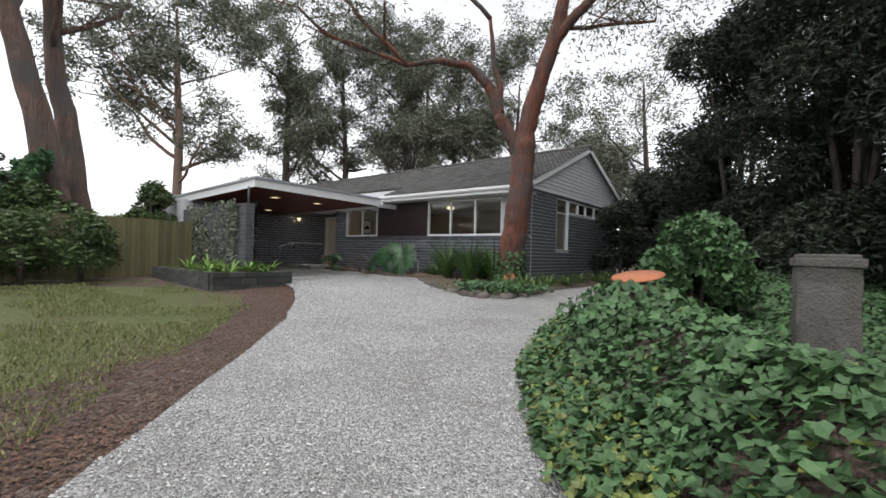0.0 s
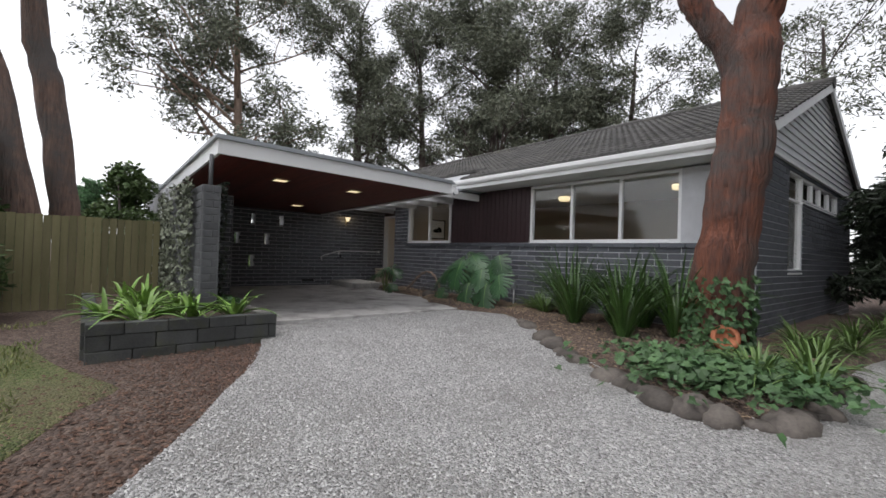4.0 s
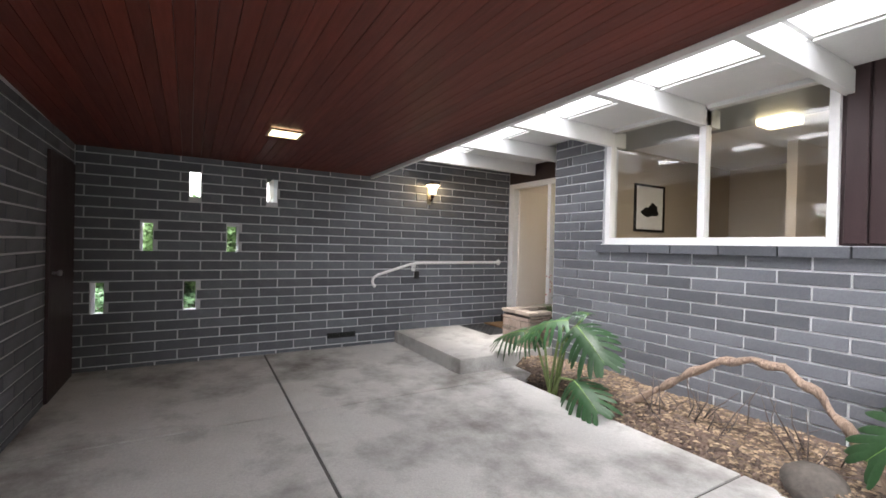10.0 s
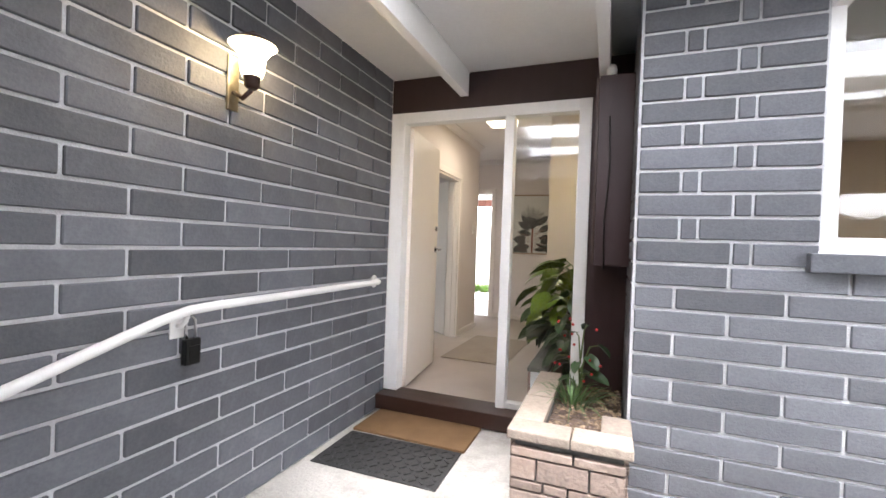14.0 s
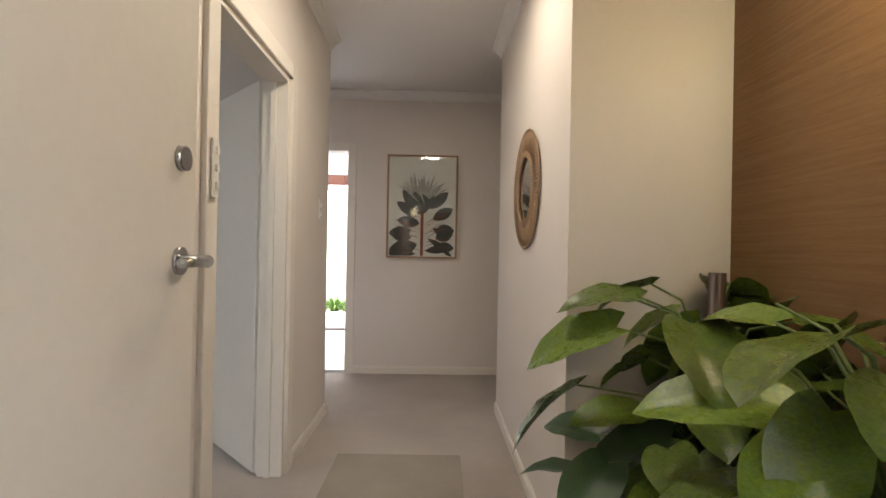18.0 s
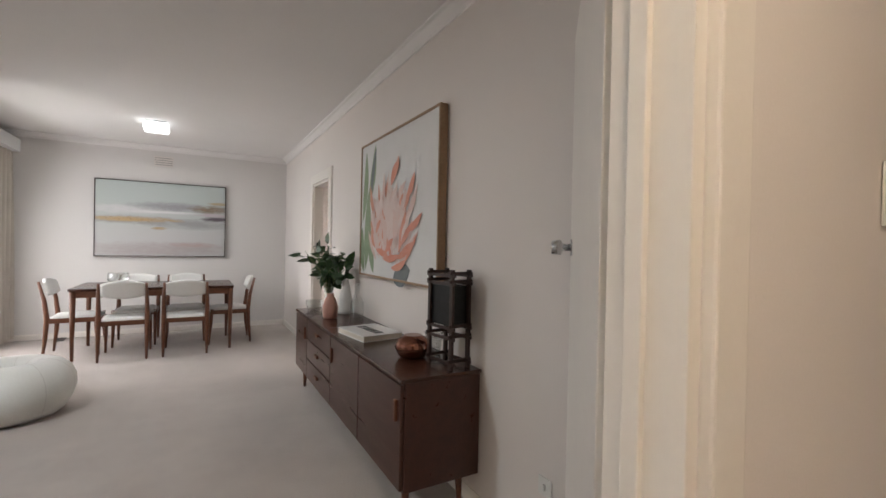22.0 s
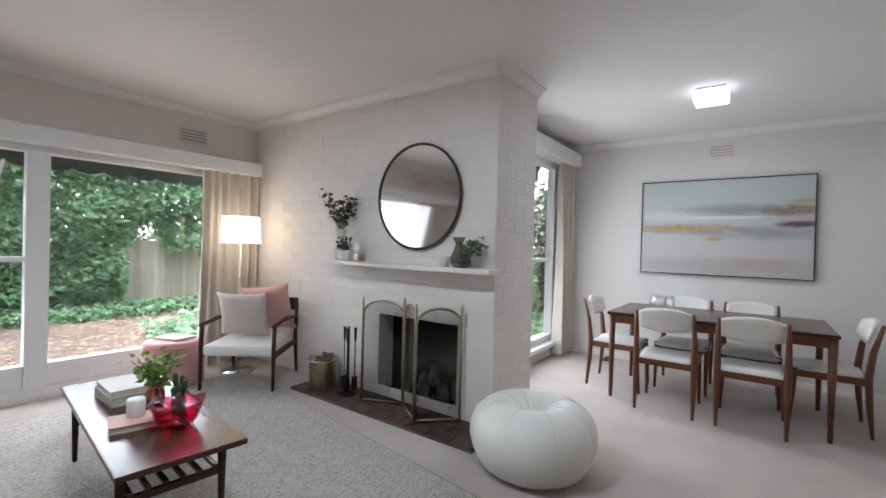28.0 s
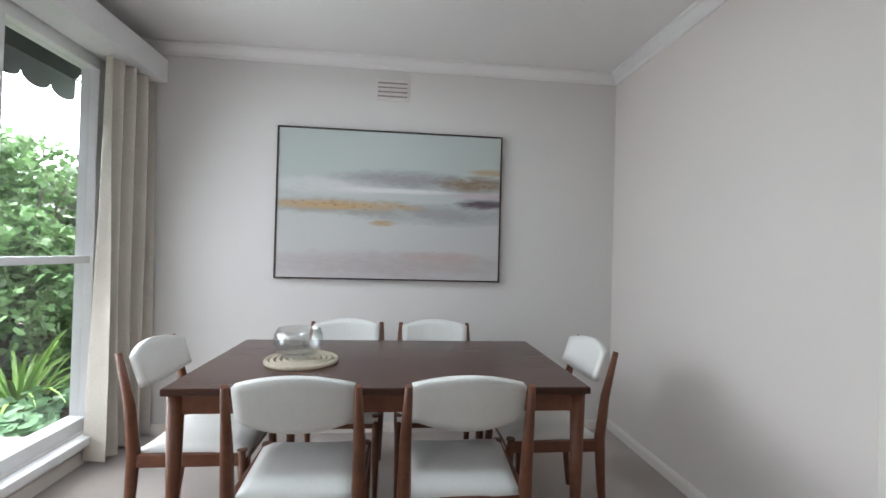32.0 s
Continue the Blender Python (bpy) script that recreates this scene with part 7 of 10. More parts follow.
def wall_grille(m, w=0.26):
    t = thing("air_vent", "white louvred wall air vent", "vent", m, "wall vents")
    bm = bmesh.new()
    cbox(bm, (0, 0.004, 0), (w, 0.008, 0.14), 0.002)
    part("plate", bm, M_PLASTER, t)
    for i in range(4):
        bm = bmesh.new()
        cbox(bm, (0, 0.012, -0.045 + i * 0.03), (w - 0.02, 0.01, 0.006), 0.001)
        part("louvre", bm, M_VENTMETAL, t)
wall_grille(pose(-3.58, -2.948, 2.27))
wall_grille(pose(-1.25, -2.948, 2.27))
wall_grille(pose(-6.928, 1.18, 2.322, 0, 0, -90), 0.22)


def square_light(m, material, label):
    t = thing("ceiling_light", label, "ceiling light", m, "ceiling lights")
    bm = bmesh.new()
    cbox(bm, (0, 0, -0.008), (0.25, 0.25, 0.016), 0.004)
    part("base", bm, M_STEEL, t)
    bm = bmesh.new()
    cbox(bm, (0, 0, -0.058), (0.29, 0.29, 0.085), 0.025)
    part("diffuser", bm, material, t, "glowing white diffuser").visible_shadow = False
square_light(pose(-2.33, -0.05, CZ) @ Matrix.Diagonal((0.8, 0.8, 1, 1)), M_COOLLIGHT, "lit square white living room ceiling light")
square_light(pose(-5.53, 1.19, CZ) @ Matrix.Diagonal((0.8, 0.8, 1, 1)), M_COOLLIGHT, "lit square white dining room ceiling light")
square_light(pose(3.6, 0.35, 2.43), M_DOORLIGHT, "lit square front room ceiling light")
square_light(pose(0.47, 1.55, CZ), M_HALLLIGHT, "lit square hall ceiling light")


def architrave(name, label, axis, face, out, a0, a1, top, w=0.075, t=0.018):
    bm = bmesh.new()
    for lo, hi in (((a0 - w, 0.0), (a0, top + w)), ((a1, 0.0), (a1 + w, top + w)), ((a0, top), (a1, top + w))):
        p, q = sorted((face - 0.002 * out, face + out * t))
        box(bm, (lo[0], p, lo[1]) if axis == "x" else (p, lo[0], lo[1]), (hi[0], q, hi[1]) if axis == "x" else (q, hi[0], hi[1]), 0.005)
    return solo(name, bm, M_DOOR, label, "architrave", kind="structure")
architrave("trim_living_door", "cream moulded architrave of the living room doorway", "y", -0.18, 1, 1.40, 2.13, 1.95)
architrave("trim_living_door_inner", "cream moulded architrave of the living room doorway", "y", -0.30, -1, 1.40, 2.13, 1.95)
architrave("trim_back_door", "pale architrave of the back doorway", "x", 3.89, -1, -1.05, -0.235, 1.99)
architrave("trim_kitchen_door", "pale architrave of the kitchen doorway", "x", 2.78, -1, -5.07, -4.36, 1.935, 0.105)
bm = bmesh.new()
for lo, hi in (((-0.30, 1.40, 0), (-0.18, 1.425, 1.95)), ((-0.30, 2.105, 0), (-0.18, 2.13, 1.95)), ((-0.30, 1.425, 1.925), (-0.18, 2.105, 1.95)), ((-0.262, 1.425, 0), (-0.235, 1.437, 1.92)), ((-0.262, 2.093, 0), (-0.235, 2.105, 1.92))):
    box(bm, lo, hi, 0.002)
solo("door_frame_living", bm, M_DOOR, "cream door lining of the living room doorway", "door frame", kind="structure")
bm = bmesh.new()
for lo, hi in (((-5.07, 2.78, 0), (-5.045, 2.88, 1.935)), ((-4.385, 2.78, 0), (-4.36, 2.88, 1.935)), ((-5.045, 2.78, 1.91), (-4.385, 2.88, 1.935))):
    box(bm, lo, hi, 0.002)
solo("door_frame_kitchen", bm, M_DOOR, "pale door lining with brass latch plate", "door frame", kind="structure")
bm = bmesh.new()
cbox(bm, (-5.042, 2.83, 1.20), (0.006, 0.035, 0.12), 0.001)
solo("latch_plate", bm, M_BLACK, "dark sliding door latch plate", "latch plate")
ld = thing("door_2", "cream flush living room door standing open", "door", kind="structure")
bm = bmesh.new()
box(bm, (0.0, -0.018, 0.012), (0.80, 0.018, 1.935), 0.003)
part("door_leaf", bm, M_DOOR, ld)
for sg in (1, -1):
    bm = bmesh.new()
    tube(bm, [(0.735, 0.018 * sg, 1.25), (0.735, 0.022 * sg, 1.25)], 0.026, 16)
    tube(bm, [(0.735, 0.02 * sg, 1.25), (0.735, 0.045 * sg, 1.25), (0.735, 0.052 * sg, 1.25), (0.735, 0.08 * sg, 1.25)], [0.010, 0.012, 0.024, 0.021], 14)
    part("knob", bm, M_STEEL, ld, "brushed steel round knob")
for z in (0.25, 1.75):
    bm = bmesh.new()
    tube(bm, [(-0.006, -0.02, z), (-0.006, -0.02, z + 0.09)], 0.007, 8)
    part("hinge", bm, M_DOOR, ld)
ld.matrix_basis = pose(-0.315, 2.135, 0, 0, 0, 137)


def switch_plate(m, n, label, w=0.075, h=0.19):
    t = thing("light_switch", label, "switch", m)
    bm = bmesh.new()
    cbox(bm, (0, -0.004, 0), (w, 0.008, h), 0.003)
    part("plate", bm, M_VINYL, t)
    for i in range(n):
        bm = bmesh.new()
        z = (i - (n - 1) / 2) * 0.055
        cbox(bm, (0, -0.011, z), (0.014, 0.012, 0.024), 0.003)
        part("rocker", bm, M_VINYL, t)
switch_plate(pose(-0.160, 1.363, 1.365, 0, 0, 90), 3, "cream triple light switch plate in the hall", 0.04, 0.185)
switch_plate(pose(-0.178, 2.72, 1.36, 0, 0, 90), 2, "cream light switch plate in the hall", 0.05, 0.12)
switch_plate(pose(-1.12, 2.778, 0.33), 1, "white power outlet on the living room wall", 0.07, 0.07)

# hall: framed print, wicker mirror, runner, spotlight
def blade(bm, x, z, ln, w, ang, y, n=8, curve=0.15):
    """A flat painted leaf or petal in the plane of a picture."""
    pts = []
    for sg in (1, -1):
        rng = range(n + 1) if sg > 0 else range(n - 1, 0, -1)
        for i in rng:
            f = i / n
            pts.append((f * ln, sg * w / 2 * math.sin(math.pi * f) ** 0.8 + curve * ln * math.sin(math.pi * f) * 0.5))
    ca, sa = math.cos(ang), math.sin(ang)
    bm.faces.new([bm.verts.new((x + ca * u - sa * v, y, z + sa * u + ca * v)) for u, v in pts])
M_OAK = pm("pale_oak_frame", (0.34, 0.215, 0.125), (0.25, 0.155, 0.09), 0.5, scale=5, fine=60, bump=0.1)
M_PAPER = pm("print_paper", (0.74, 0.72, 0.69), (0.71, 0.69, 0.66), 0.5, bump=0.02)
M_INK = pm("dark_leaf_ink", (0.035, 0.037, 0.036), (0.08, 0.082, 0.08), 0.6, scale=9, fine=60, bump=0)
M_INKGREY = pm("grey_flower_ink", (0.46, 0.44, 0.42), (0.28, 0.265, 0.25), 0.6, scale=12, fine=60, bump=0)
M_INKRED = pm("red_stem_ink", (0.30, 0.085, 0.05), (0.18, 0.05, 0.03), 0.6, scale=12, fine=60, bump=0)
pic = thing("framed_botanical_print", "oak framed botanical print of a white waratah-like flower", "picture", pose(0.437, 3.885, 1.505) @ Matrix.Diagonal((0.945, 1, 0.945, 1)))
bm = bmesh.new()
for lo, hi in (((-0.335, -0.49), (-0.318, 0.49)), ((0.318, -0.49), (0.335, 0.49)), ((-0.318, -0.49), (0.318, -0.473)), ((-0.318, 0.473), (0.318, 0.49))):
    box(bm, (lo[0], -0.03, lo[1]), (hi[0], -0.002, hi[1]), 0.002)
part("frame", bm, M_OAK, pic)
bm = bmesh.new()
box(bm, (-0.318, -0.012, -0.473), (0.318, -0.004, 0.473))
part("paper", bm, M_PAPER, pic)
rs = random.Random(31)
bm = bmesh.new()
for i in range(110):
    a = math.pi / 2 + rs.uniform(-1.0, 1.0)
    blade(bm, rs.uniform(-0.03, 0.03), 0.02, rs.uniform(0.14, 0.32), 0.016, a, -0.0125 - i * 0.00001, 6, rs.uniform(-0.2, 0.2))
part("flower_drawing", bm, M_INKGREY, pic)
bm = bmesh.new()
for x, z, ln, w, a in ((-0.05, -0.10, 0.24, 0.10, 2.5), (-0.10, -0.22, 0.22, 0.12, 3.3), (-0.04, -0.36, 0.28, 0.15, 3.35), (-0.06, -0.45, 0.25, 0.1, 3.0), (-0.06, -0.02, 0.22, 0.09, 2.2), (0.07, -0.02, 0.24, 0.10, 0.75), (0.10, -0.12, 0.22, 0.11, 0.5),
                       (0.12, -0.24, 0.19, 0.12, 0.1), (0.14, -0.36, 0.17, 0.10, -0.2), (0.05, -0.30, 0.3, 0.06, -0.65), (0.1, -0.2, 0.2, 0.07, -0.5), (-0.09, -0.05, 0.17, 0.08, 0.3), (-0.12, -0.47, 0.20, 0.13, 3.0), (-0.02, -0.16, 0.22, 0.11, 3.0), (0.03, -0.42, 0.27, 0.08, 0.15), (0.13, -0.30, 0.18, 0.13, 0.35), (-0.10, -0.30, 0.21, 0.12, 2.9), (0.0, 0.0, 0.12, 0.10, 1.5), (-0.03, -0.01, 0.16, 0.09, 1.9), (0.04, -0.02, 0.15, 0.09, 1.1)):
    blade(bm, x, z, ln, w, a, -0.0135 - 0.0001 * rs.random(), 8, rs.uniform(-0.12, 0.12))
for v in bm.verts:
    v.co.x, v.co.z = max(-0.312, min(0.312, v.co.x)), max(-0.468, v.co.z)
part("leaf_drawing", bm, M_INK, pic)
bm = bmesh.new()
box(bm, (-0.014, -0.0155, -0.47), (0.014, -0.0142, -0.06))
for i in range(18):
    blade(bm, 0, -0.44 + i * 0.016, 0.29, 0.005, (0.1 + 0.5 * rs.random()) if i % 2 else math.pi - 0.1 - 0.5 * rs.random(), -0.0148, 6, 0.1)
for v in bm.verts:
    v.co.x, v.co.z = max(-0.312, min(0.312, v.co.x)), max(-0.468, v.co.z)
part("stem_drawing", bm, M_INKRED, pic)
bm = bmesh.new()
box(bm, (-0.317, -0.022, -0.472), (0.317, -0.019, 0.472))
part("glass", bm, M_GLASS, pic).visible_shadow = False

M_WICKER = pm("woven_rattan", (0.36, 0.235, 0.14), (0.21, 0.13, 0.075), 0.7, scale=14, fine=90, bump=0.5)
wm = thing("wicker_mirror", "round mirror in a wide woven rattan frame", "mirror", pose(0.998, 2.11, 1.425, 0, -90, 0) @ Matrix.Diagonal((0.90, 0.88, 0.5, 1)))
bm = bmesh.new()
lathe(bm, [(0.001, 0.008), (0.185, 0.008)], 40, cap=False)
bm.faces.new([v for v in bm.verts if abs(v.co.length - math.hypot(0.001, 0.008)) < 1e-5][::1])
part("mirror_glass", bm, M_MIRROR, wm, "silvered mirror glass")
for r, th in ((0.185, 0.012), (0.198, 0.009), (0.285, 0.005), (0.318, 0.008)):
    bm = bmesh.new()
    n = 48
    tube(bm, [(r * math.cos(2 * math.pi * k / n), r * math.sin(2 * math.pi * k / n), 0.014 + (0.012 if r < 0.21 else 0.004)) for k in range(n + 1)], th, 8, False)
    part("ring", bm, M_WICKER, wm)
bm = bmesh.new()
for k in range(170):
    a = 2 * math.pi * k / 170
    b = a + 0.035 * (1 if k % 2 else -1)
    tube(bm, [(0.195 * math.cos(a), 0.195 * math.sin(a), 0.022), (0.26 * math.cos((a + b) / 2), 0.26 * math.sin((a + b) / 2), 0.024), (0.322 * math.cos(b), 0.322 * math.sin(b), 0.014)], 0.0052, 5)
part("weave", bm, M_WICKER, wm, "radial rattan weave")
runner = thing("hall_mat", "taupe rectangular hall floor mat", "mat", pose(0.365, 1.73, 0.0, 0, 0, -1))
bm = bmesh.new()
box(bm, (-0.33, -0.6, 0.0), (0.33, 0.6, 0.011), 0.004)
part("mat_body", bm, M_SLATE_MAT, runner)
sp = thing("wall_spotlight", "chrome cone spotlight on the grasscloth wall", "spotlight")
bm = bmesh.new()
lathe(bm, [(0.045, 0), (0.045, 0.012), (0.03, 0.016)], 18)
bmesh.ops.transform(bm, matrix=pose(1.563, 0.72, 2.06, 0, -90, 0), verts=bm.verts[:])
tube(bm, [(1.59, 0.72, 2.06), (1.50, 0.72, 2.07)], 0.009, 8)
part("bracket", bm, M_STEEL, sp)
bm = bmesh.new()
lathe(bm, [(0.062, -0.10), (0.058, -0.06), (0.032, 0.02), (0.016, 0.07), (0.010, 0.10)], 20, (1.45, 0.72, 2.03), cap=False)
part("cone", bm, M_STEEL, sp)
bm = bmesh.new()
bmesh.ops.create_uvsphere(bm, u_segments=14, v_segments=8, radius=0.035, matrix=Matrix.Translation((1.45, 0.72, 1.955)))
part("bulb", bm, M_HALLLIGHT, sp, smooth=True).visible_shadow = False

# indoor planter with a large pothos on a moss pole
ip = thing("indoor_planter", "low brick planter with slate capping inside the hall", "planter")
bm = bmesh.new()
box(bm, (1.10, 0.10, 0.0), (1.20, 1.44, 0.27))
part("core", bm, M_MORTAR, ip)
bm = bmesh.new()
box(bm, (1.205, 0.10, 0.0), (1.595, 1.44, 0.22))
part("soil", bm, M_SOIL, ip)
rs = random.Random(8)
M_BRICKRED = pm("mixed_red_brick", (0.30, 0.13, 0.085), (0.17, 0.10, 0.085), 0.85, scale=5, fine=60, bump=0.5, rand=0.4)
for row in range(3):
    y = 0.1 - row % 2 * 0.11
    while y < 1.44:
        y0, y1 = max(0.1, y), min(1.44, y + 0.22)
        if y1 - y0 > 0.03:
            ob = new("brick", brick_mesh("planterbrick", (0.03, y1 - y0 - 0.01, 0.078), M_BRICKRED))
            ob.location = (1.095, (y0 + y1) / 2, 0.047 + row * 0.088)
            ob.parent = ip
        y += 0.22
for i in range(4):
    bm = bmesh.new()
    box(bm, (1.075, 0.10 + i * 0.336, 0.272), (1.225, 0.43 + i * 0.336, 0.302), 0.006)
    part("cap_stone", bm, M_LETTERBOX, ip)
M_POTHOS = pm("pothos_leaf", (0.165, 0.225, 0.030), (0.048, 0.100, 0.018), 0.28, scale=9, fine=26, bump=0.15, rand=0.45)
def heart_leaf():
    bm = bmesh.new()
    n = 9
    rows = []
    for i in range(n + 1):
        f = i / n
        w = 0.36 * math.sin(math.pi * min(1, 0.10 + 0.9 * f)) ** 0.65 * (1 - 0.15 * f)
        if i == n:
            w = 0.004
        row = []
        for k in range(7):
            s = (k - 3) / 3
            back = -0.13 * abs(s) * (1 - f) if i < 3 else 0
            row.append(bm.verts.new((s * w, f + back, 0.10 * abs(s) * w / 0.36 - 0.28 * f * f + 0.012 * math.sin(f * 18) * abs(s))))
        rows.append(row)
    for a, b in zip(rows, rows[1:]):
        for k in range(6):
            bm.faces.new((a[k], a[k + 1], b[k + 1], b[k])).smooth = True
    return mesh_of(bm, "leaf", M_POTHOS)
HEART = heart_leaf()
def leafy(name, label, base, leaves, seed, height, spread_, size, arc, mesh=None, pole=None, room=(9, 9), low=None):
    t = thing(name, label, "plant", pose(*base))
    rs = random.Random(seed)
    for i in range(leaves):
        a = rs.uniform(*arc)
        r = spread_ * rs.uniform(0.35, 1.0)
        for lim, c in ((room[0], math.cos(a)), (room[1], math.sin(a))):
            if c > 0.05:
                r = min(r, max(0.03, lim / c - size * 0.9))
        h = height * (0.15 + 0.85 * (i + rs.random()) / leaves)
        tip = Vector((math.cos(a) * r, math.sin(a) * r, h))
        bm = bmesh.new()
        tube(bm, [(0, 0, max(0, h * 0.86 - 0.12)), tuple(tip * 0.5 + Vector((0, 0, h * 0.45))), tuple(tip)], [0.0055, 0.0045, 0.0035], 6)
        part("stalk", bm, M_STEM, t)
        # low: darker leaf for the lower half, its shade put into the colour
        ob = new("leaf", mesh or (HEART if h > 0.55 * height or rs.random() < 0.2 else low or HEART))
        ob.parent = t
        ob.matrix_basis = Matrix.Translation(tip) @ Euler((radians(rs.uniform(-42, 8)), radians(rs.uniform(-25, 25)), a - math.pi / 2 + rs.uniform(-0.5, 0.5))).to_matrix().to_4x4() @ Matrix.Scale(size * rs.uniform(0.7, 1.2), 4)
    if pole:
        bm = bmesh.new()
        tube(bm, [(0, 0, -0.1), (0.01, 0, pole)], [0.021, 0.022], 12)
        part("moss_pole", bm, M_DARK, t, "dark brown moss pole")
    return t
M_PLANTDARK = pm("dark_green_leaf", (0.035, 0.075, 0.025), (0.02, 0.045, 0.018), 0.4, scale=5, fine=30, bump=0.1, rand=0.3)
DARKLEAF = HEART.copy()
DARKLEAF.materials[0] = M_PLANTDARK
# pothos: lime for the lit top leaves, dark green for the shaded lower ones
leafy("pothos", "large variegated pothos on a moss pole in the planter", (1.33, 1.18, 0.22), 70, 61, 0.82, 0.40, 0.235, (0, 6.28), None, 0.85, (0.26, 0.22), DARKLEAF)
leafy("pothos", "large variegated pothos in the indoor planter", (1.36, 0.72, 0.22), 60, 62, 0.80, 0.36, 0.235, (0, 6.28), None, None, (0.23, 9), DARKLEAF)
leafy("porch_shrub", "sparse leafy stems with red berries in the stone planter", (1.45, -0.28, PT - 0.07), 8, 63, 0.42, 0.14, 0.10, (0, 6.28), DARKLEAF)
leafy("dark_houseplant", "dark green broad-leaved houseplant in the indoor planter", (1.40, 0.28, 0.22), 36, 69, 0.60, 0.22, 0.145, (0, 6.28), DARKLEAF)
strap_clump("mondo_grass", "dark strappy grass clump in the stone planter", (1.42, -0.42, PT - 0.07), 60, 0.24, 0.010, M_STRAP, 64, 1.1)
bm = bmesh.new()
rs = random.Random(65)
for i in range(16):
    bmesh.ops.create_icosphere(bm, subdivisions=1, radius=0.009, matrix=Matrix.Translation((1.45 + rs.uniform(-0.15, 0.12), -0.45 + rs.uniform(-0.05, 0.1), PT + rs.uniform(0.05, 0.45))))
solo("berries", bm, pm("red_berry", (0.5, 0.03, 0.03), (0.35, 0.02, 0.02), 0.35, bump=0), "small red berries on the porch shrub", "berries", kind="stuff")

# ---- living room ----
hearth = thing("hearth", "dark clinker tile hearth before the fireplace", "hearth", kind="structure")
bm = bmesh.new()
box(bm, (-4.215, -1.72, 0.0), (-3.865, 0.125, 0.014))
part("bed", bm, M_JOINT, hearth)
for i in range(3):
    y = -1.715 + (i % 2) * -0.09
    while y < 0.12:
        y0, y1 = max(-1.715, y), min(0.122, y + 0.185)
        if y1 - y0 > 0.03:
            ob = new("tile", brick_mesh("hearthtile", (0.11, y1 - y0 - 0.008, 0.02), M_HEARTH, 0.003))
            ob.location = (-4.157 + i * 0.1175, (y0 + y1) / 2, 0.016)
            ob.parent = hearth
        y += 0.185
mantel = thing("mantel_shelf", "white painted timber mantel shelf on brick", "shelf")
bm = bmesh.new()
box(bm, (-4.216, -1.485, 1.085), (-4.05, 0.11, 1.12), 0.006)
part("board", bm, M_CHIMNEY, mantel)
rm = thing("round_mirror", "large round mirror with thin bronze rim over the mantel", "mirror", pose(-4.212, -0.63, 1.645, 0, 90, 0))
bm = bmesh.new()
bmesh.ops.create_circle(bm, cap_ends=True, segments=64, radius=0.40, matrix=Matrix.Translation((0, 0, 0.012)))
part("mirror_glass", bm, M_MIRROR, rm)
bm = bmesh.new()
tube(bm, [(0.405 * math.cos(2 * math.pi * k / 64), 0.405 * math.sin(2 * math.pi * k / 64), 0.014) for k in range(65)], 0.011, 8, False)
part("rim", bm, M_DARK, rm)
# fireplace screen: four arched brass-framed mesh panels
M_MESH = glass_mat("fine_wire_mesh", (0.62, 0.62, 0.60))
screen = thing("fireplace_screen", "folding arched brass fireplace screen", "fire screen")
for k, (a, b) in enumerate((((-4.00, -0.985), (-4.135, -0.680)), ((-4.13, -0.665), (-3.945, -0.405)), ((-3.935, -0.39), (-4.165, -0.165)))):
    w = math.dist(a, b)
    arch = [(0, 0.03), (0, 0.72)] + [(w / 2 - w / 2 * math.cos(math.pi * q / 10), 0.72 + 0.11 * math.sin(math.pi * q / 10)) for q in range(1, 10)] + [(w, 0.72), (w, 0.03)]
    at = lambda u, z: (a[0] + (b[0] - a[0]) * u / w, a[1] + (b[1] - a[1]) * u / w, z + 0.0)
    bm = bmesh.new()
    tube(bm, [at(u, z) for u, z in arch], 0.009, 8)
    tube(bm, [at(0, 0.05), at(w, 0.05)], 0.007, 8)
    for u in (0, w):
        tube(bm, [at(u, 0.03), at(u, 0.83), at(u, 0.86)], [0.010, 0.010, 0.003], 8)
    pnl = part("panel_frame", bm, M_BRASS, screen)
    bm = bmesh.new()
    bm.faces.new([bm.verts.new(at(u, z)) for u, z in arch])
    part("mesh", bm, M_MESH, screen)
bkt = thing("log_bucket", "brass log bucket filled with kindling on the hearth", "bucket", pose(-4.04, -1.50, 0.026))
bm = bmesh.new()
lathe(bm, [(0.115, 0), (0.12, 0.01), (0.125, 0.22), (0.135, 0.24), (0.13, 0.245), (0.12, 0.23)], 24)
part("body", bm, M_BRASS, bkt)
for k in range(5):
    bm = bmesh.new()
    a = k * 1.3
    tube(bm, [(0.05 * math.cos(a), 0.05 * math.sin(a), 0.1), (0.07 * math.cos(a + 1), 0.07 * math.sin(a + 1), 0.31 - 0.02 * k)], 0.022, 7)
    part("log", bm, M_BARK, bkt)
tl = thing("fire_tools", "black metal fireplace tool set on a stand", "fire tools", pose(-4.05, -1.20, 0.026))
bm = bmesh.new()
lathe(bm, [(0.08, 0), (0.08, 0.012), (0.012, 0.02)], 18)
tube(bm, [(0, 0, 0.015), (0, 0, 0.56)], 0.008, 8)
part("stand", bm, M_BLACK, tl)
for k, (x, y) in enumerate(((0.04, 0.03), (-0.03, 0.045), (0.0, -0.05))):
    bm = bmesh.new()
    tube(bm, [(x, y, 0.06), (x, y, 0.44)], 0.005, 6)
    tube(bm, [(x, y, 0.44), (x, y, 0.55)], [0.009, 0.012], 8)
    cbox(bm, (x, y, 0.09), (0.05, 0.02, 0.11), 0.006)
    part("tool", bm, M_BLACK, tl)
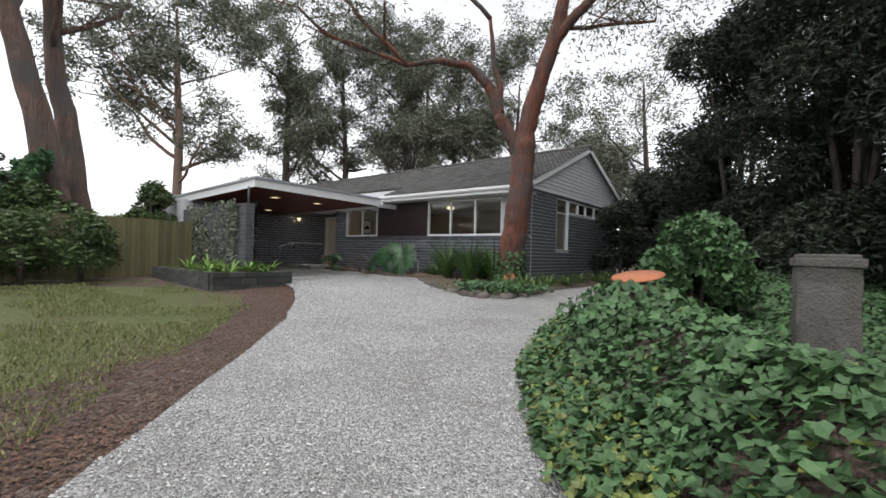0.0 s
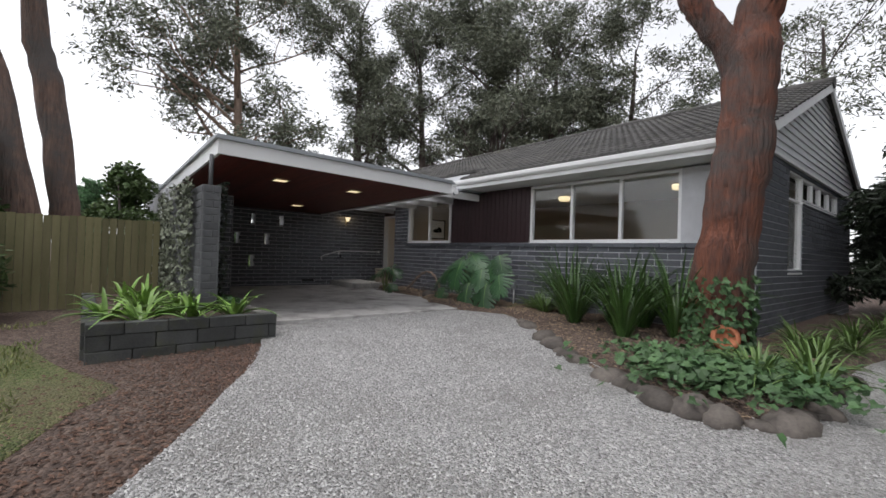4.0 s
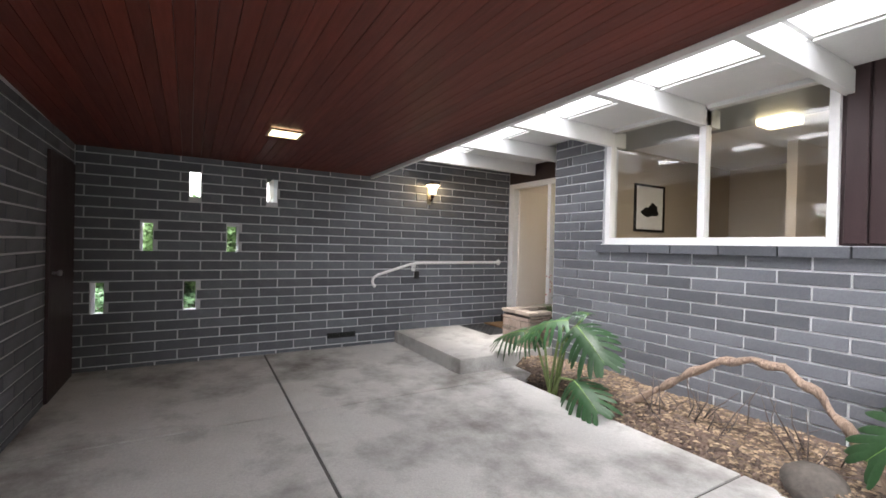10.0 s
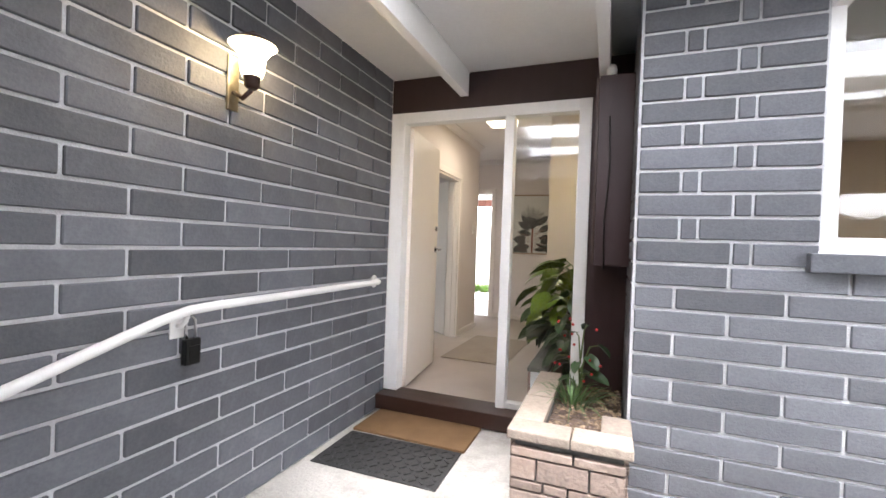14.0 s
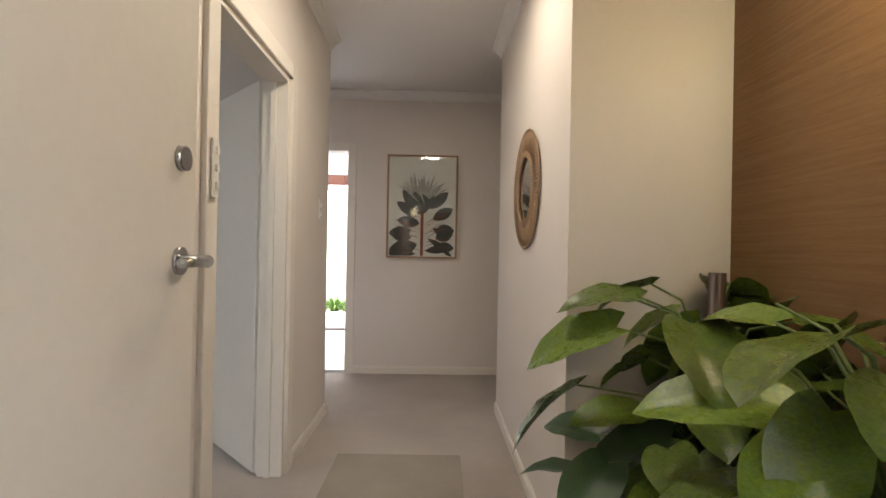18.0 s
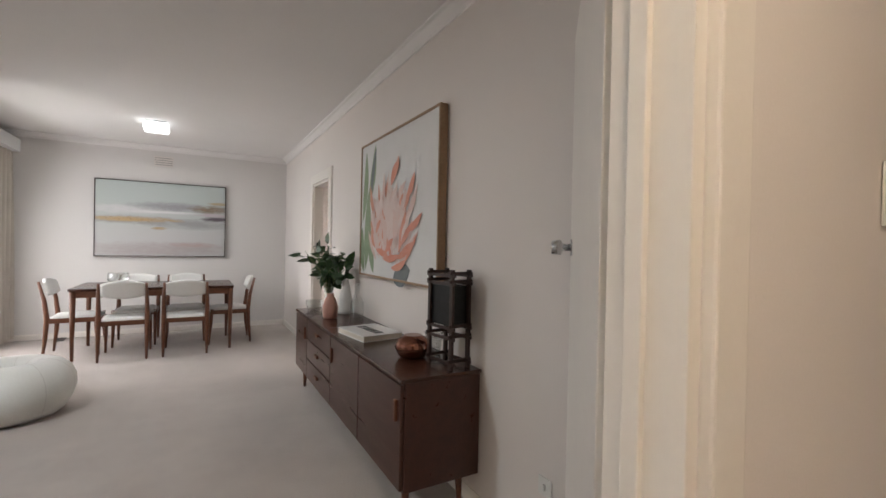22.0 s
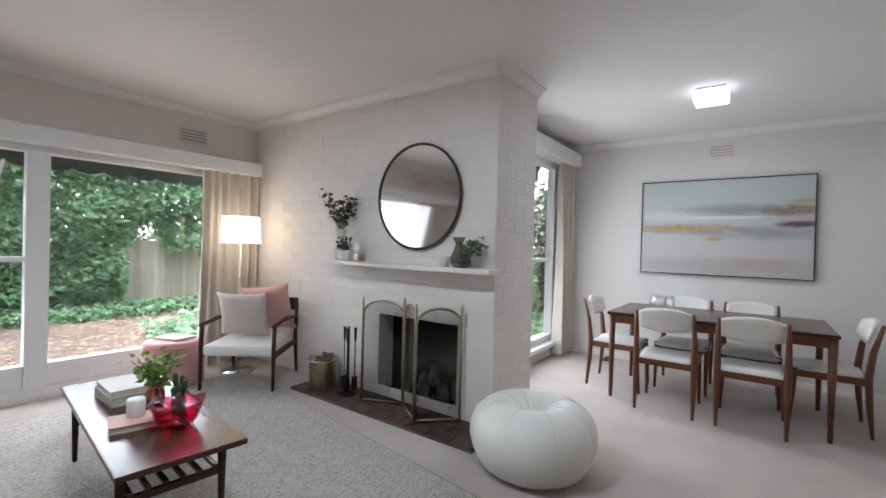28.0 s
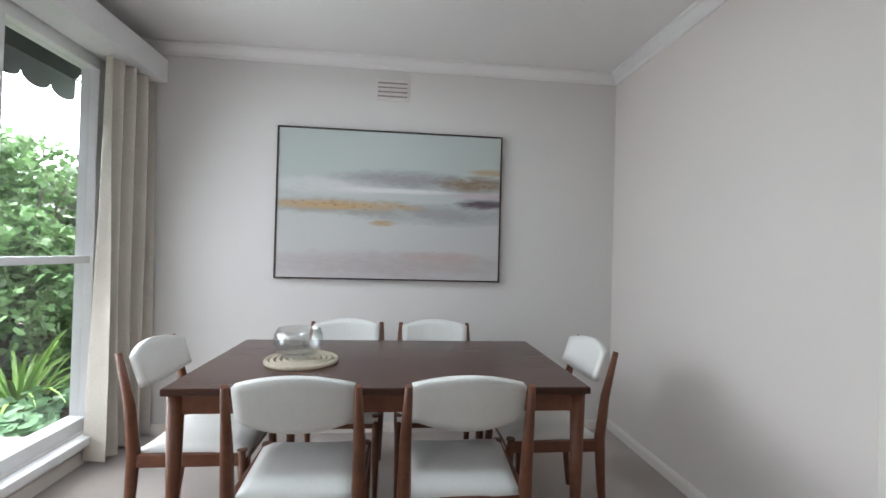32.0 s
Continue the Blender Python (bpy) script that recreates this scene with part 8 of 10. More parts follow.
for k, (y, z, r) in enumerate(((-0.75, 0.10, 0.05), (-0.55, 0.10, 0.055), (-0.64, 0.19, 0.05), (-0.42, 0.11, 0.045))):
    bm = bmesh.new()
    tube(bm, [(-4.66, y - 0.12, z), (-4.5, y, z + 0.02), (-4.36, y + 0.1, z)], r, 9)
    solo("log", bm, M_BARK, "split firewood log in the firebox", "log", "firewood logs")
bm = bmesh.new()
for i in range(6):
    tube(bm, [(-4.62, -0.88 + i * 0.1, 0.055), (-4.34, -0.88 + i * 0.1, 0.06)], 0.01, 6)
solo("fire_grate", bm, M_BLACK, "black iron fire grate", "grate")


def vase(name, label, profile, material, m, cat="vase"):
    bm = bmesh.new()
    lathe(bm, profile, 24)
    return solo(name, bm, material, label, cat, m=m)
def sprigs(name, label, base, n, seed, height, spread_, size, material, stem=M_STEM):
    """A bunch of cut stems with leaves, standing in a vessel."""
    t = thing(name, label, "plant", pose(*base))
    rs = random.Random(seed)
    cs = []
    bm = bmesh.new()
    for i in range(n):
        a, r, h = rs.uniform(0, 6.28), spread_ * rs.uniform(0.2, 1), height * rs.uniform(0.6, 1)
        p1 = Vector((math.cos(a) * r * 0.4, math.sin(a) * r * 0.4, h * 0.5))
        p2 = Vector((math.cos(a) * r, math.sin(a) * r, h))
        tube(bm, [(0, 0, -0.08), tuple(p1), tuple(p2)], [0.004, 0.003, 0.002], 5)
        for q in range(9):
            f = 0.3 + 0.7 * q / 8
            cs.append(p1.lerp(p2, max(0, f * 2 - 1)) if f > 0.5 else p1 * f * 2)
    tagged(part("stems", bm, stem, t), kind="stuff")
    c = np.array([tuple(q) for q in cs]) + np.random.default_rng(seed).normal(size=(len(cs), 3)) * 0.012
    ob = leaf_object("leaves", t, c, np.random.default_rng(seed).uniform(0.7, 1.2, len(cs)) * size, material, seed)
    return t
M_GLAZE = pm("pale_stone_glaze", (0.62, 0.60, 0.56), (0.52, 0.50, 0.47), 0.5, scale=6, bump=0.08)
M_CERAMIC = pm("white_ceramic", (0.74, 0.73, 0.71), (0.70, 0.69, 0.67), 0.35, scale=4, bump=0.03)
M_SMOKE = glass_mat("smoky_vase_glass", (0.62, 0.60, 0.57), shine=0.10)
vase("vase", "tall two-tone pale stoneware vase on the mantel", [(0.045, 0), (0.06, 0.02), (0.066, 0.09), (0.045, 0.16), (0.032, 0.20), (0.05, 0.27), (0.045, 0.272)], M_GLAZE, pose(-4.13, -1.42, 1.12))
M_EUCA = pm("dusky_eucalyptus", (0.075, 0.075, 0.055), (0.05, 0.035, 0.035), 0.6, island=0.4, bump=0)
sprigs("eucalyptus_stems", "dusky eucalyptus stems in a stoneware vase", (-4.13, -1.42, 1.39), 16, 71, 0.32, 0.20, 0.05, M_EUCA)
vase("plant_pot", "small white pot on the mantel", [(0.035, 0), (0.045, 0.01), (0.05, 0.09), (0.044, 0.09), (0.042, 0.07)], M_CERAMIC, pose(-4.10, -1.345, 1.12), "pot")
sprigs("succulent", "small succulent in a white pot", (-4.10, -1.345, 1.20), 8, 72, 0.10, 0.06, 0.04, M_EUCA)
ck = thing("mantel_clock", "small gilt mantel clock", "clock", pose(-4.11, -1.185, 1.12))
bm = bmesh.new()
cbox(bm, (0, 0, 0.035), (0.04, 0.06, 0.07), 0.012)
part("base", bm, M_BRASS, ck)
bm = bmesh.new()
lathe(bm, [(0.04, 0), (0.042, 0.02), (0.03, 0.028)], 20)
bmesh.ops.transform(bm, matrix=pose(-0.01, 0, 0.115, 0, 90, 0), verts=bm.verts[:])
part("dial", bm, M_CERAMIC, ck)
vase("tea_light_cup", "small grey ribbed cup on the mantel", [(0.03, 0), (0.034, 0.005), (0.04, 0.075), (0.034, 0.075), (0.03, 0.03)], M_GLAZE, pose(-4.12, -0.30, 1.12), "cup")
vase("glass_vase", "smoky glass bud vase on the mantel", [(0.03, 0), (0.06, 0.03), (0.062, 0.07), (0.035, 0.13), (0.026, 0.17), (0.05, 0.215), (0.046, 0.215), (0.022, 0.17), (0.03, 0.13), (0.056, 0.07), (0.05, 0.03)], M_SMOKE, pose(-4.14, -0.19, 1.12))
vase("glass_vase", "small round smoky glass vase on the mantel", [(0.025, 0), (0.05, 0.03), (0.05, 0.06), (0.02, 0.10), (0.025, 0.11), (0.02, 0.11), (0.045, 0.06), (0.04, 0.03)], M_SMOKE, pose(-4.10, -0.12, 1.12))
sprigs("greenery", "trailing green sprig in a glass vase", (-4.10, -0.10, 1.22), 7, 73, 0.09, 0.14, 0.045, M_IVY)

# rug, pouf, coffee table
rug = thing("rug", "large cream chunky woven wool rug", "rug")
bm = bmesh.new()
def rug_at(u, v):
    a, b = Vector((-3.46, 0.52, 0)).lerp(Vector((-1.25, 0.60, 0)), u), Vector((-3.86, -2.42, 0)).lerp(Vector((-1.62, -2.55, 0)), u)
    p = a.lerp(b, v)
    p.z = 0.016 + 0.0022 * math.sin(u * 2 * math.pi * 42) * math.sin(v * 2 * math.pi * 62)
    return p
grid_sheet(bm, 120, 160, rug_at)
edge = [bm.verts.new((*rug_at(u, v).xy, 0.001)) for u, v in ((0, 0), (1, 0), (1, 1), (0, 1))]
part("mat_body", bm, M_RUG, rug)
bm = bmesh.new()
cs = [rug_at(u, v) for u, v in ((0, 0), (1, 0), (1, 1), (0, 1))]
for p, q in zip(cs, cs[1:] + cs[:1]):
    tube(bm, [(p.x, p.y, 0.009), (q.x, q.y, 0.009)], 0.009, 6)
part("binding", bm, M_LITTER if False else M_LINEN, rug)
M_SEAM = pm("cream_thread", (0.60, 0.575, 0.54), (0.52, 0.49, 0.46), 0.8, scale=30, fine=200, bump=0.2)
pouf = thing("pouf", "round white leather pouf on the carpet", "pouf", pose(-3.97, 0.475, 0) @ Matrix.Scale(0.94, 4))
bm = bmesh.new()
prof = [(0.23, 0.0), (0.29, 0.012), (0.335, 0.05), (0.37, 0.11), (0.39, 0.19), (0.385, 0.26), (0.355, 0.33), (0.30, 0.38), (0.235, 0.405), (0.175, 0.405), (0.125, 0.385), (0.085, 0.345), (0.05, 0.30), (0.015, 0.28)]
n = 48
rings = [[bm.verts.new((r * (1 - 0.026 * (abs(math.cos(4 * 2 * math.pi * k / n)) ** 10) + 0.012 * math.sin(4.0 * math.pi * k / n + 9 * z)) * math.cos(2 * math.pi * k / n), r * (1 - 0.026 * (abs(math.cos(4 * 2 * math.pi * k / n)) ** 10) + 0.012 * math.sin(4.0 * math.pi * k / n + 9 * z)) * math.sin(2 * math.pi * k / n), z)) for k in range(n)] for r, z in prof]
for a, b in zip(rings, rings[1:]):
    for k in range(n):
        bm.faces.new((a[k], a[(k + 1) % n], b[(k + 1) % n], b[k])).smooth = True
bm.faces.new(rings[0][::-1])
bm.faces.new(rings[-1])
part("cover", bm, M_LEATHER, pouf)
bm = bmesh.new()
for k in range(8):
    a = 2 * math.pi * k / 8
    g = [r * (0.974 + 0.012 * math.sin(4.0 * math.pi * k / 8 + 9 * z)) for r, z in prof]
    tube(bm, [(q * math.cos(a), q * math.sin(a), z + (0.002 if z > 0.38 else 0)) for q, (r, z) in zip(g[1:], prof[1:])], 0.0012, 5)
part("seam", bm, M_SEAM, pouf)


def leg(bm, x, y, z0, z1, r0, r1, dx=0, dy=0):
    tube(bm, [(x + dx, y + dy, z0), (x, y, z1)], [r0, r1], 10)
ct = thing("coffee_table", "teak coffee table with slatted shelf", "coffee table", pose(-2.49, -0.985, 0.018, 0, 0, -6.5))
bm = bmesh.new()
box(bm, (-0.238, -0.69, 0.365), (0.238, 0.69, 0.39), 0.006)
part("tabletop", bm, M_TABLE, ct)
for x in (-0.19, 0.19):
    for y in (-0.53, 0.53):
        bm = bmesh.new()
        leg(bm, x, y, 0, 0.365, 0.012, 0.02)
        part("leg", bm, M_TABLE, ct)
    bm = bmesh.new()
    box(bm, (x - 0.012, -0.54, 0.325), (x + 0.012, 0.54, 0.364), 0.003)
    part("apron", bm, M_TABLE, ct)
for y in (-0.53, 0.53):
    bm = bmesh.new()
    box(bm, (-0.2, y - 0.012, 0.20), (0.2, y + 0.012, 0.23), 0.003)
    part("stretcher", bm, M_TABLE, ct)
for i in range(6):
    bm = bmesh.new()
    x = -0.16 + i * 0.064
    box(bm, (x - 0.011, -0.54, 0.231), (x + 0.011, 0.54, 0.247), 0.003)
    part("slat", bm, M_TABLE, ct)
CT = ct.matrix_basis
M_BOOKA = pm("grey_book_cloth", (0.42, 0.41, 0.38), (0.36, 0.35, 0.33), 0.7, bump=0.1)
M_BOOKB = pm("pale_book_cover", (0.66, 0.64, 0.60), (0.60, 0.58, 0.55), 0.6, bump=0.1)
M_PAGES = pm("page_edges", (0.70, 0.66, 0.58), (0.62, 0.58, 0.50), 0.8, bump=0.2)
M_PINKBOOK = pm("dusty_pink_cover", (0.56, 0.35, 0.30), (0.50, 0.31, 0.27), 0.6, bump=0.1)
def book(label, m, w, d, h, mat):
    t = thing("book", label, "book", m, "books")
    bm = bmesh.new()
    box(bm, (-w / 2, -d / 2, 0), (w / 2, d / 2, 0.004), 0.001)
    box(bm, (-w / 2, -d / 2, h - 0.004), (w / 2, d / 2, h), 0.001)
    box(bm, (-w / 2, -d / 2, 0.004), (-w / 2 + 0.004, d / 2, h - 0.004))
    part("cover", bm, mat, t)
    bm = bmesh.new()
    box(bm, (-w / 2 + 0.005, -d / 2 + 0.004, 0.0045), (w / 2 - 0.004, d / 2 - 0.004, h - 0.0045))
    part("paper_block", bm, M_PAGES, t)
    return t
book("grey cloth book under another on the coffee table", CT @ pose(0.0, -0.26, 0.39, 0, 0, 5), 0.24, 0.30, 0.045, M_BOOKA)
book("pale cloth book on top of a stack on the coffee table", CT @ pose(0.0, -0.26, 0.435, 0, 0, 3), 0.235, 0.29, 0.035, M_BOOKB)
book("dusty pink book lying on the coffee table", CT @ pose(0.05, 0.20, 0.39, 0, 0, 80), 0.17, 0.24, 0.03, M_PINKBOOK)
M_COPPER = pm("copper_metal", (0.55, 0.26, 0.16), (0.42, 0.19, 0.12), 0.25, metal=1.0, bump=0.03)
vase("copper_vase", "small copper vase on the coffee table", [(0.03, 0), (0.042, 0.01), (0.045, 0.07), (0.03, 0.10), (0.036, 0.12), (0.03, 0.12)], M_COPPER, CT @ pose(-0.05, 0.02, 0.39))
M_LIME = pm("lime_green_leaf", (0.20, 0.34, 0.05), (0.13, 0.25, 0.04), 0.5, island=0.3, bump=0)
sprigs("green_sprigs", "bright green leafy sprigs in a copper vase", tuple((CT @ pose(-0.05, 0.02, 0.50)).translation), 14, 74, 0.16, 0.11, 0.045, M_LIME)
vase("candle", "short white pillar candle on the pink book", [(0.036, 0), (0.038, 0.004), (0.038, 0.075), (0.034, 0.08), (0.004, 0.078)], M_CERAMIC, CT @ pose(0.06, 0.16, 0.42), "candle")
vase("cactus_pot", "little dark pot on the coffee table", [(0.028, 0), (0.034, 0.005), (0.036, 0.05), (0.03, 0.05)], M_BLACK, CT @ pose(-0.12, 0.16, 0.39), "pot")
bm = bmesh.new()
for k in range(5):
    tube(bm, [(0.018 * math.cos(k * 1.3), 0.018 * math.sin(k * 1.3), 0.03), (0.026 * math.cos(k * 1.3), 0.026 * math.sin(k * 1.3), 0.12 + 0.015 * k), (0.027 * math.cos(k * 1.3), 0.027 * math.sin(k * 1.3), 0.13 + 0.015 * k)], [0.011, 0.013, 0.004], 8)
solo("cactus", bm, M_PLANTDARK, "small dark green cactus on the coffee table", "cactus", m=CT @ pose(-0.12, 0.16, 0.39))
M_PINKGLASS = glass_mat("ruby_pink_glass", (0.86, 0.22, 0.40), shine=0.12)
bm = bmesh.new()
lathe(bm, [(0.045, 0), (0.06, 0.006), (0.082, 0.03), (0.094, 0.06), (0.102, 0.09), (0.112, 0.118), (0.104, 0.119), (0.094, 0.09), (0.085, 0.06), (0.074, 0.034), (0.05, 0.018), (0.004, 0.014)], 48)
for v in bm.verts:
    a, f = math.atan2(v.co.y, v.co.x), max(0.0, v.co.z - 0.02) / 0.1
    k = 1 + 0.055 * f * math.cos(12 * a + 14 * f) + 0.05 * f * f * math.cos(6 * a)
    v.co.x, v.co.y, v.co.z = v.co.x * k, v.co.y * k, v.co.z + 0.010 * f * f * math.cos(6 * a)
solo("glass_bowl", bm, M_PINKGLASS, "deep pink ruffled glass bowl on the coffee table", "bowl", m=CT @ pose(-0.06, 0.34, 0.39))

# armchair with cushions, floor lamp, ottoman
def pillow(name, label, m, w, h, d, material, seed=0):
    bm = bmesh.new()
    n = 14
    for sg in (1, -1):
        rows = []
        for i in range(n + 1):
            row = []
            for j in range(n + 1):
                u, v = i / n * 2 - 1, j / n * 2 - 1
                e = (1 - abs(u) ** 2.6) * (1 - abs(v) ** 2.6)
                pinch = 1 - 0.10 * (1 - abs(u) ** 3) * abs(v) ** 4
                pinch2 = 1 - 0.10 * (1 - abs(v) ** 3) * abs(u) ** 4
                wob = 0.012 * noise.noise(Vector((u * 2 + seed, v * 2, sg)))
                row.append(bm.verts.new((u * w / 2 * pinch2, sg * (d / 2 * max(0, e) ** 0.5 + (wob if e > 0.02 else 0)), v * h / 2 * pinch)))
            rows.append(row)
        for a, b in zip(rows, rows[1:]):
            for k in range(n):
                f = bm.faces.new((a[k], b[k], b[k + 1], a[k + 1]) if sg < 0 else (a[k], a[k + 1], b[k + 1], b[k]))
                f.smooth = True
    bmesh.ops.remove_doubles(bm, verts=bm.verts[:], dist=0.0006)
    return solo(name, bm, material, label, "cushion", "cushions", m=m)
M_PINKCLOTH = pm("dusty_pink_velvet", (0.60, 0.32, 0.285), (0.52, 0.265, 0.235), 0.8, sheen=0.5, fine=150, bump=0.2)
M_TAUPECLOTH = pm("taupe_linen", (0.58, 0.50, 0.46), (0.52, 0.445, 0.405), 0.85, sheen=0.3, fine=180, bump=0.3)
ac = thing("armchair", "dark timber framed armchair with white seat", "armchair", pose(-3.76, -2.16, 0, 0, 0, 38 - 90))
for x in (-0.3, 0.3):
    bm = bmesh.new()
    tube(bm, [(x, 0.30, 0), (x, 0.295, 0.40), (x, 0.28, 0.56)], [0.013, 0.019, 0.017], 8)
    part("leg", bm, M_DARK, ac)
    bm = bmesh.new()
    tube(bm, [(x, -0.34, 0), (x, -0.29, 0.36), (x * 0.97, -0.36, 0.72)], [0.013, 0.019, 0.015], 8)
    part("leg", bm, M_DARK, ac)
    bm = bmesh.new()
    tube(bm, [(x, 0.31, 0.555), (x, 0.0, 0.575), (x, -0.31, 0.545)], [0.016, 0.02, 0.016], 8)
    part("armrest", bm, M_DARK, ac)
    bm = bmesh.new()
    box(bm, (x - 0.012, -0.28, 0.285), (x + 0.012, 0.29, 0.33), 0.004)
    part("side_rail", bm, M_DARK, ac)
bm = bmesh.new()
box(bm, (-0.285, -0.28, 0.30), (0.285, 0.31, 0.39), 0.03)
part("seat", bm, M_VINYL, ac, "white padded seat")
bm = bmesh.new()
box(bm, (-0.29, -0.375, 0.60), (0.29, -0.345, 0.72), 0.008)
part("backrest", bm, M_DARK, ac)
pillow("cushion", "taupe linen cushion on the armchair", ac.matrix_basis @ pose(0.09, -0.04, 0.60, -16, 0, 4), 0.44, 0.43, 0.15, M_TAUPECLOTH, 1)
pillow("cushion", "dusty pink velvet cushion on the armchair", ac.matrix_basis @ pose(-0.07, -0.21, 0.635, -16, 6, -2), 0.46, 0.47, 0.15, M_PINKCLOTH, 2)
fl2 = thing("floor_lamp", "lit floor lamp with cream drum shade", "floor lamp", pose(-3.86, -2.56, 0))
bm = bmesh.new()
lathe(bm, [(0.15, 0), (0.15, 0.012), (0.02, 0.022)], 24)
part("base", bm, M_STEEL, fl2)
bm = bmesh.new()
tube(bm, [(0, 0, 0.02), (0, 0, 1.40)], 0.009, 10)
part("pole", bm, M_STEEL, fl2)
M_SHADE = glow("cream_lamp_shade_lit", (1.0, 0.84, 0.60), 0.055, (0.8, 0.72, 0.58))
bm = bmesh.new()
lathe(bm, [(0.185, 1.24), (0.17, 1.50)], 32, cap=False)
bmesh.ops.solidify(bm, geom=bm.faces[:], thickness=0.003)
part("shade", bm, M_SHADE, fl2, "glowing cream fabric shade").visible_shadow = False
ot = thing("ottoman", "round dusty pink velvet ottoman", "ottoman", pose(-3.30, -2.60, 0))
bm = bmesh.new()
lathe(bm, [(0.225, 0.0), (0.235, 0.015), (0.235, 0.36), (0.225, 0.385), (0.19, 0.395), (0.02, 0.40)], 36)
part("body", bm, M_PINKCLOTH, ot)
bm = bmesh.new()
tube(bm, [(0.237 * math.cos(2 * math.pi * k / 36), 0.237 * math.sin(2 * math.pi * k / 36), 0.355) for k in range(37)], 0.005, 6, False)
part("piping", bm, M_PINKCLOTH, ot)
book("closed magazine on the pink ottoman", pose(-3.30, -2.60, 0.402, 0, 0, 20), 0.20, 0.27, 0.012, M_BOOKA)

# sofa along the inner wall
sofa = thing("sofa", "pale oatmeal linen sofa with rolled arms", "sofa", pose(-0.975, -1.006, 0, 0, 0, -6.7))
def soft(name, lo, hi, bev, mat, label="", m=None):
    bm = bmesh.new()
    box(bm, lo, hi)
    bmesh.ops.bevel(bm, geom=bm.edges[:], offset=bev, segments=4, profile=0.55, affect="EDGES")
    if m is not None:
        bmesh.ops.transform(bm, matrix=m, verts=bm.verts[:])
    return part(name, bm, mat, sofa, label, True)
soft("base", (-0.50, -1.1, 0.06), (0.45, 1.0, 0.28), 0.04, M_LINEN)
for y0, y1 in ((-1.10, -0.055), (-0.045, 0.98)):
    soft("seat_cushion", (-0.58, y0, 0.27), (0.28, y1, 0.475), 0.07, M_LINEN)
    soft("back_cushion", (0.06, y0, 0.43), (0.32, y1, 0.80), 0.09, M_LINEN)
soft("backrest", (0.28, -1.1, 0.2), (0.48, 1.0, 0.78), 0.07, M_LINEN)
for sg in (-1.11, 1):
    soft("arm", (-0.42, min(sg * 0.99, sg * 1.24), 0.06), (0.47, max(sg * 0.99, sg * 1.24), 0.595), 0.085, M_LINEN)
    soft("cushion_end", (-0.63, min(sg * 0.60, sg * 1.23), 0.26), (-0.425, max(sg * 0.60, sg * 1.23), 0.505), 0.095, M_LINEN)
for x in (-0.44, 0.46):
    for y in (-0.95, 0.95):
        bm = bmesh.new()
        leg(bm, x, y, 0, 0.07, 0.018, 0.025)
        part("leg", bm, M_DARK, sofa)
M_PEACH = pm("peach_linen", (0.62, 0.44, 0.31), (0.55, 0.385, 0.27), 0.85, sheen=0.3, fine=180, bump=0.3)
M_BURG = pm("burgundy_velvet", (0.082, 0.022, 0.022), (0.055, 0.015, 0.016), 0.8, sheen=0.12, fine=150, bump=0.2)
M_SILVER = pm("silver_grey_velvet", (0.56, 0.56, 0.55), (0.46, 0.47, 0.47), 0.7, sheen=0.6, fine=90, bump=0.3)
M_BLUE = pm("pale_blue_velvet", (0.42, 0.48, 0.50), (0.33, 0.39, 0.42), 0.75, sheen=0.6, fine=90, bump=0.3)
M_BLUSH = pm("blush_pink_linen", (0.60, 0.44, 0.40), (0.54, 0.39, 0.36), 0.85, sheen=0.3, fine=150, bump=0.3)
SO = sofa.matrix_basis
pillow("cushion", "peach linen cushion against the sofa arm", SO @ pose(-0.06, 0.86, 0.655, -24, 4, 52), 0.47, 0.43, 0.18, M_PEACH, 3)
pillow("cushion", "pale oatmeal cushion on the sofa", SO @ pose(-0.12, 0.66, 0.66, -26, 0, 60), 0.48, 0.43, 0.17, M_LINEN, 4)
pillow("cushion", "burgundy velvet cushion on the sofa", SO @ pose(-0.30, 0.56, 0.605, -38, 0, 56), 0.42, 0.36, 0.15, M_BURG, 5)
pillow("cushion", "silver grey velvet cushion on the sofa", SO @ pose(-0.30, -0.42, 0.625, -32, -8, 75), 0.46, 0.40, 0.17, M_SILVER, 6)
pillow("cushion", "pale blue velvet cushion on the sofa", SO @ pose(-0.05, -0.10, 0.65, -24, 6, 66), 0.48, 0.43, 0.17, M_BLUE, 7)
pillow("cushion", "blush pink cushion on the sofa", SO @ pose(-0.08, -0.66, 0.67, -20, 20, 76), 0.48, 0.44, 0.17, M_BLUSH, 8)
leafy("corner_plant", "dark green broad-leaved plant behind the sofa", (-1.05, -2.56, 0.50), 12, 67, 0.46, 0.36, 0.38, (0, 6.28), DARKLEAF)
vase("plant_pot", "grey floor pot behind the sofa", [(0.15, 0), (0.17, 0.02), (0.20, 0.55), (0.17, 0.55), (0.16, 0.5)], M_LETTERBOX, pose(-1.05, -2.56, 0), "pot")

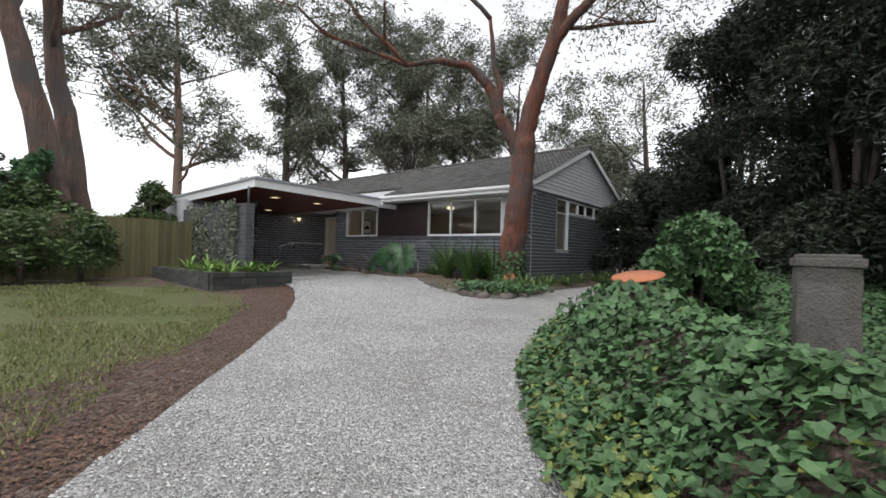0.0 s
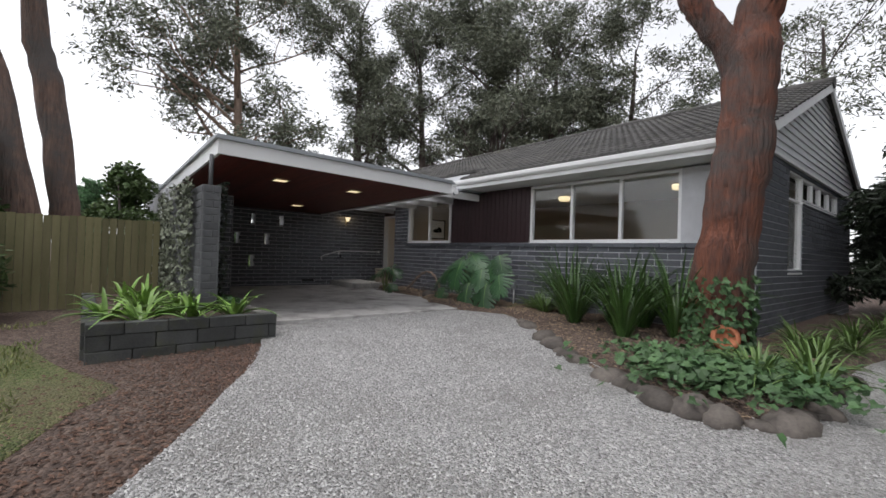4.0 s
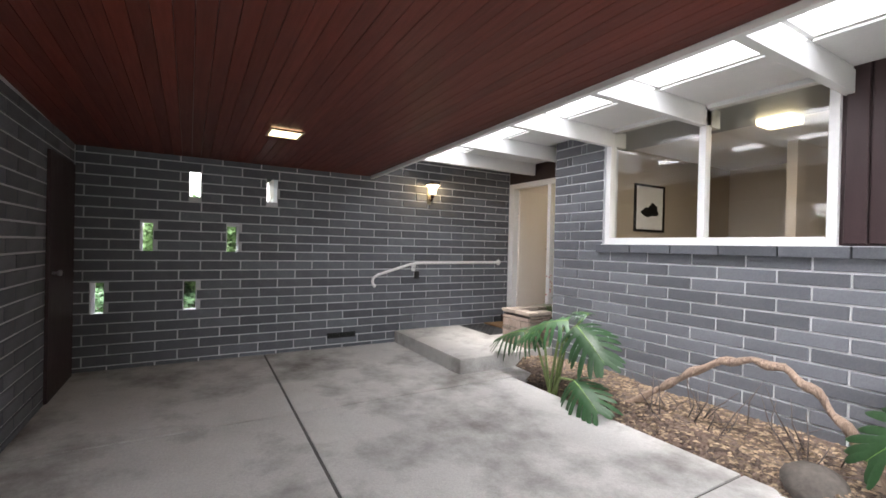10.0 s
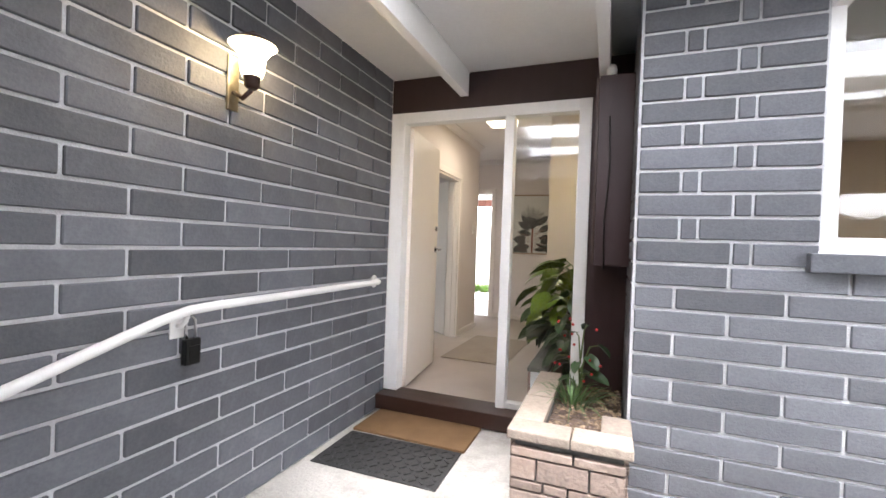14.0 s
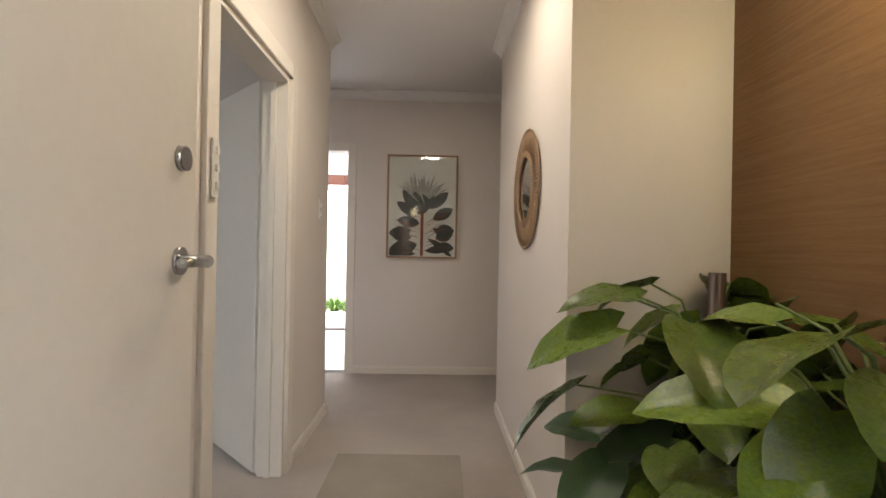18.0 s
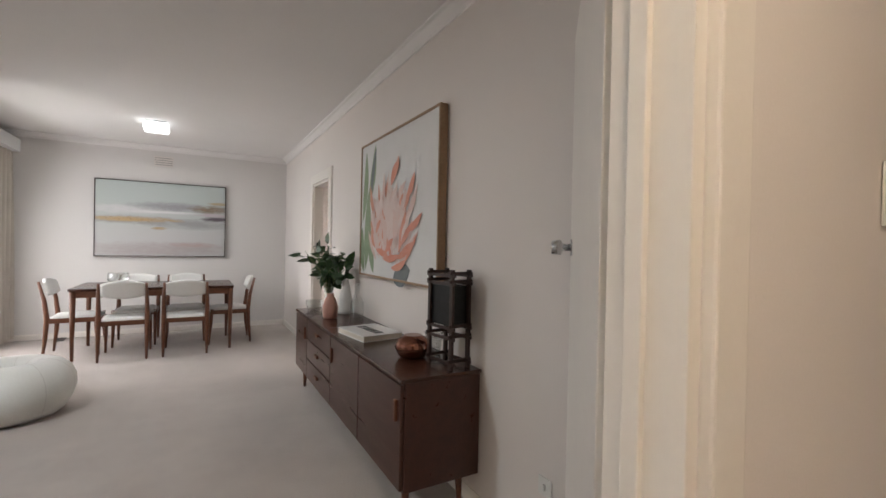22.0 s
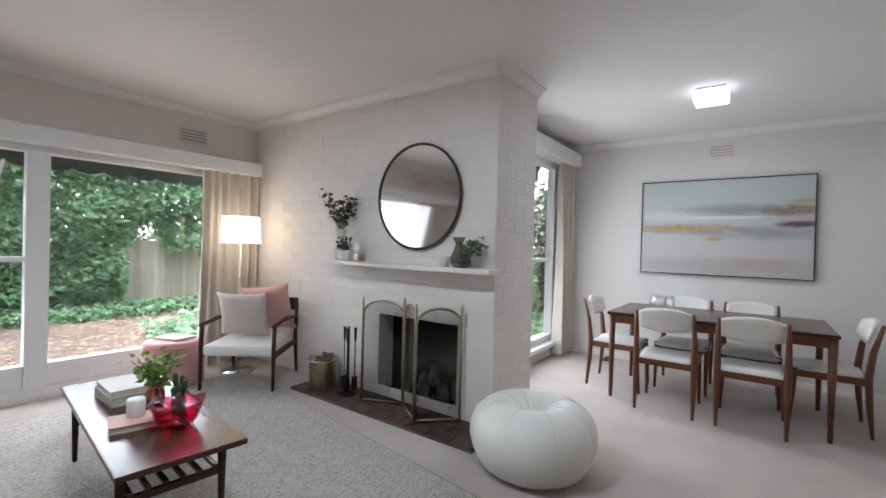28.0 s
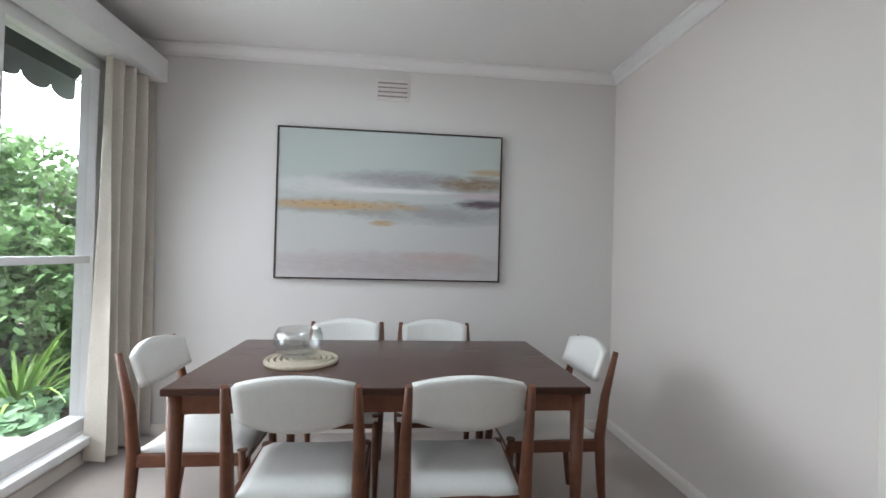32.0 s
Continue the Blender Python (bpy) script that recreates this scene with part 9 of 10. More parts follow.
# sideboard with its ornaments, and the flower painting over it
sb = thing("sideboard", "long low dark rosewood sideboard with tapered legs", "sideboard", pose(-2.69, 2.56, 0) @ Matrix.Diagonal((0.928, 1, 1, 1)))
bm = bmesh.new()
box(bm, (-1.22, -0.18, 0.18), (1.22, 0.205, 0.655), 0.004)
part("body", bm, M_SIDEBOARD, sb)
bm = bmesh.new()
box(bm, (-1.225, -0.20, 0.656), (1.225, 0.21, 0.672), 0.003)
part("top", bm, M_TABLE, sb)
for x0, x1, dr in ((-1.21, -0.76, 0), (-0.75, -0.01, 3), (0.0, 0.60, 0), (0.61, 1.21, 0)):
    if dr:
        for i in range(3):
            bm = bmesh.new()
            box(bm, (x0, -0.197, 0.19 + i * 0.155), (x1, -0.181, 0.335 + i * 0.155), 0.003)
            d = part("drawer", bm, M_SIDEBOARD, sb)
            bm = bmesh.new()
            cbox(bm, ((x0 + x1) / 2, -0.205, 0.275 + i * 0.155), (0.085, 0.018, 0.022), 0.007)
            h = part("handle", bm, M_TEAK, d, "small carved teak pull")
    else:
        bm = bmesh.new()
        box(bm, (x0, -0.197, 0.19), (x1, -0.181, 0.645), 0.003)
        d = part("door", bm, M_SIDEBOARD, sb)
        bm = bmesh.new()
        hx = x0 + 0.045 if x0 >= 0 and x0 < 0.5 else x1 - 0.045
        cbox(bm, (hx, -0.203, 0.53), (0.025, 0.016, 0.095), 0.006)
        part("handle", bm, M_TEAK, d, "small carved teak pull")
for x in (-1.12, 1.12):
    for y in (-0.13, 0.15):
        bm = bmesh.new()
        leg(bm, x, y, 0, 0.18, 0.011, 0.021, math.copysign(0.02, x), 0)
        part("leg", bm, M_TEAK, sb)
ST = 0.672
lat = thing("lattice_lantern", "tall black carved timber lattice lantern", "lantern", pose(-1.69, 2.665, ST, 0, 0, 8) @ Matrix.Diagonal((0.95, 0.72, 0.95, 1)))
for x in (-0.09, 0.09):
    for y in (-0.07, 0.07):
        bm = bmesh.new()
        cbox(bm, (x, y, 0.245), (0.022, 0.022, 0.49), 0.003)
        part("post", bm, M_DARK, lat)
for z in (0.03, 0.15, 0.20, 0.42, 0.46):
    for y in (-0.07, 0.07):
        bm = bmesh.new()
        cbox(bm, (0, y, z), (0.23, 0.014, 0.016), 0.002)
        part("bar", bm, M_DARK, lat)
    for x in (-0.09, 0.09):
        bm = bmesh.new()
        cbox(bm, (x, 0, z + 0.012), (0.014, 0.19, 0.016), 0.002)
        part("bar", bm, M_DARK, lat)
for y in (-0.06, 0.06):
    bm = bmesh.new()
    cbox(bm, (0, y, 0.31), (0.16, 0.008, 0.20), 0.002)
    part("panel", bm, M_BLACK, lat, "dark pierced panel")
for x in (-0.08, 0.08):
    bm = bmesh.new()
    cbox(bm, (x, 0, 0.31), (0.008, 0.10, 0.20), 0.002)
    part("panel", bm, M_BLACK, lat)
bowlc = thing("copper_teapot", "round copper glass teapot on the sideboard", "teapot", pose(-1.895, 2.575, ST))
M_COPPERGLASS = pm("copper_lustre_glass", (0.30, 0.13, 0.085), (0.20, 0.085, 0.06), 0.12, metal=0.85, bump=0.02)
bm = bmesh.new()
lathe(bm, [(0.05, 0), (0.075, 0.012), (0.095, 0.055), (0.08, 0.095), (0.05, 0.11), (0.046, 0.115)], 28)
part("body", bm, M_COPPERGLASS, bowlc)
bm = bmesh.new()
tube(bm, [(0.085, 0, 0.08), (0.125, 0, 0.085), (0.135, 0, 0.055), (0.095, 0, 0.035)], 0.006, 8)
part("handle", bm, M_CLEARGLASS, bowlc)
vase("drinking_glass", "clear tumbler on the sideboard", [(0.032, 0), (0.034, 0.004), (0.05, 0.12), (0.048, 0.12), (0.031, 0.01), (0.003, 0.009)], M_CLEARGLASS, pose(-1.90, 2.70, ST + 0.001), "glass")
bk = book("large white photo book lying on the sideboard", pose(-2.50, 2.56, ST, 0, 0, 8), 0.36, 0.27, 0.035, M_CERAMIC)
bm = bmesh.new()
for i, (x, w) in enumerate(((-0.11, 0.05), (-0.05, 0.035), (0.0, 0.045), (0.055, 0.04), (0.11, 0.045))):
    box(bm, (x - w / 2, -0.03, 0.0352), (x + w / 2, 0.03, 0.0358))
part("cover_lettering", bm, M_BLACK, bk, "dark title bars")
M_TERRA = pm("terracotta_pink_glaze", (0.52, 0.27, 0.21), (0.45, 0.23, 0.18), 0.55, bump=0.06)
vase("bud_vase", "terracotta pink ceramic bottle vase", [(0.045, 0), (0.055, 0.01), (0.058, 0.09), (0.04, 0.15), (0.024, 0.17), (0.028, 0.19), (0.02, 0.19)], M_TERRA, pose(-3.22, 2.50, ST))
vase("glass_jug", "clear glass vase holding magnolia stems", [(0.05, 0), (0.055, 0.005), (0.05, 0.08), (0.035, 0.16), (0.05, 0.24), (0.047, 0.24), (0.031, 0.16), (0.046, 0.08), (0.05, 0.012), (0.004, 0.01)], M_CLEARGLASS, pose(-3.50, 2.56, ST))
sprigs("magnolia_stems", "glossy dark magnolia leaf stems in a glass vase", (-3.50, 2.56, ST + 0.2), 16, 75, 0.36, 0.28, 0.095, M_PLANTDARK)
vase("white_vase", "tapered white ceramic vase", [(0.06, 0), (0.065, 0.01), (0.05, 0.15), (0.024, 0.26), (0.022, 0.28), (0.016, 0.28)], M_CERAMIC, pose(-3.42, 2.68, ST))
vase("glass_bowl", "small clear glass bowl on the sideboard", [(0.03, 0), (0.06, 0.02), (0.075, 0.06), (0.07, 0.09), (0.066, 0.09), (0.07, 0.06), (0.055, 0.025), (0.004, 0.012)], M_CLEARGLASS, pose(-3.66, 2.48, ST), "bowl")
vase("glass_bottle", "clear glass bottle vase on the sideboard", [(0.05, 0), (0.055, 0.01), (0.055, 0.12), (0.02, 0.19), (0.018, 0.27), (0.014, 0.27), (0.016, 0.19), (0.05, 0.12), (0.05, 0.015), (0.004, 0.012)], M_CLEARGLASS, pose(-3.12, 2.68, ST))
art = thing("flower_painting", "large canvas painting of a coral pink flower in a wood frame", "painting", pose(-2.565, 2.772, 1.515))
AW, AH = 0.645, 0.505
bm = bmesh.new()
for lo, hi in (((-AW, -AH), (-AW + 0.014, AH)), ((AW - 0.014, -AH), (AW, AH)), ((-AW + 0.014, -AH), (AW - 0.014, -AH + 0.014)), ((-AW + 0.014, AH - 0.014), (AW - 0.014, AH))):
    box(bm, (lo[0], -0.05, lo[1]), (hi[0], 0.0, hi[1]), 0.002)
part("frame", bm, M_OAK, art)
bm = bmesh.new()
box(bm, (-AW + 0.014, -0.042, -AH + 0.014), (AW - 0.014, -0.004, AH - 0.014))
part("canvas", bm, pm("painted_canvas_white", (0.70, 0.69, 0.68), (0.64, 0.63, 0.62), 0.7, scale=4, fine=120, bump=0.3), art)
P_COL = [("blush", (0.66, 0.44, 0.38), (0.60, 0.50, 0.47)), ("coral", (0.60, 0.20, 0.13), (0.62, 0.33, 0.25)), ("pale", (0.68, 0.56, 0.52), (0.62, 0.48, 0.44)), ("green", (0.16, 0.24, 0.13), (0.30, 0.36, 0.24)), ("slate", (0.12, 0.14, 0.16), (0.20, 0.22, 0.22))]
P_MAT = {k: pm("paint_" + k, a, b, 0.6, scale=7, fine=70, bump=0.3) for k, a, b in P_COL}
rs = random.Random(41)
strokes = {k: bmesh.new() for k in P_MAT}
ly = [-0.0425]
def stroke(k, x, z, ln, w, ang):
    ly[0] -= 0.00004
    blade(strokes[k], x, z, ln, w, ang, ly[0], 8, rs.uniform(-0.2, 0.2))
for x, z, ln, w, a in ((-0.52, -0.46, 0.6, 0.14, 1.5), (-0.60, -0.1, 0.55, 0.10, 1.45), (-0.50, 0.0, 0.5, 0.10, 1.25), (-0.56, -0.48, 0.35, 0.12, 1.7), (-0.35, -0.48, 0.3, 0.10, 1.9)):
    stroke("green", x, z, ln, w, a)
stroke("slate", -0.42, 0.1, 0.36, 0.06, 1.3)
stroke("slate", 0.02, -0.50, 0.28, 0.16, 0.3)
for i in range(190):
    f = rs.random()
    a = math.pi / 2 + rs.uniform(-0.95, 0.75)
    stroke(rs.choice(("blush", "pale", "pale", "coral", "blush")), rs.uniform(-0.32, 0.22), rs.uniform(-0.40, -0.05), rs.uniform(0.10, 0.32), rs.uniform(0.03, 0.075), a)
for x, z, ln, w, a in ((-0.02, 0.13, 0.2, 0.08, 0.9), (0.05, 0.18, 0.14, 0.05, 1.2), (0.22, 0.02, 0.2, 0.06, 0.9), (0.26, -0.18, 0.22, 0.05, 0.5), (0.10, -0.36, 0.3, 0.06, 0.4), (-0.15, -0.36, 0.3, 0.05, 0.1), (-0.28, -0.30, 0.25, 0.05, -0.2), (0.14, -0.28, 0.25, 0.05, 0.7), (0.0, -0.42, 0.26, 0.05, 0.25)):
    stroke("coral", x, z, ln, w, a)
for k, b in strokes.items():
    tagged(part("paint_layer", b, P_MAT[k], art), kind="stuff")

# ---- dining room ----
dt = thing("dining_table", "dark teak dining table with tapered legs", "dining table", pose(-5.92, 1.222, 0))
bm = bmesh.new()
box(bm, (-0.42, -0.755, 0.712), (0.42, 0.755, 0.738), 0.006)
part("tabletop", bm, M_TABLE, dt)
for lo, hi in (((-0.39, -0.71, 0.642), (-0.368, 0.71, 0.711)), ((0.368, -0.71, 0.642), (0.39, 0.71, 0.711)), ((-0.368, -0.725, 0.642), (0.368, -0.703, 0.711)), ((-0.368, 0.703, 0.642), (0.368, 0.725, 0.711))):
    bm = bmesh.new()
    box(bm, lo, hi, 0.003)
    part("apron", bm, M_TEAK, dt)
for x in (-0.38, 0.38):
    for y in (-0.72, 0.72):
        bm = bmesh.new()
        leg(bm, x, y, 0, 0.711, 0.015, 0.029)
        part("leg", bm, M_TEAK, dt)
ch = thing("dining_chair", "teak dining chair with white vinyl seat and curved backrest", "chair", None, "dining chairs")
def bowed(w0, w1, z0, z1, y0, y1, bow, mat, name, label, th=0.025, top=0.0):
    bm = bmesh.new()
    def fn(u, v):
        s = u * 2 - 1
        w = w0 + (w1 - w0) * v
        return Vector((s * w / 2, y0 + (y1 - y0) * v - bow * (1 - s * s), z0 + (z1 - z0) * v + (top * (1 - s * s) if v > 0.5 else -top * 0.8 * (1 - s * s)) * abs(v - 0.5) * 2))
    grid_sheet(bm, 12, 6, fn, th)
    return part(name, bm, mat, ch, label, True)
for x in (-0.205, 0.205):
    bm = bmesh.new()
    tube(bm, [(x, 0.235, 0), (x * 0.98, 0.215, 0.25), (x * 0.98, 0.205, 0.425)], [0.011, 0.019, 0.02], 8)
    part("leg", bm, M_TEAK, ch)
    bm = bmesh.new()
    tube(bm, [(x, -0.225, 0), (x, -0.205, 0.22), (x, -0.195, 0.42), (x, -0.215, 0.60), (x * 0.97, -0.265, 0.80)], [0.011, 0.02, 0.024, 0.02, 0.012], 8)
    part("leg", bm, M_TEAK, ch, "raked rear leg and back post")
    bm = bmesh.new()
    box(bm, (x - 0.012, -0.19, 0.365), (x + 0.012, 0.205, 0.415), 0.005)
    part("side_rail", bm, M_TEAK, ch)
for y in (-0.19, 0.205):
    bm = bmesh.new()
    box(bm, (-0.195, y - 0.011, 0.36), (0.195, y + 0.011, 0.41), 0.004)
    part("seat_rail", bm, M_TEAK, ch)
bm = bmesh.new()
def seat_at(u, v):
    s, q = u * 2 - 1, v * 2 - 1
    return Vector((s * (0.20 + 0.012 * q), 0.015 + q * 0.215, 0.418 + 0.035 * ((1 - s ** 4) * (1 - q ** 4)) ** 0.5 - 0.012 * (1 - s * s)))
grid_sheet(bm, 10, 10, seat_at, 0.03)
part("seat", bm, M_VINYL, ch, "white padded vinyl seat", True)
bowed(0.385, 0.385, 0.665, 0.785, -0.190, -0.232, 0.035, M_VINYL, "backrest", "curved white vinyl back pad", 0.028, 0.035)
ch.matrix_basis = pose(-5.59, 0.94, 0, 0, 0, 90)
for m in (pose(-5.59, 1.497, 0, 0, 0, 90), pose(-6.30, 0.965, 0, 0, 0, -90), pose(-6.30, 1.477, 0, 0, 0, -90), pose(-5.945, 0.455, 0, 0, 0, 0), pose(-6.005, 1.965, 0, 0, 0, 180)):
    copy_thing(ch, m)
fv = thing("floor_vent", "dark metal floor heating vent in the carpet", "vent", pose(-6.85, 0.14, 0.0, 0, 0, 4))
bm = bmesh.new()
box(bm, (-0.15, -0.05, 0.001), (0.15, 0.05, 0.006), 0.002)
part("plate", bm, M_BLACK, fv)
for k in range(7):
    bm = bmesh.new()
    box(bm, (-0.135, -0.042 + k * 0.0125, 0.006), (0.135, -0.036 + k * 0.0125, 0.009))
    part("slat", bm, M_DARK, fv)
pm_ = thing("placemat", "round woven natural placemat on the dining table", "placemat", pose(-5.88, 0.85, 0.738))
bm = bmesh.new()
for r in (0.02, 0.045, 0.07, 0.095, 0.12, 0.145):
    tube(bm, [(r * math.cos(2 * math.pi * k / 30), r * math.sin(2 * math.pi * k / 30), 0.006) for k in range(31)], [0.0115] * 31, 6, False)
part("weave", bm, pm("natural_seagrass", (0.52, 0.46, 0.36), (0.40, 0.34, 0.26), 0.9, fine=90, bump=0.5), pm_)
bowlp = [(0.05, 0), (0.08, 0.01), (0.105, 0.05), (0.102, 0.095), (0.09, 0.12), (0.086, 0.12), (0.098, 0.094), (0.10, 0.05), (0.076, 0.016), (0.004, 0.012)]
vase("glass_bowl", "round clear glass bowl on a woven placemat", bowlp, M_CLEARGLASS, pose(-5.90, 0.83, 0.756), "bowl")

M_SEA = bpy.data.materials.new("seascape_canvas")
M_SEA.use_nodes = True
nt = M_SEA.node_tree
bsdf = nt.nodes["Principled BSDF"]
tc = nt.nodes.new("ShaderNodeTexCoord")
sep = nt.nodes.new("ShaderNodeSeparateXYZ")
nt.links.new(tc.outputs["Object"], sep.inputs[0])
mp = nt.nodes.new("ShaderNodeMapping")
mp.inputs["Scale"].default_value = (1, 2.2, 9)
nt.links.new(tc.outputs["Object"], mp.inputs[0])
nz = noise_tex(nt, mp.outputs[0], 1.6, 8, 0.68)
brush = noise_tex(nt, mp.outputs[0], 5.0, 6, 0.7)
def sums(op, *ins):
    nd = nt.nodes.new("ShaderNodeMath")
    nd.operation = op
    for k, v in enumerate(ins):
        if isinstance(v, (int, float)):
            nd.inputs[k].default_value = v
        else:
            nt.links.new(v, nd.inputs[k])
    return nd.outputs[0]
high = sums("MULTIPLY_ADD", nz.outputs[0], 0.2, sep.outputs["Z"])
col = mix_nodes(nt, ramp(nt, high, -0.1, 0.35), (0.48, 0.475, 0.465), (0.43, 0.47, 0.45))
# bands of paint: centre, half width, half height, colour
for cy, cz, ry, rz, tone in ((0.0, -0.40, 1.1, 0.10, (0.41, 0.36, 0.355)), (0.35, -0.34, 0.30, 0.04, (0.44, 0.34, 0.32)), (-0.40, 0.12, 0.46, 0.06, (0.56, 0.55, 0.55)), (0.10, 0.18, 0.50, 0.07, (0.29, 0.28, 0.29)), (0.30, -0.05, 0.60, 0.08, (0.31, 0.305, 0.30)),
                             (-0.34, -0.015, 0.60, 0.060, (0.30, 0.28, 0.26)), (-0.34, -0.005, 0.56, 0.036, (0.46, 0.31, 0.15)), (0.05, 0.10, 0.45, 0.018, (0.62, 0.61, 0.61)), (0.56, 0.16, 0.27, 0.065, (0.22, 0.165, 0.115)), (0.66, 0.25, 0.15, 0.025, (0.40, 0.31, 0.19)), (0.60, 0.085, 0.24, 0.028, (0.46, 0.37, 0.40)), (0.64, 0.03, 0.24, 0.038, (0.10, 0.075, 0.09)), (-0.05, -0.12, 0.10, 0.022, (0.40, 0.28, 0.15))):
    dy, dz = sums("DIVIDE", sums("SUBTRACT", sep.outputs["Y"], cy), ry), sums("DIVIDE", sums("SUBTRACT", sep.outputs["Z"], cz), rz)
    d = sums("SUBTRACT", sums("SUBTRACT", 2.55, sums("ADD", sums("MULTIPLY", dy, dy), sums("MULTIPLY", dz, dz))), sums("MULTIPLY", sums("ADD", nz.outputs[0], brush.outputs[0]), 1.6))
    col = mix_nodes(nt, ramp(nt, d, -0.25, 0.95), col, tone)
nt.links.new(col, bsdf.inputs["Base Color"])
bsdf.inputs["Roughness"].default_value = 0.55
bp = nt.nodes.new("ShaderNodeBump")
bp.inputs["Strength"].default_value = 0.35
nt.links.new(brush.outputs[0], bp.inputs["Height"])
nt.links.new(bp.outputs[0], bsdf.inputs["Normal"])
sea = thing("seascape_painting", "wide abstract grey seascape canvas in a thin dark frame", "painting", pose(-6.925, 1.192, 1.53))
bm = bmesh.new()
for lo, hi in (((-0.752, -0.502), (-0.742, 0.502)), ((0.742, -0.502), (0.752, 0.502)), ((-0.742, -0.502), (0.742, -0.492)), ((-0.742, 0.492), (0.742, 0.502))):
    box(bm, (0.0, lo[0], lo[1]), (0.042, hi[0], hi[1]), 0.001)
part("frame", bm, M_DARK, sea)
bm = bmesh.new()
box(bm, (0.002, -0.742, -0.492), (0.034, 0.742, 0.492))
part("canvas", bm, M_SEA, sea)
bm = bmesh.new()
rs = random.Random(51)
for i in range(70):
    y, z = (rs.gauss(-0.34, 0.22), rs.gauss(0.0, 0.010)) if i % 2 else (rs.gauss(0.58, 0.08), rs.gauss(0.16, 0.02))
    if abs(y) < 0.72:
        cbox(bm, (0.0345, y, z), (0.003, rs.uniform(0.008, 0.03), rs.uniform(0.002, 0.006)), 0.001)
tagged(part("paint_flecks", bm, pm("ochre_paint", (0.36, 0.24, 0.12), (0.17, 0.13, 0.10), 0.6, scale=20, bump=0.4), sea), kind="stuff")

# ---- kitchen seen through the doorway ----
M_FRIDGE = pm("white_enamel", (0.76, 0.76, 0.75), (0.73, 0.73, 0.72), 0.3, bump=0.03)
fr = thing("fridge", "white two-door fridge freezer in the kitchen", "fridge", pose(-6.2, 3.80, 0))
bm = bmesh.new()
box(bm, (-0.62, 0.0, 0.02), (-0.055, 0.68, 1.56), 0.01)
part("body", bm, M_FRIDGE, fr)
for z0, z1, hz in ((0.04, 1.03, 0.80), (1.045, 1.555, 1.10)):
    bm = bmesh.new()
    box(bm, (-0.05, 0.0, z0), (0.0, 0.68, z1), 0.012)
    d = part("door", bm, M_FRIDGE, fr)
    bm = bmesh.new()
    tube(bm, [(0.0, 0.06, hz), (0.035, 0.06, hz + 0.02), (0.035, 0.06, hz + 0.20), (0.0, 0.06, hz + 0.22)], 0.01, 8)
    part("handle", bm, M_FRIDGE, d)
M_CUP = pm("cream_cupboard", (0.70, 0.62, 0.47), (0.66, 0.58, 0.44), 0.45, bump=0.04)
for y in (3.72, 4.32, 4.92):
    for z0, z1 in ((1.60, 1.95), (1.96, 2.30)):
        cu = thing("wall_cupboard", "cream painted kitchen wall cupboard", "cupboard", pose(-6.28, y, 0), "kitchen cupboards")
        bm = bmesh.new()
        box(bm, (-0.5, 0.0, z0), (-0.02, 0.59, z1), 0.003)
        part("body", bm, M_CUP, cu)
        bm = bmesh.new()
        box(bm, (-0.018, 0.005, z0 + 0.005), (0.0, 0.585, z1 - 0.005), 0.004)
        d = part("door", bm, M_CUP, cu)
        for lo, hi in (((0.0, 0.045, z0 + 0.04), (0.004, 0.06, z1 - 0.04)), ((0.0, 0.53, z0 + 0.04), (0.004, 0.545, z1 - 0.04)), ((0.0, 0.06, z0 + 0.04), (0.004, 0.53, z0 + 0.055)), ((0.0, 0.06, z1 - 0.055), (0.004, 0.53, z1 - 0.04))):
            bm = bmesh.new()
            box(bm, lo, hi, 0.001)
            part("moulding", bm, M_CUP, d)
        bm = bmesh.new()
        bmesh.ops.create_uvsphere(bm, u_segments=10, v_segments=6, radius=0.014, matrix=Matrix.Translation((0.014, 0.09, z0 + 0.06)))
        part("knob", bm, M_BRASS, d)
d3 = thing("door_3", "white painted bedroom door standing ajar", "door", pose(2.1, 3.86, 0, 0, 0, -60), kind="structure")
bm = bmesh.new()
box(bm, (0, -0.018, 0.01), (0.76, 0.018, 2.0), 0.003)
part("door_leaf", bm, M_DOOR, d3)

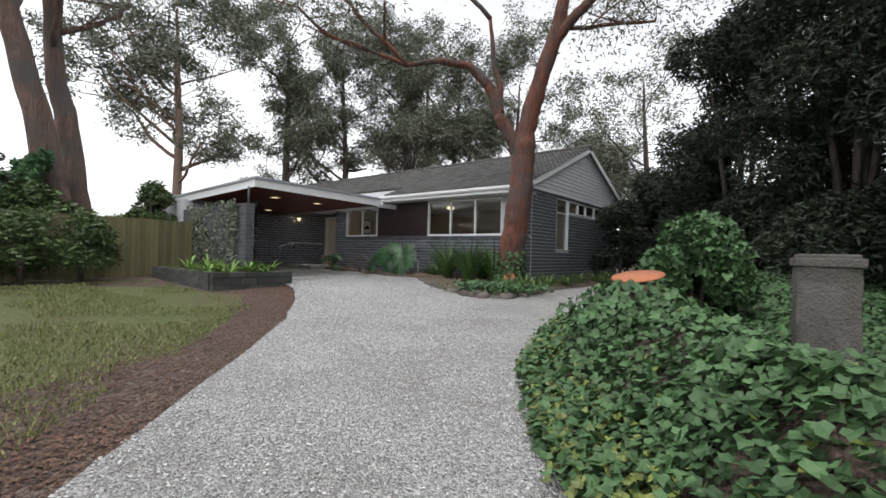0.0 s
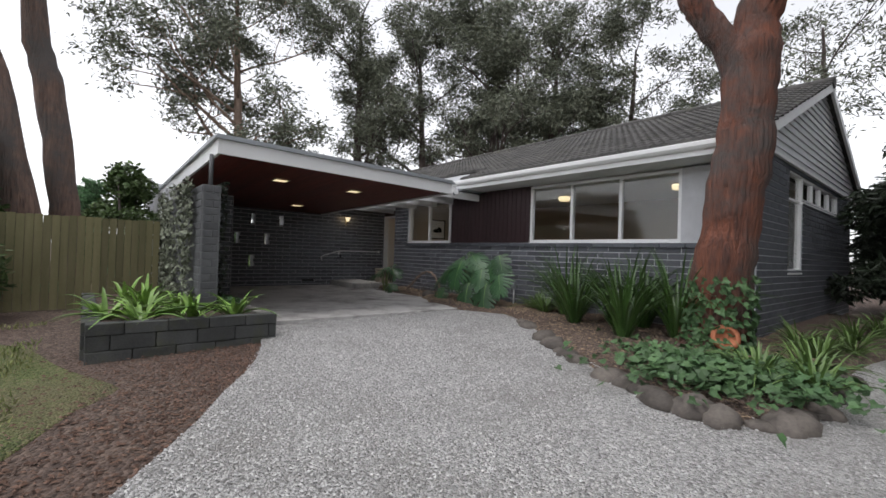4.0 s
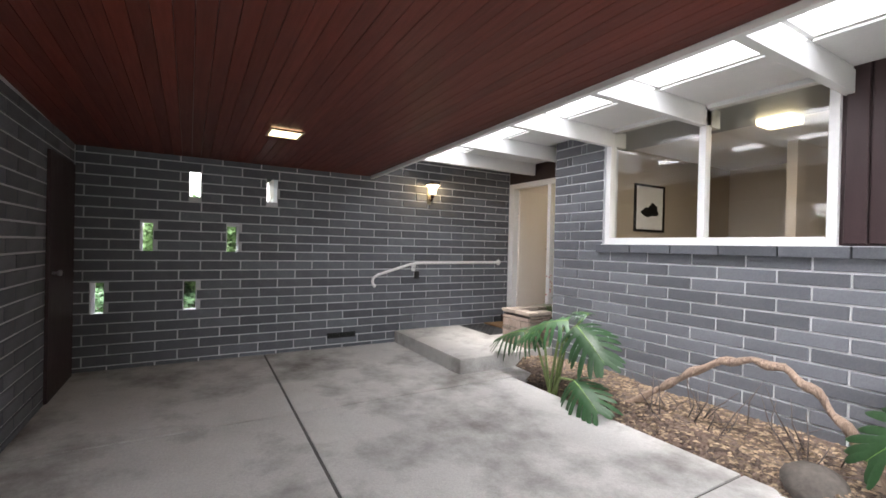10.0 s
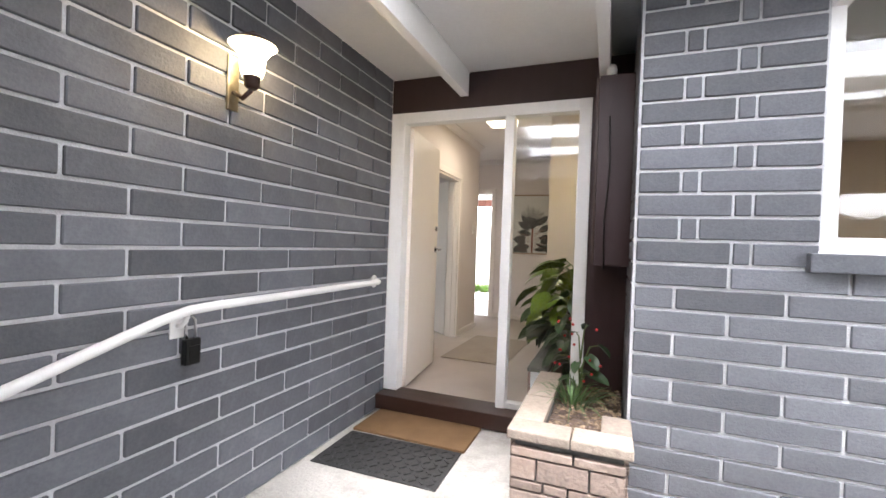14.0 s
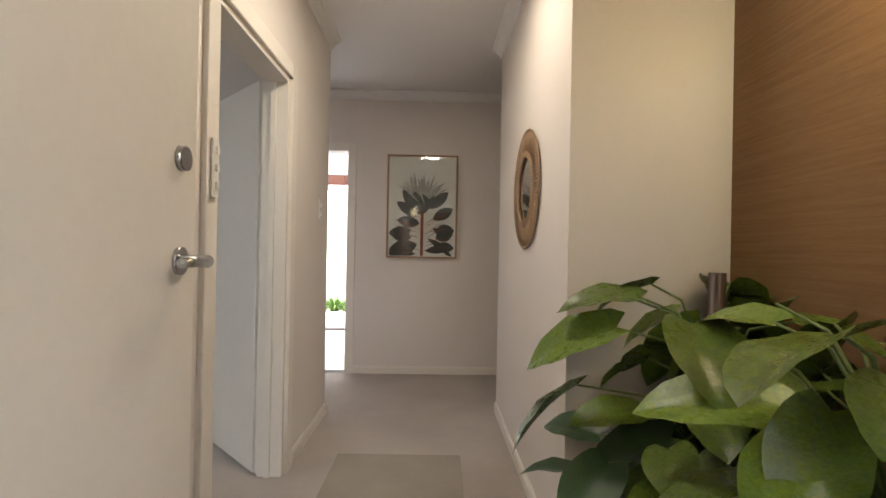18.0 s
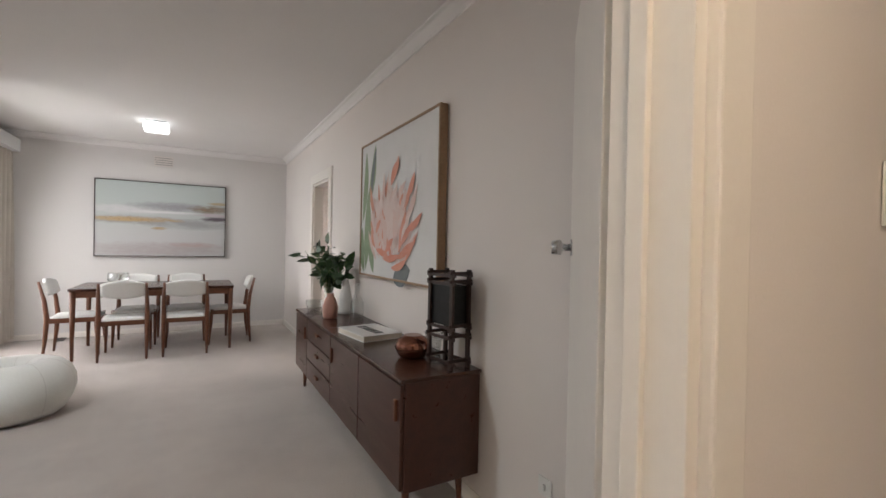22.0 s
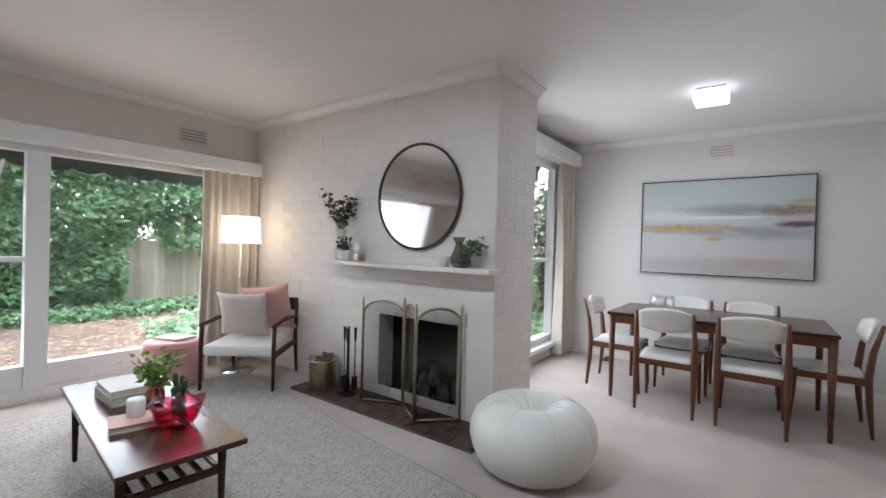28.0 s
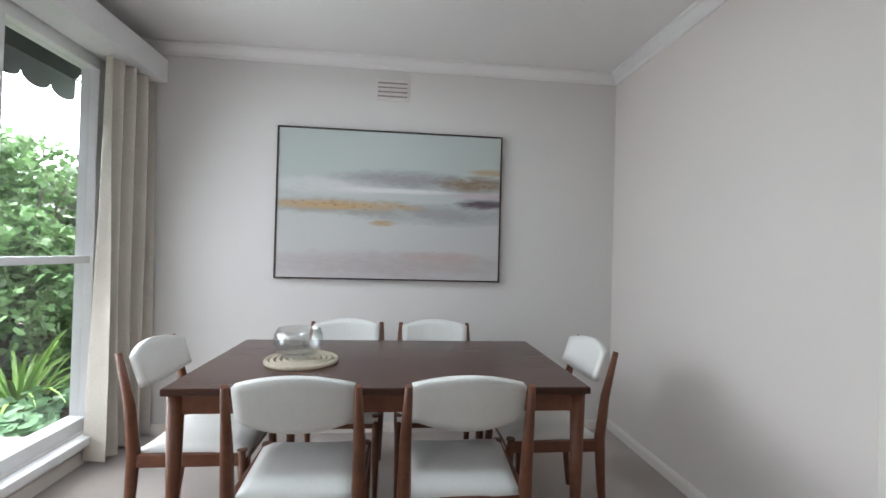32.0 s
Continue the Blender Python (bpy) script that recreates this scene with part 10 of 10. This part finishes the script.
# ---- the blocks of the walls, laid last ----
def closers():
    """The pier beside the porch: each course has one narrow closer block."""
    out = []
    for k in range(12):
        lo = 1.0870 + k * 0.1085
        cuts = (1.700, 1.885, 1.960, 2.415) if k % 2 else (1.700, 2.095, 2.170, 2.415)
        for u, v in zip(cuts, cuts[1:]):
            out.append((((u + v) / 2, -0.67 - 0.006 + 0.015, lo + 0.05425), (v - u - 0.013, 0.03, 0.0945)))
    return out


lay(wall_rail, courses("y", 0.0, 1, -5.50, -0.005, -0.40, 2.40, SLOTS, shift=-0.066), M_BLOCK, "block", (0, -1.6, 1.0))
lay(wall_front, courses("x", -0.67, -1, 1.700, 11.28, -0.5, 1.085, bl=0.43, shift=0.155) + closers()
    + courses("x", -0.67, -1, 10.66, 11.28, 1.16, 2.39), M_BLOCK, "block", (2.5, -0.67, 0.8))
lay(wall_gable, courses("y", 11.3, 1, -0.664, 7.3, -0.8, 2.58, GW), M_BLOCK_STUFF, "blockfar", (11.3, 0, 1.0), 120)
lay(wall_store, courses("y", 2.05, 1, -6.69, -5.51, -0.42, 2.08) + courses("x", -5.50, 1, 0.03, 2.03, -0.3, 2.04), M_BLOCK, "block", (2.05, -5.5, 1.0))
lay(wall_pier_return, courses("y", 1.694, -1, -0.66, 0.0, -0.1, 2.36), M_BLOCK, "block", (1.7, -0.5, 1.0))
lay(screen_wall, courses("x", -6.694, 1, 2.06, 6.2, -0.45, 1.74, proud=0.004) + courses("y", 6.206, 1, -6.93, -6.71, -0.45, 1.74, proud=0.004) + courses("x", -6.946, -1, 2.05, 6.2, -0.45, 1.74, proud=0.004), M_SCREEN, "screen", (6.2, -6.8, 1.0))
lay(chimney, courses("y", -4.226, 1, -2.95, 0.054, 0, CZ, [FB], bl=0.30, bh=0.098, joint=0.007, proud=0.0022, start=0.0) + courses("x", 0.054, 1, -4.845, -4.23, 0, CZ, bl=0.30, bh=0.098, joint=0.007, proud=0.0022, start=0.0), M_CHIMNEY, "paintedbrick", (-4.2, -0.3, 1.2))
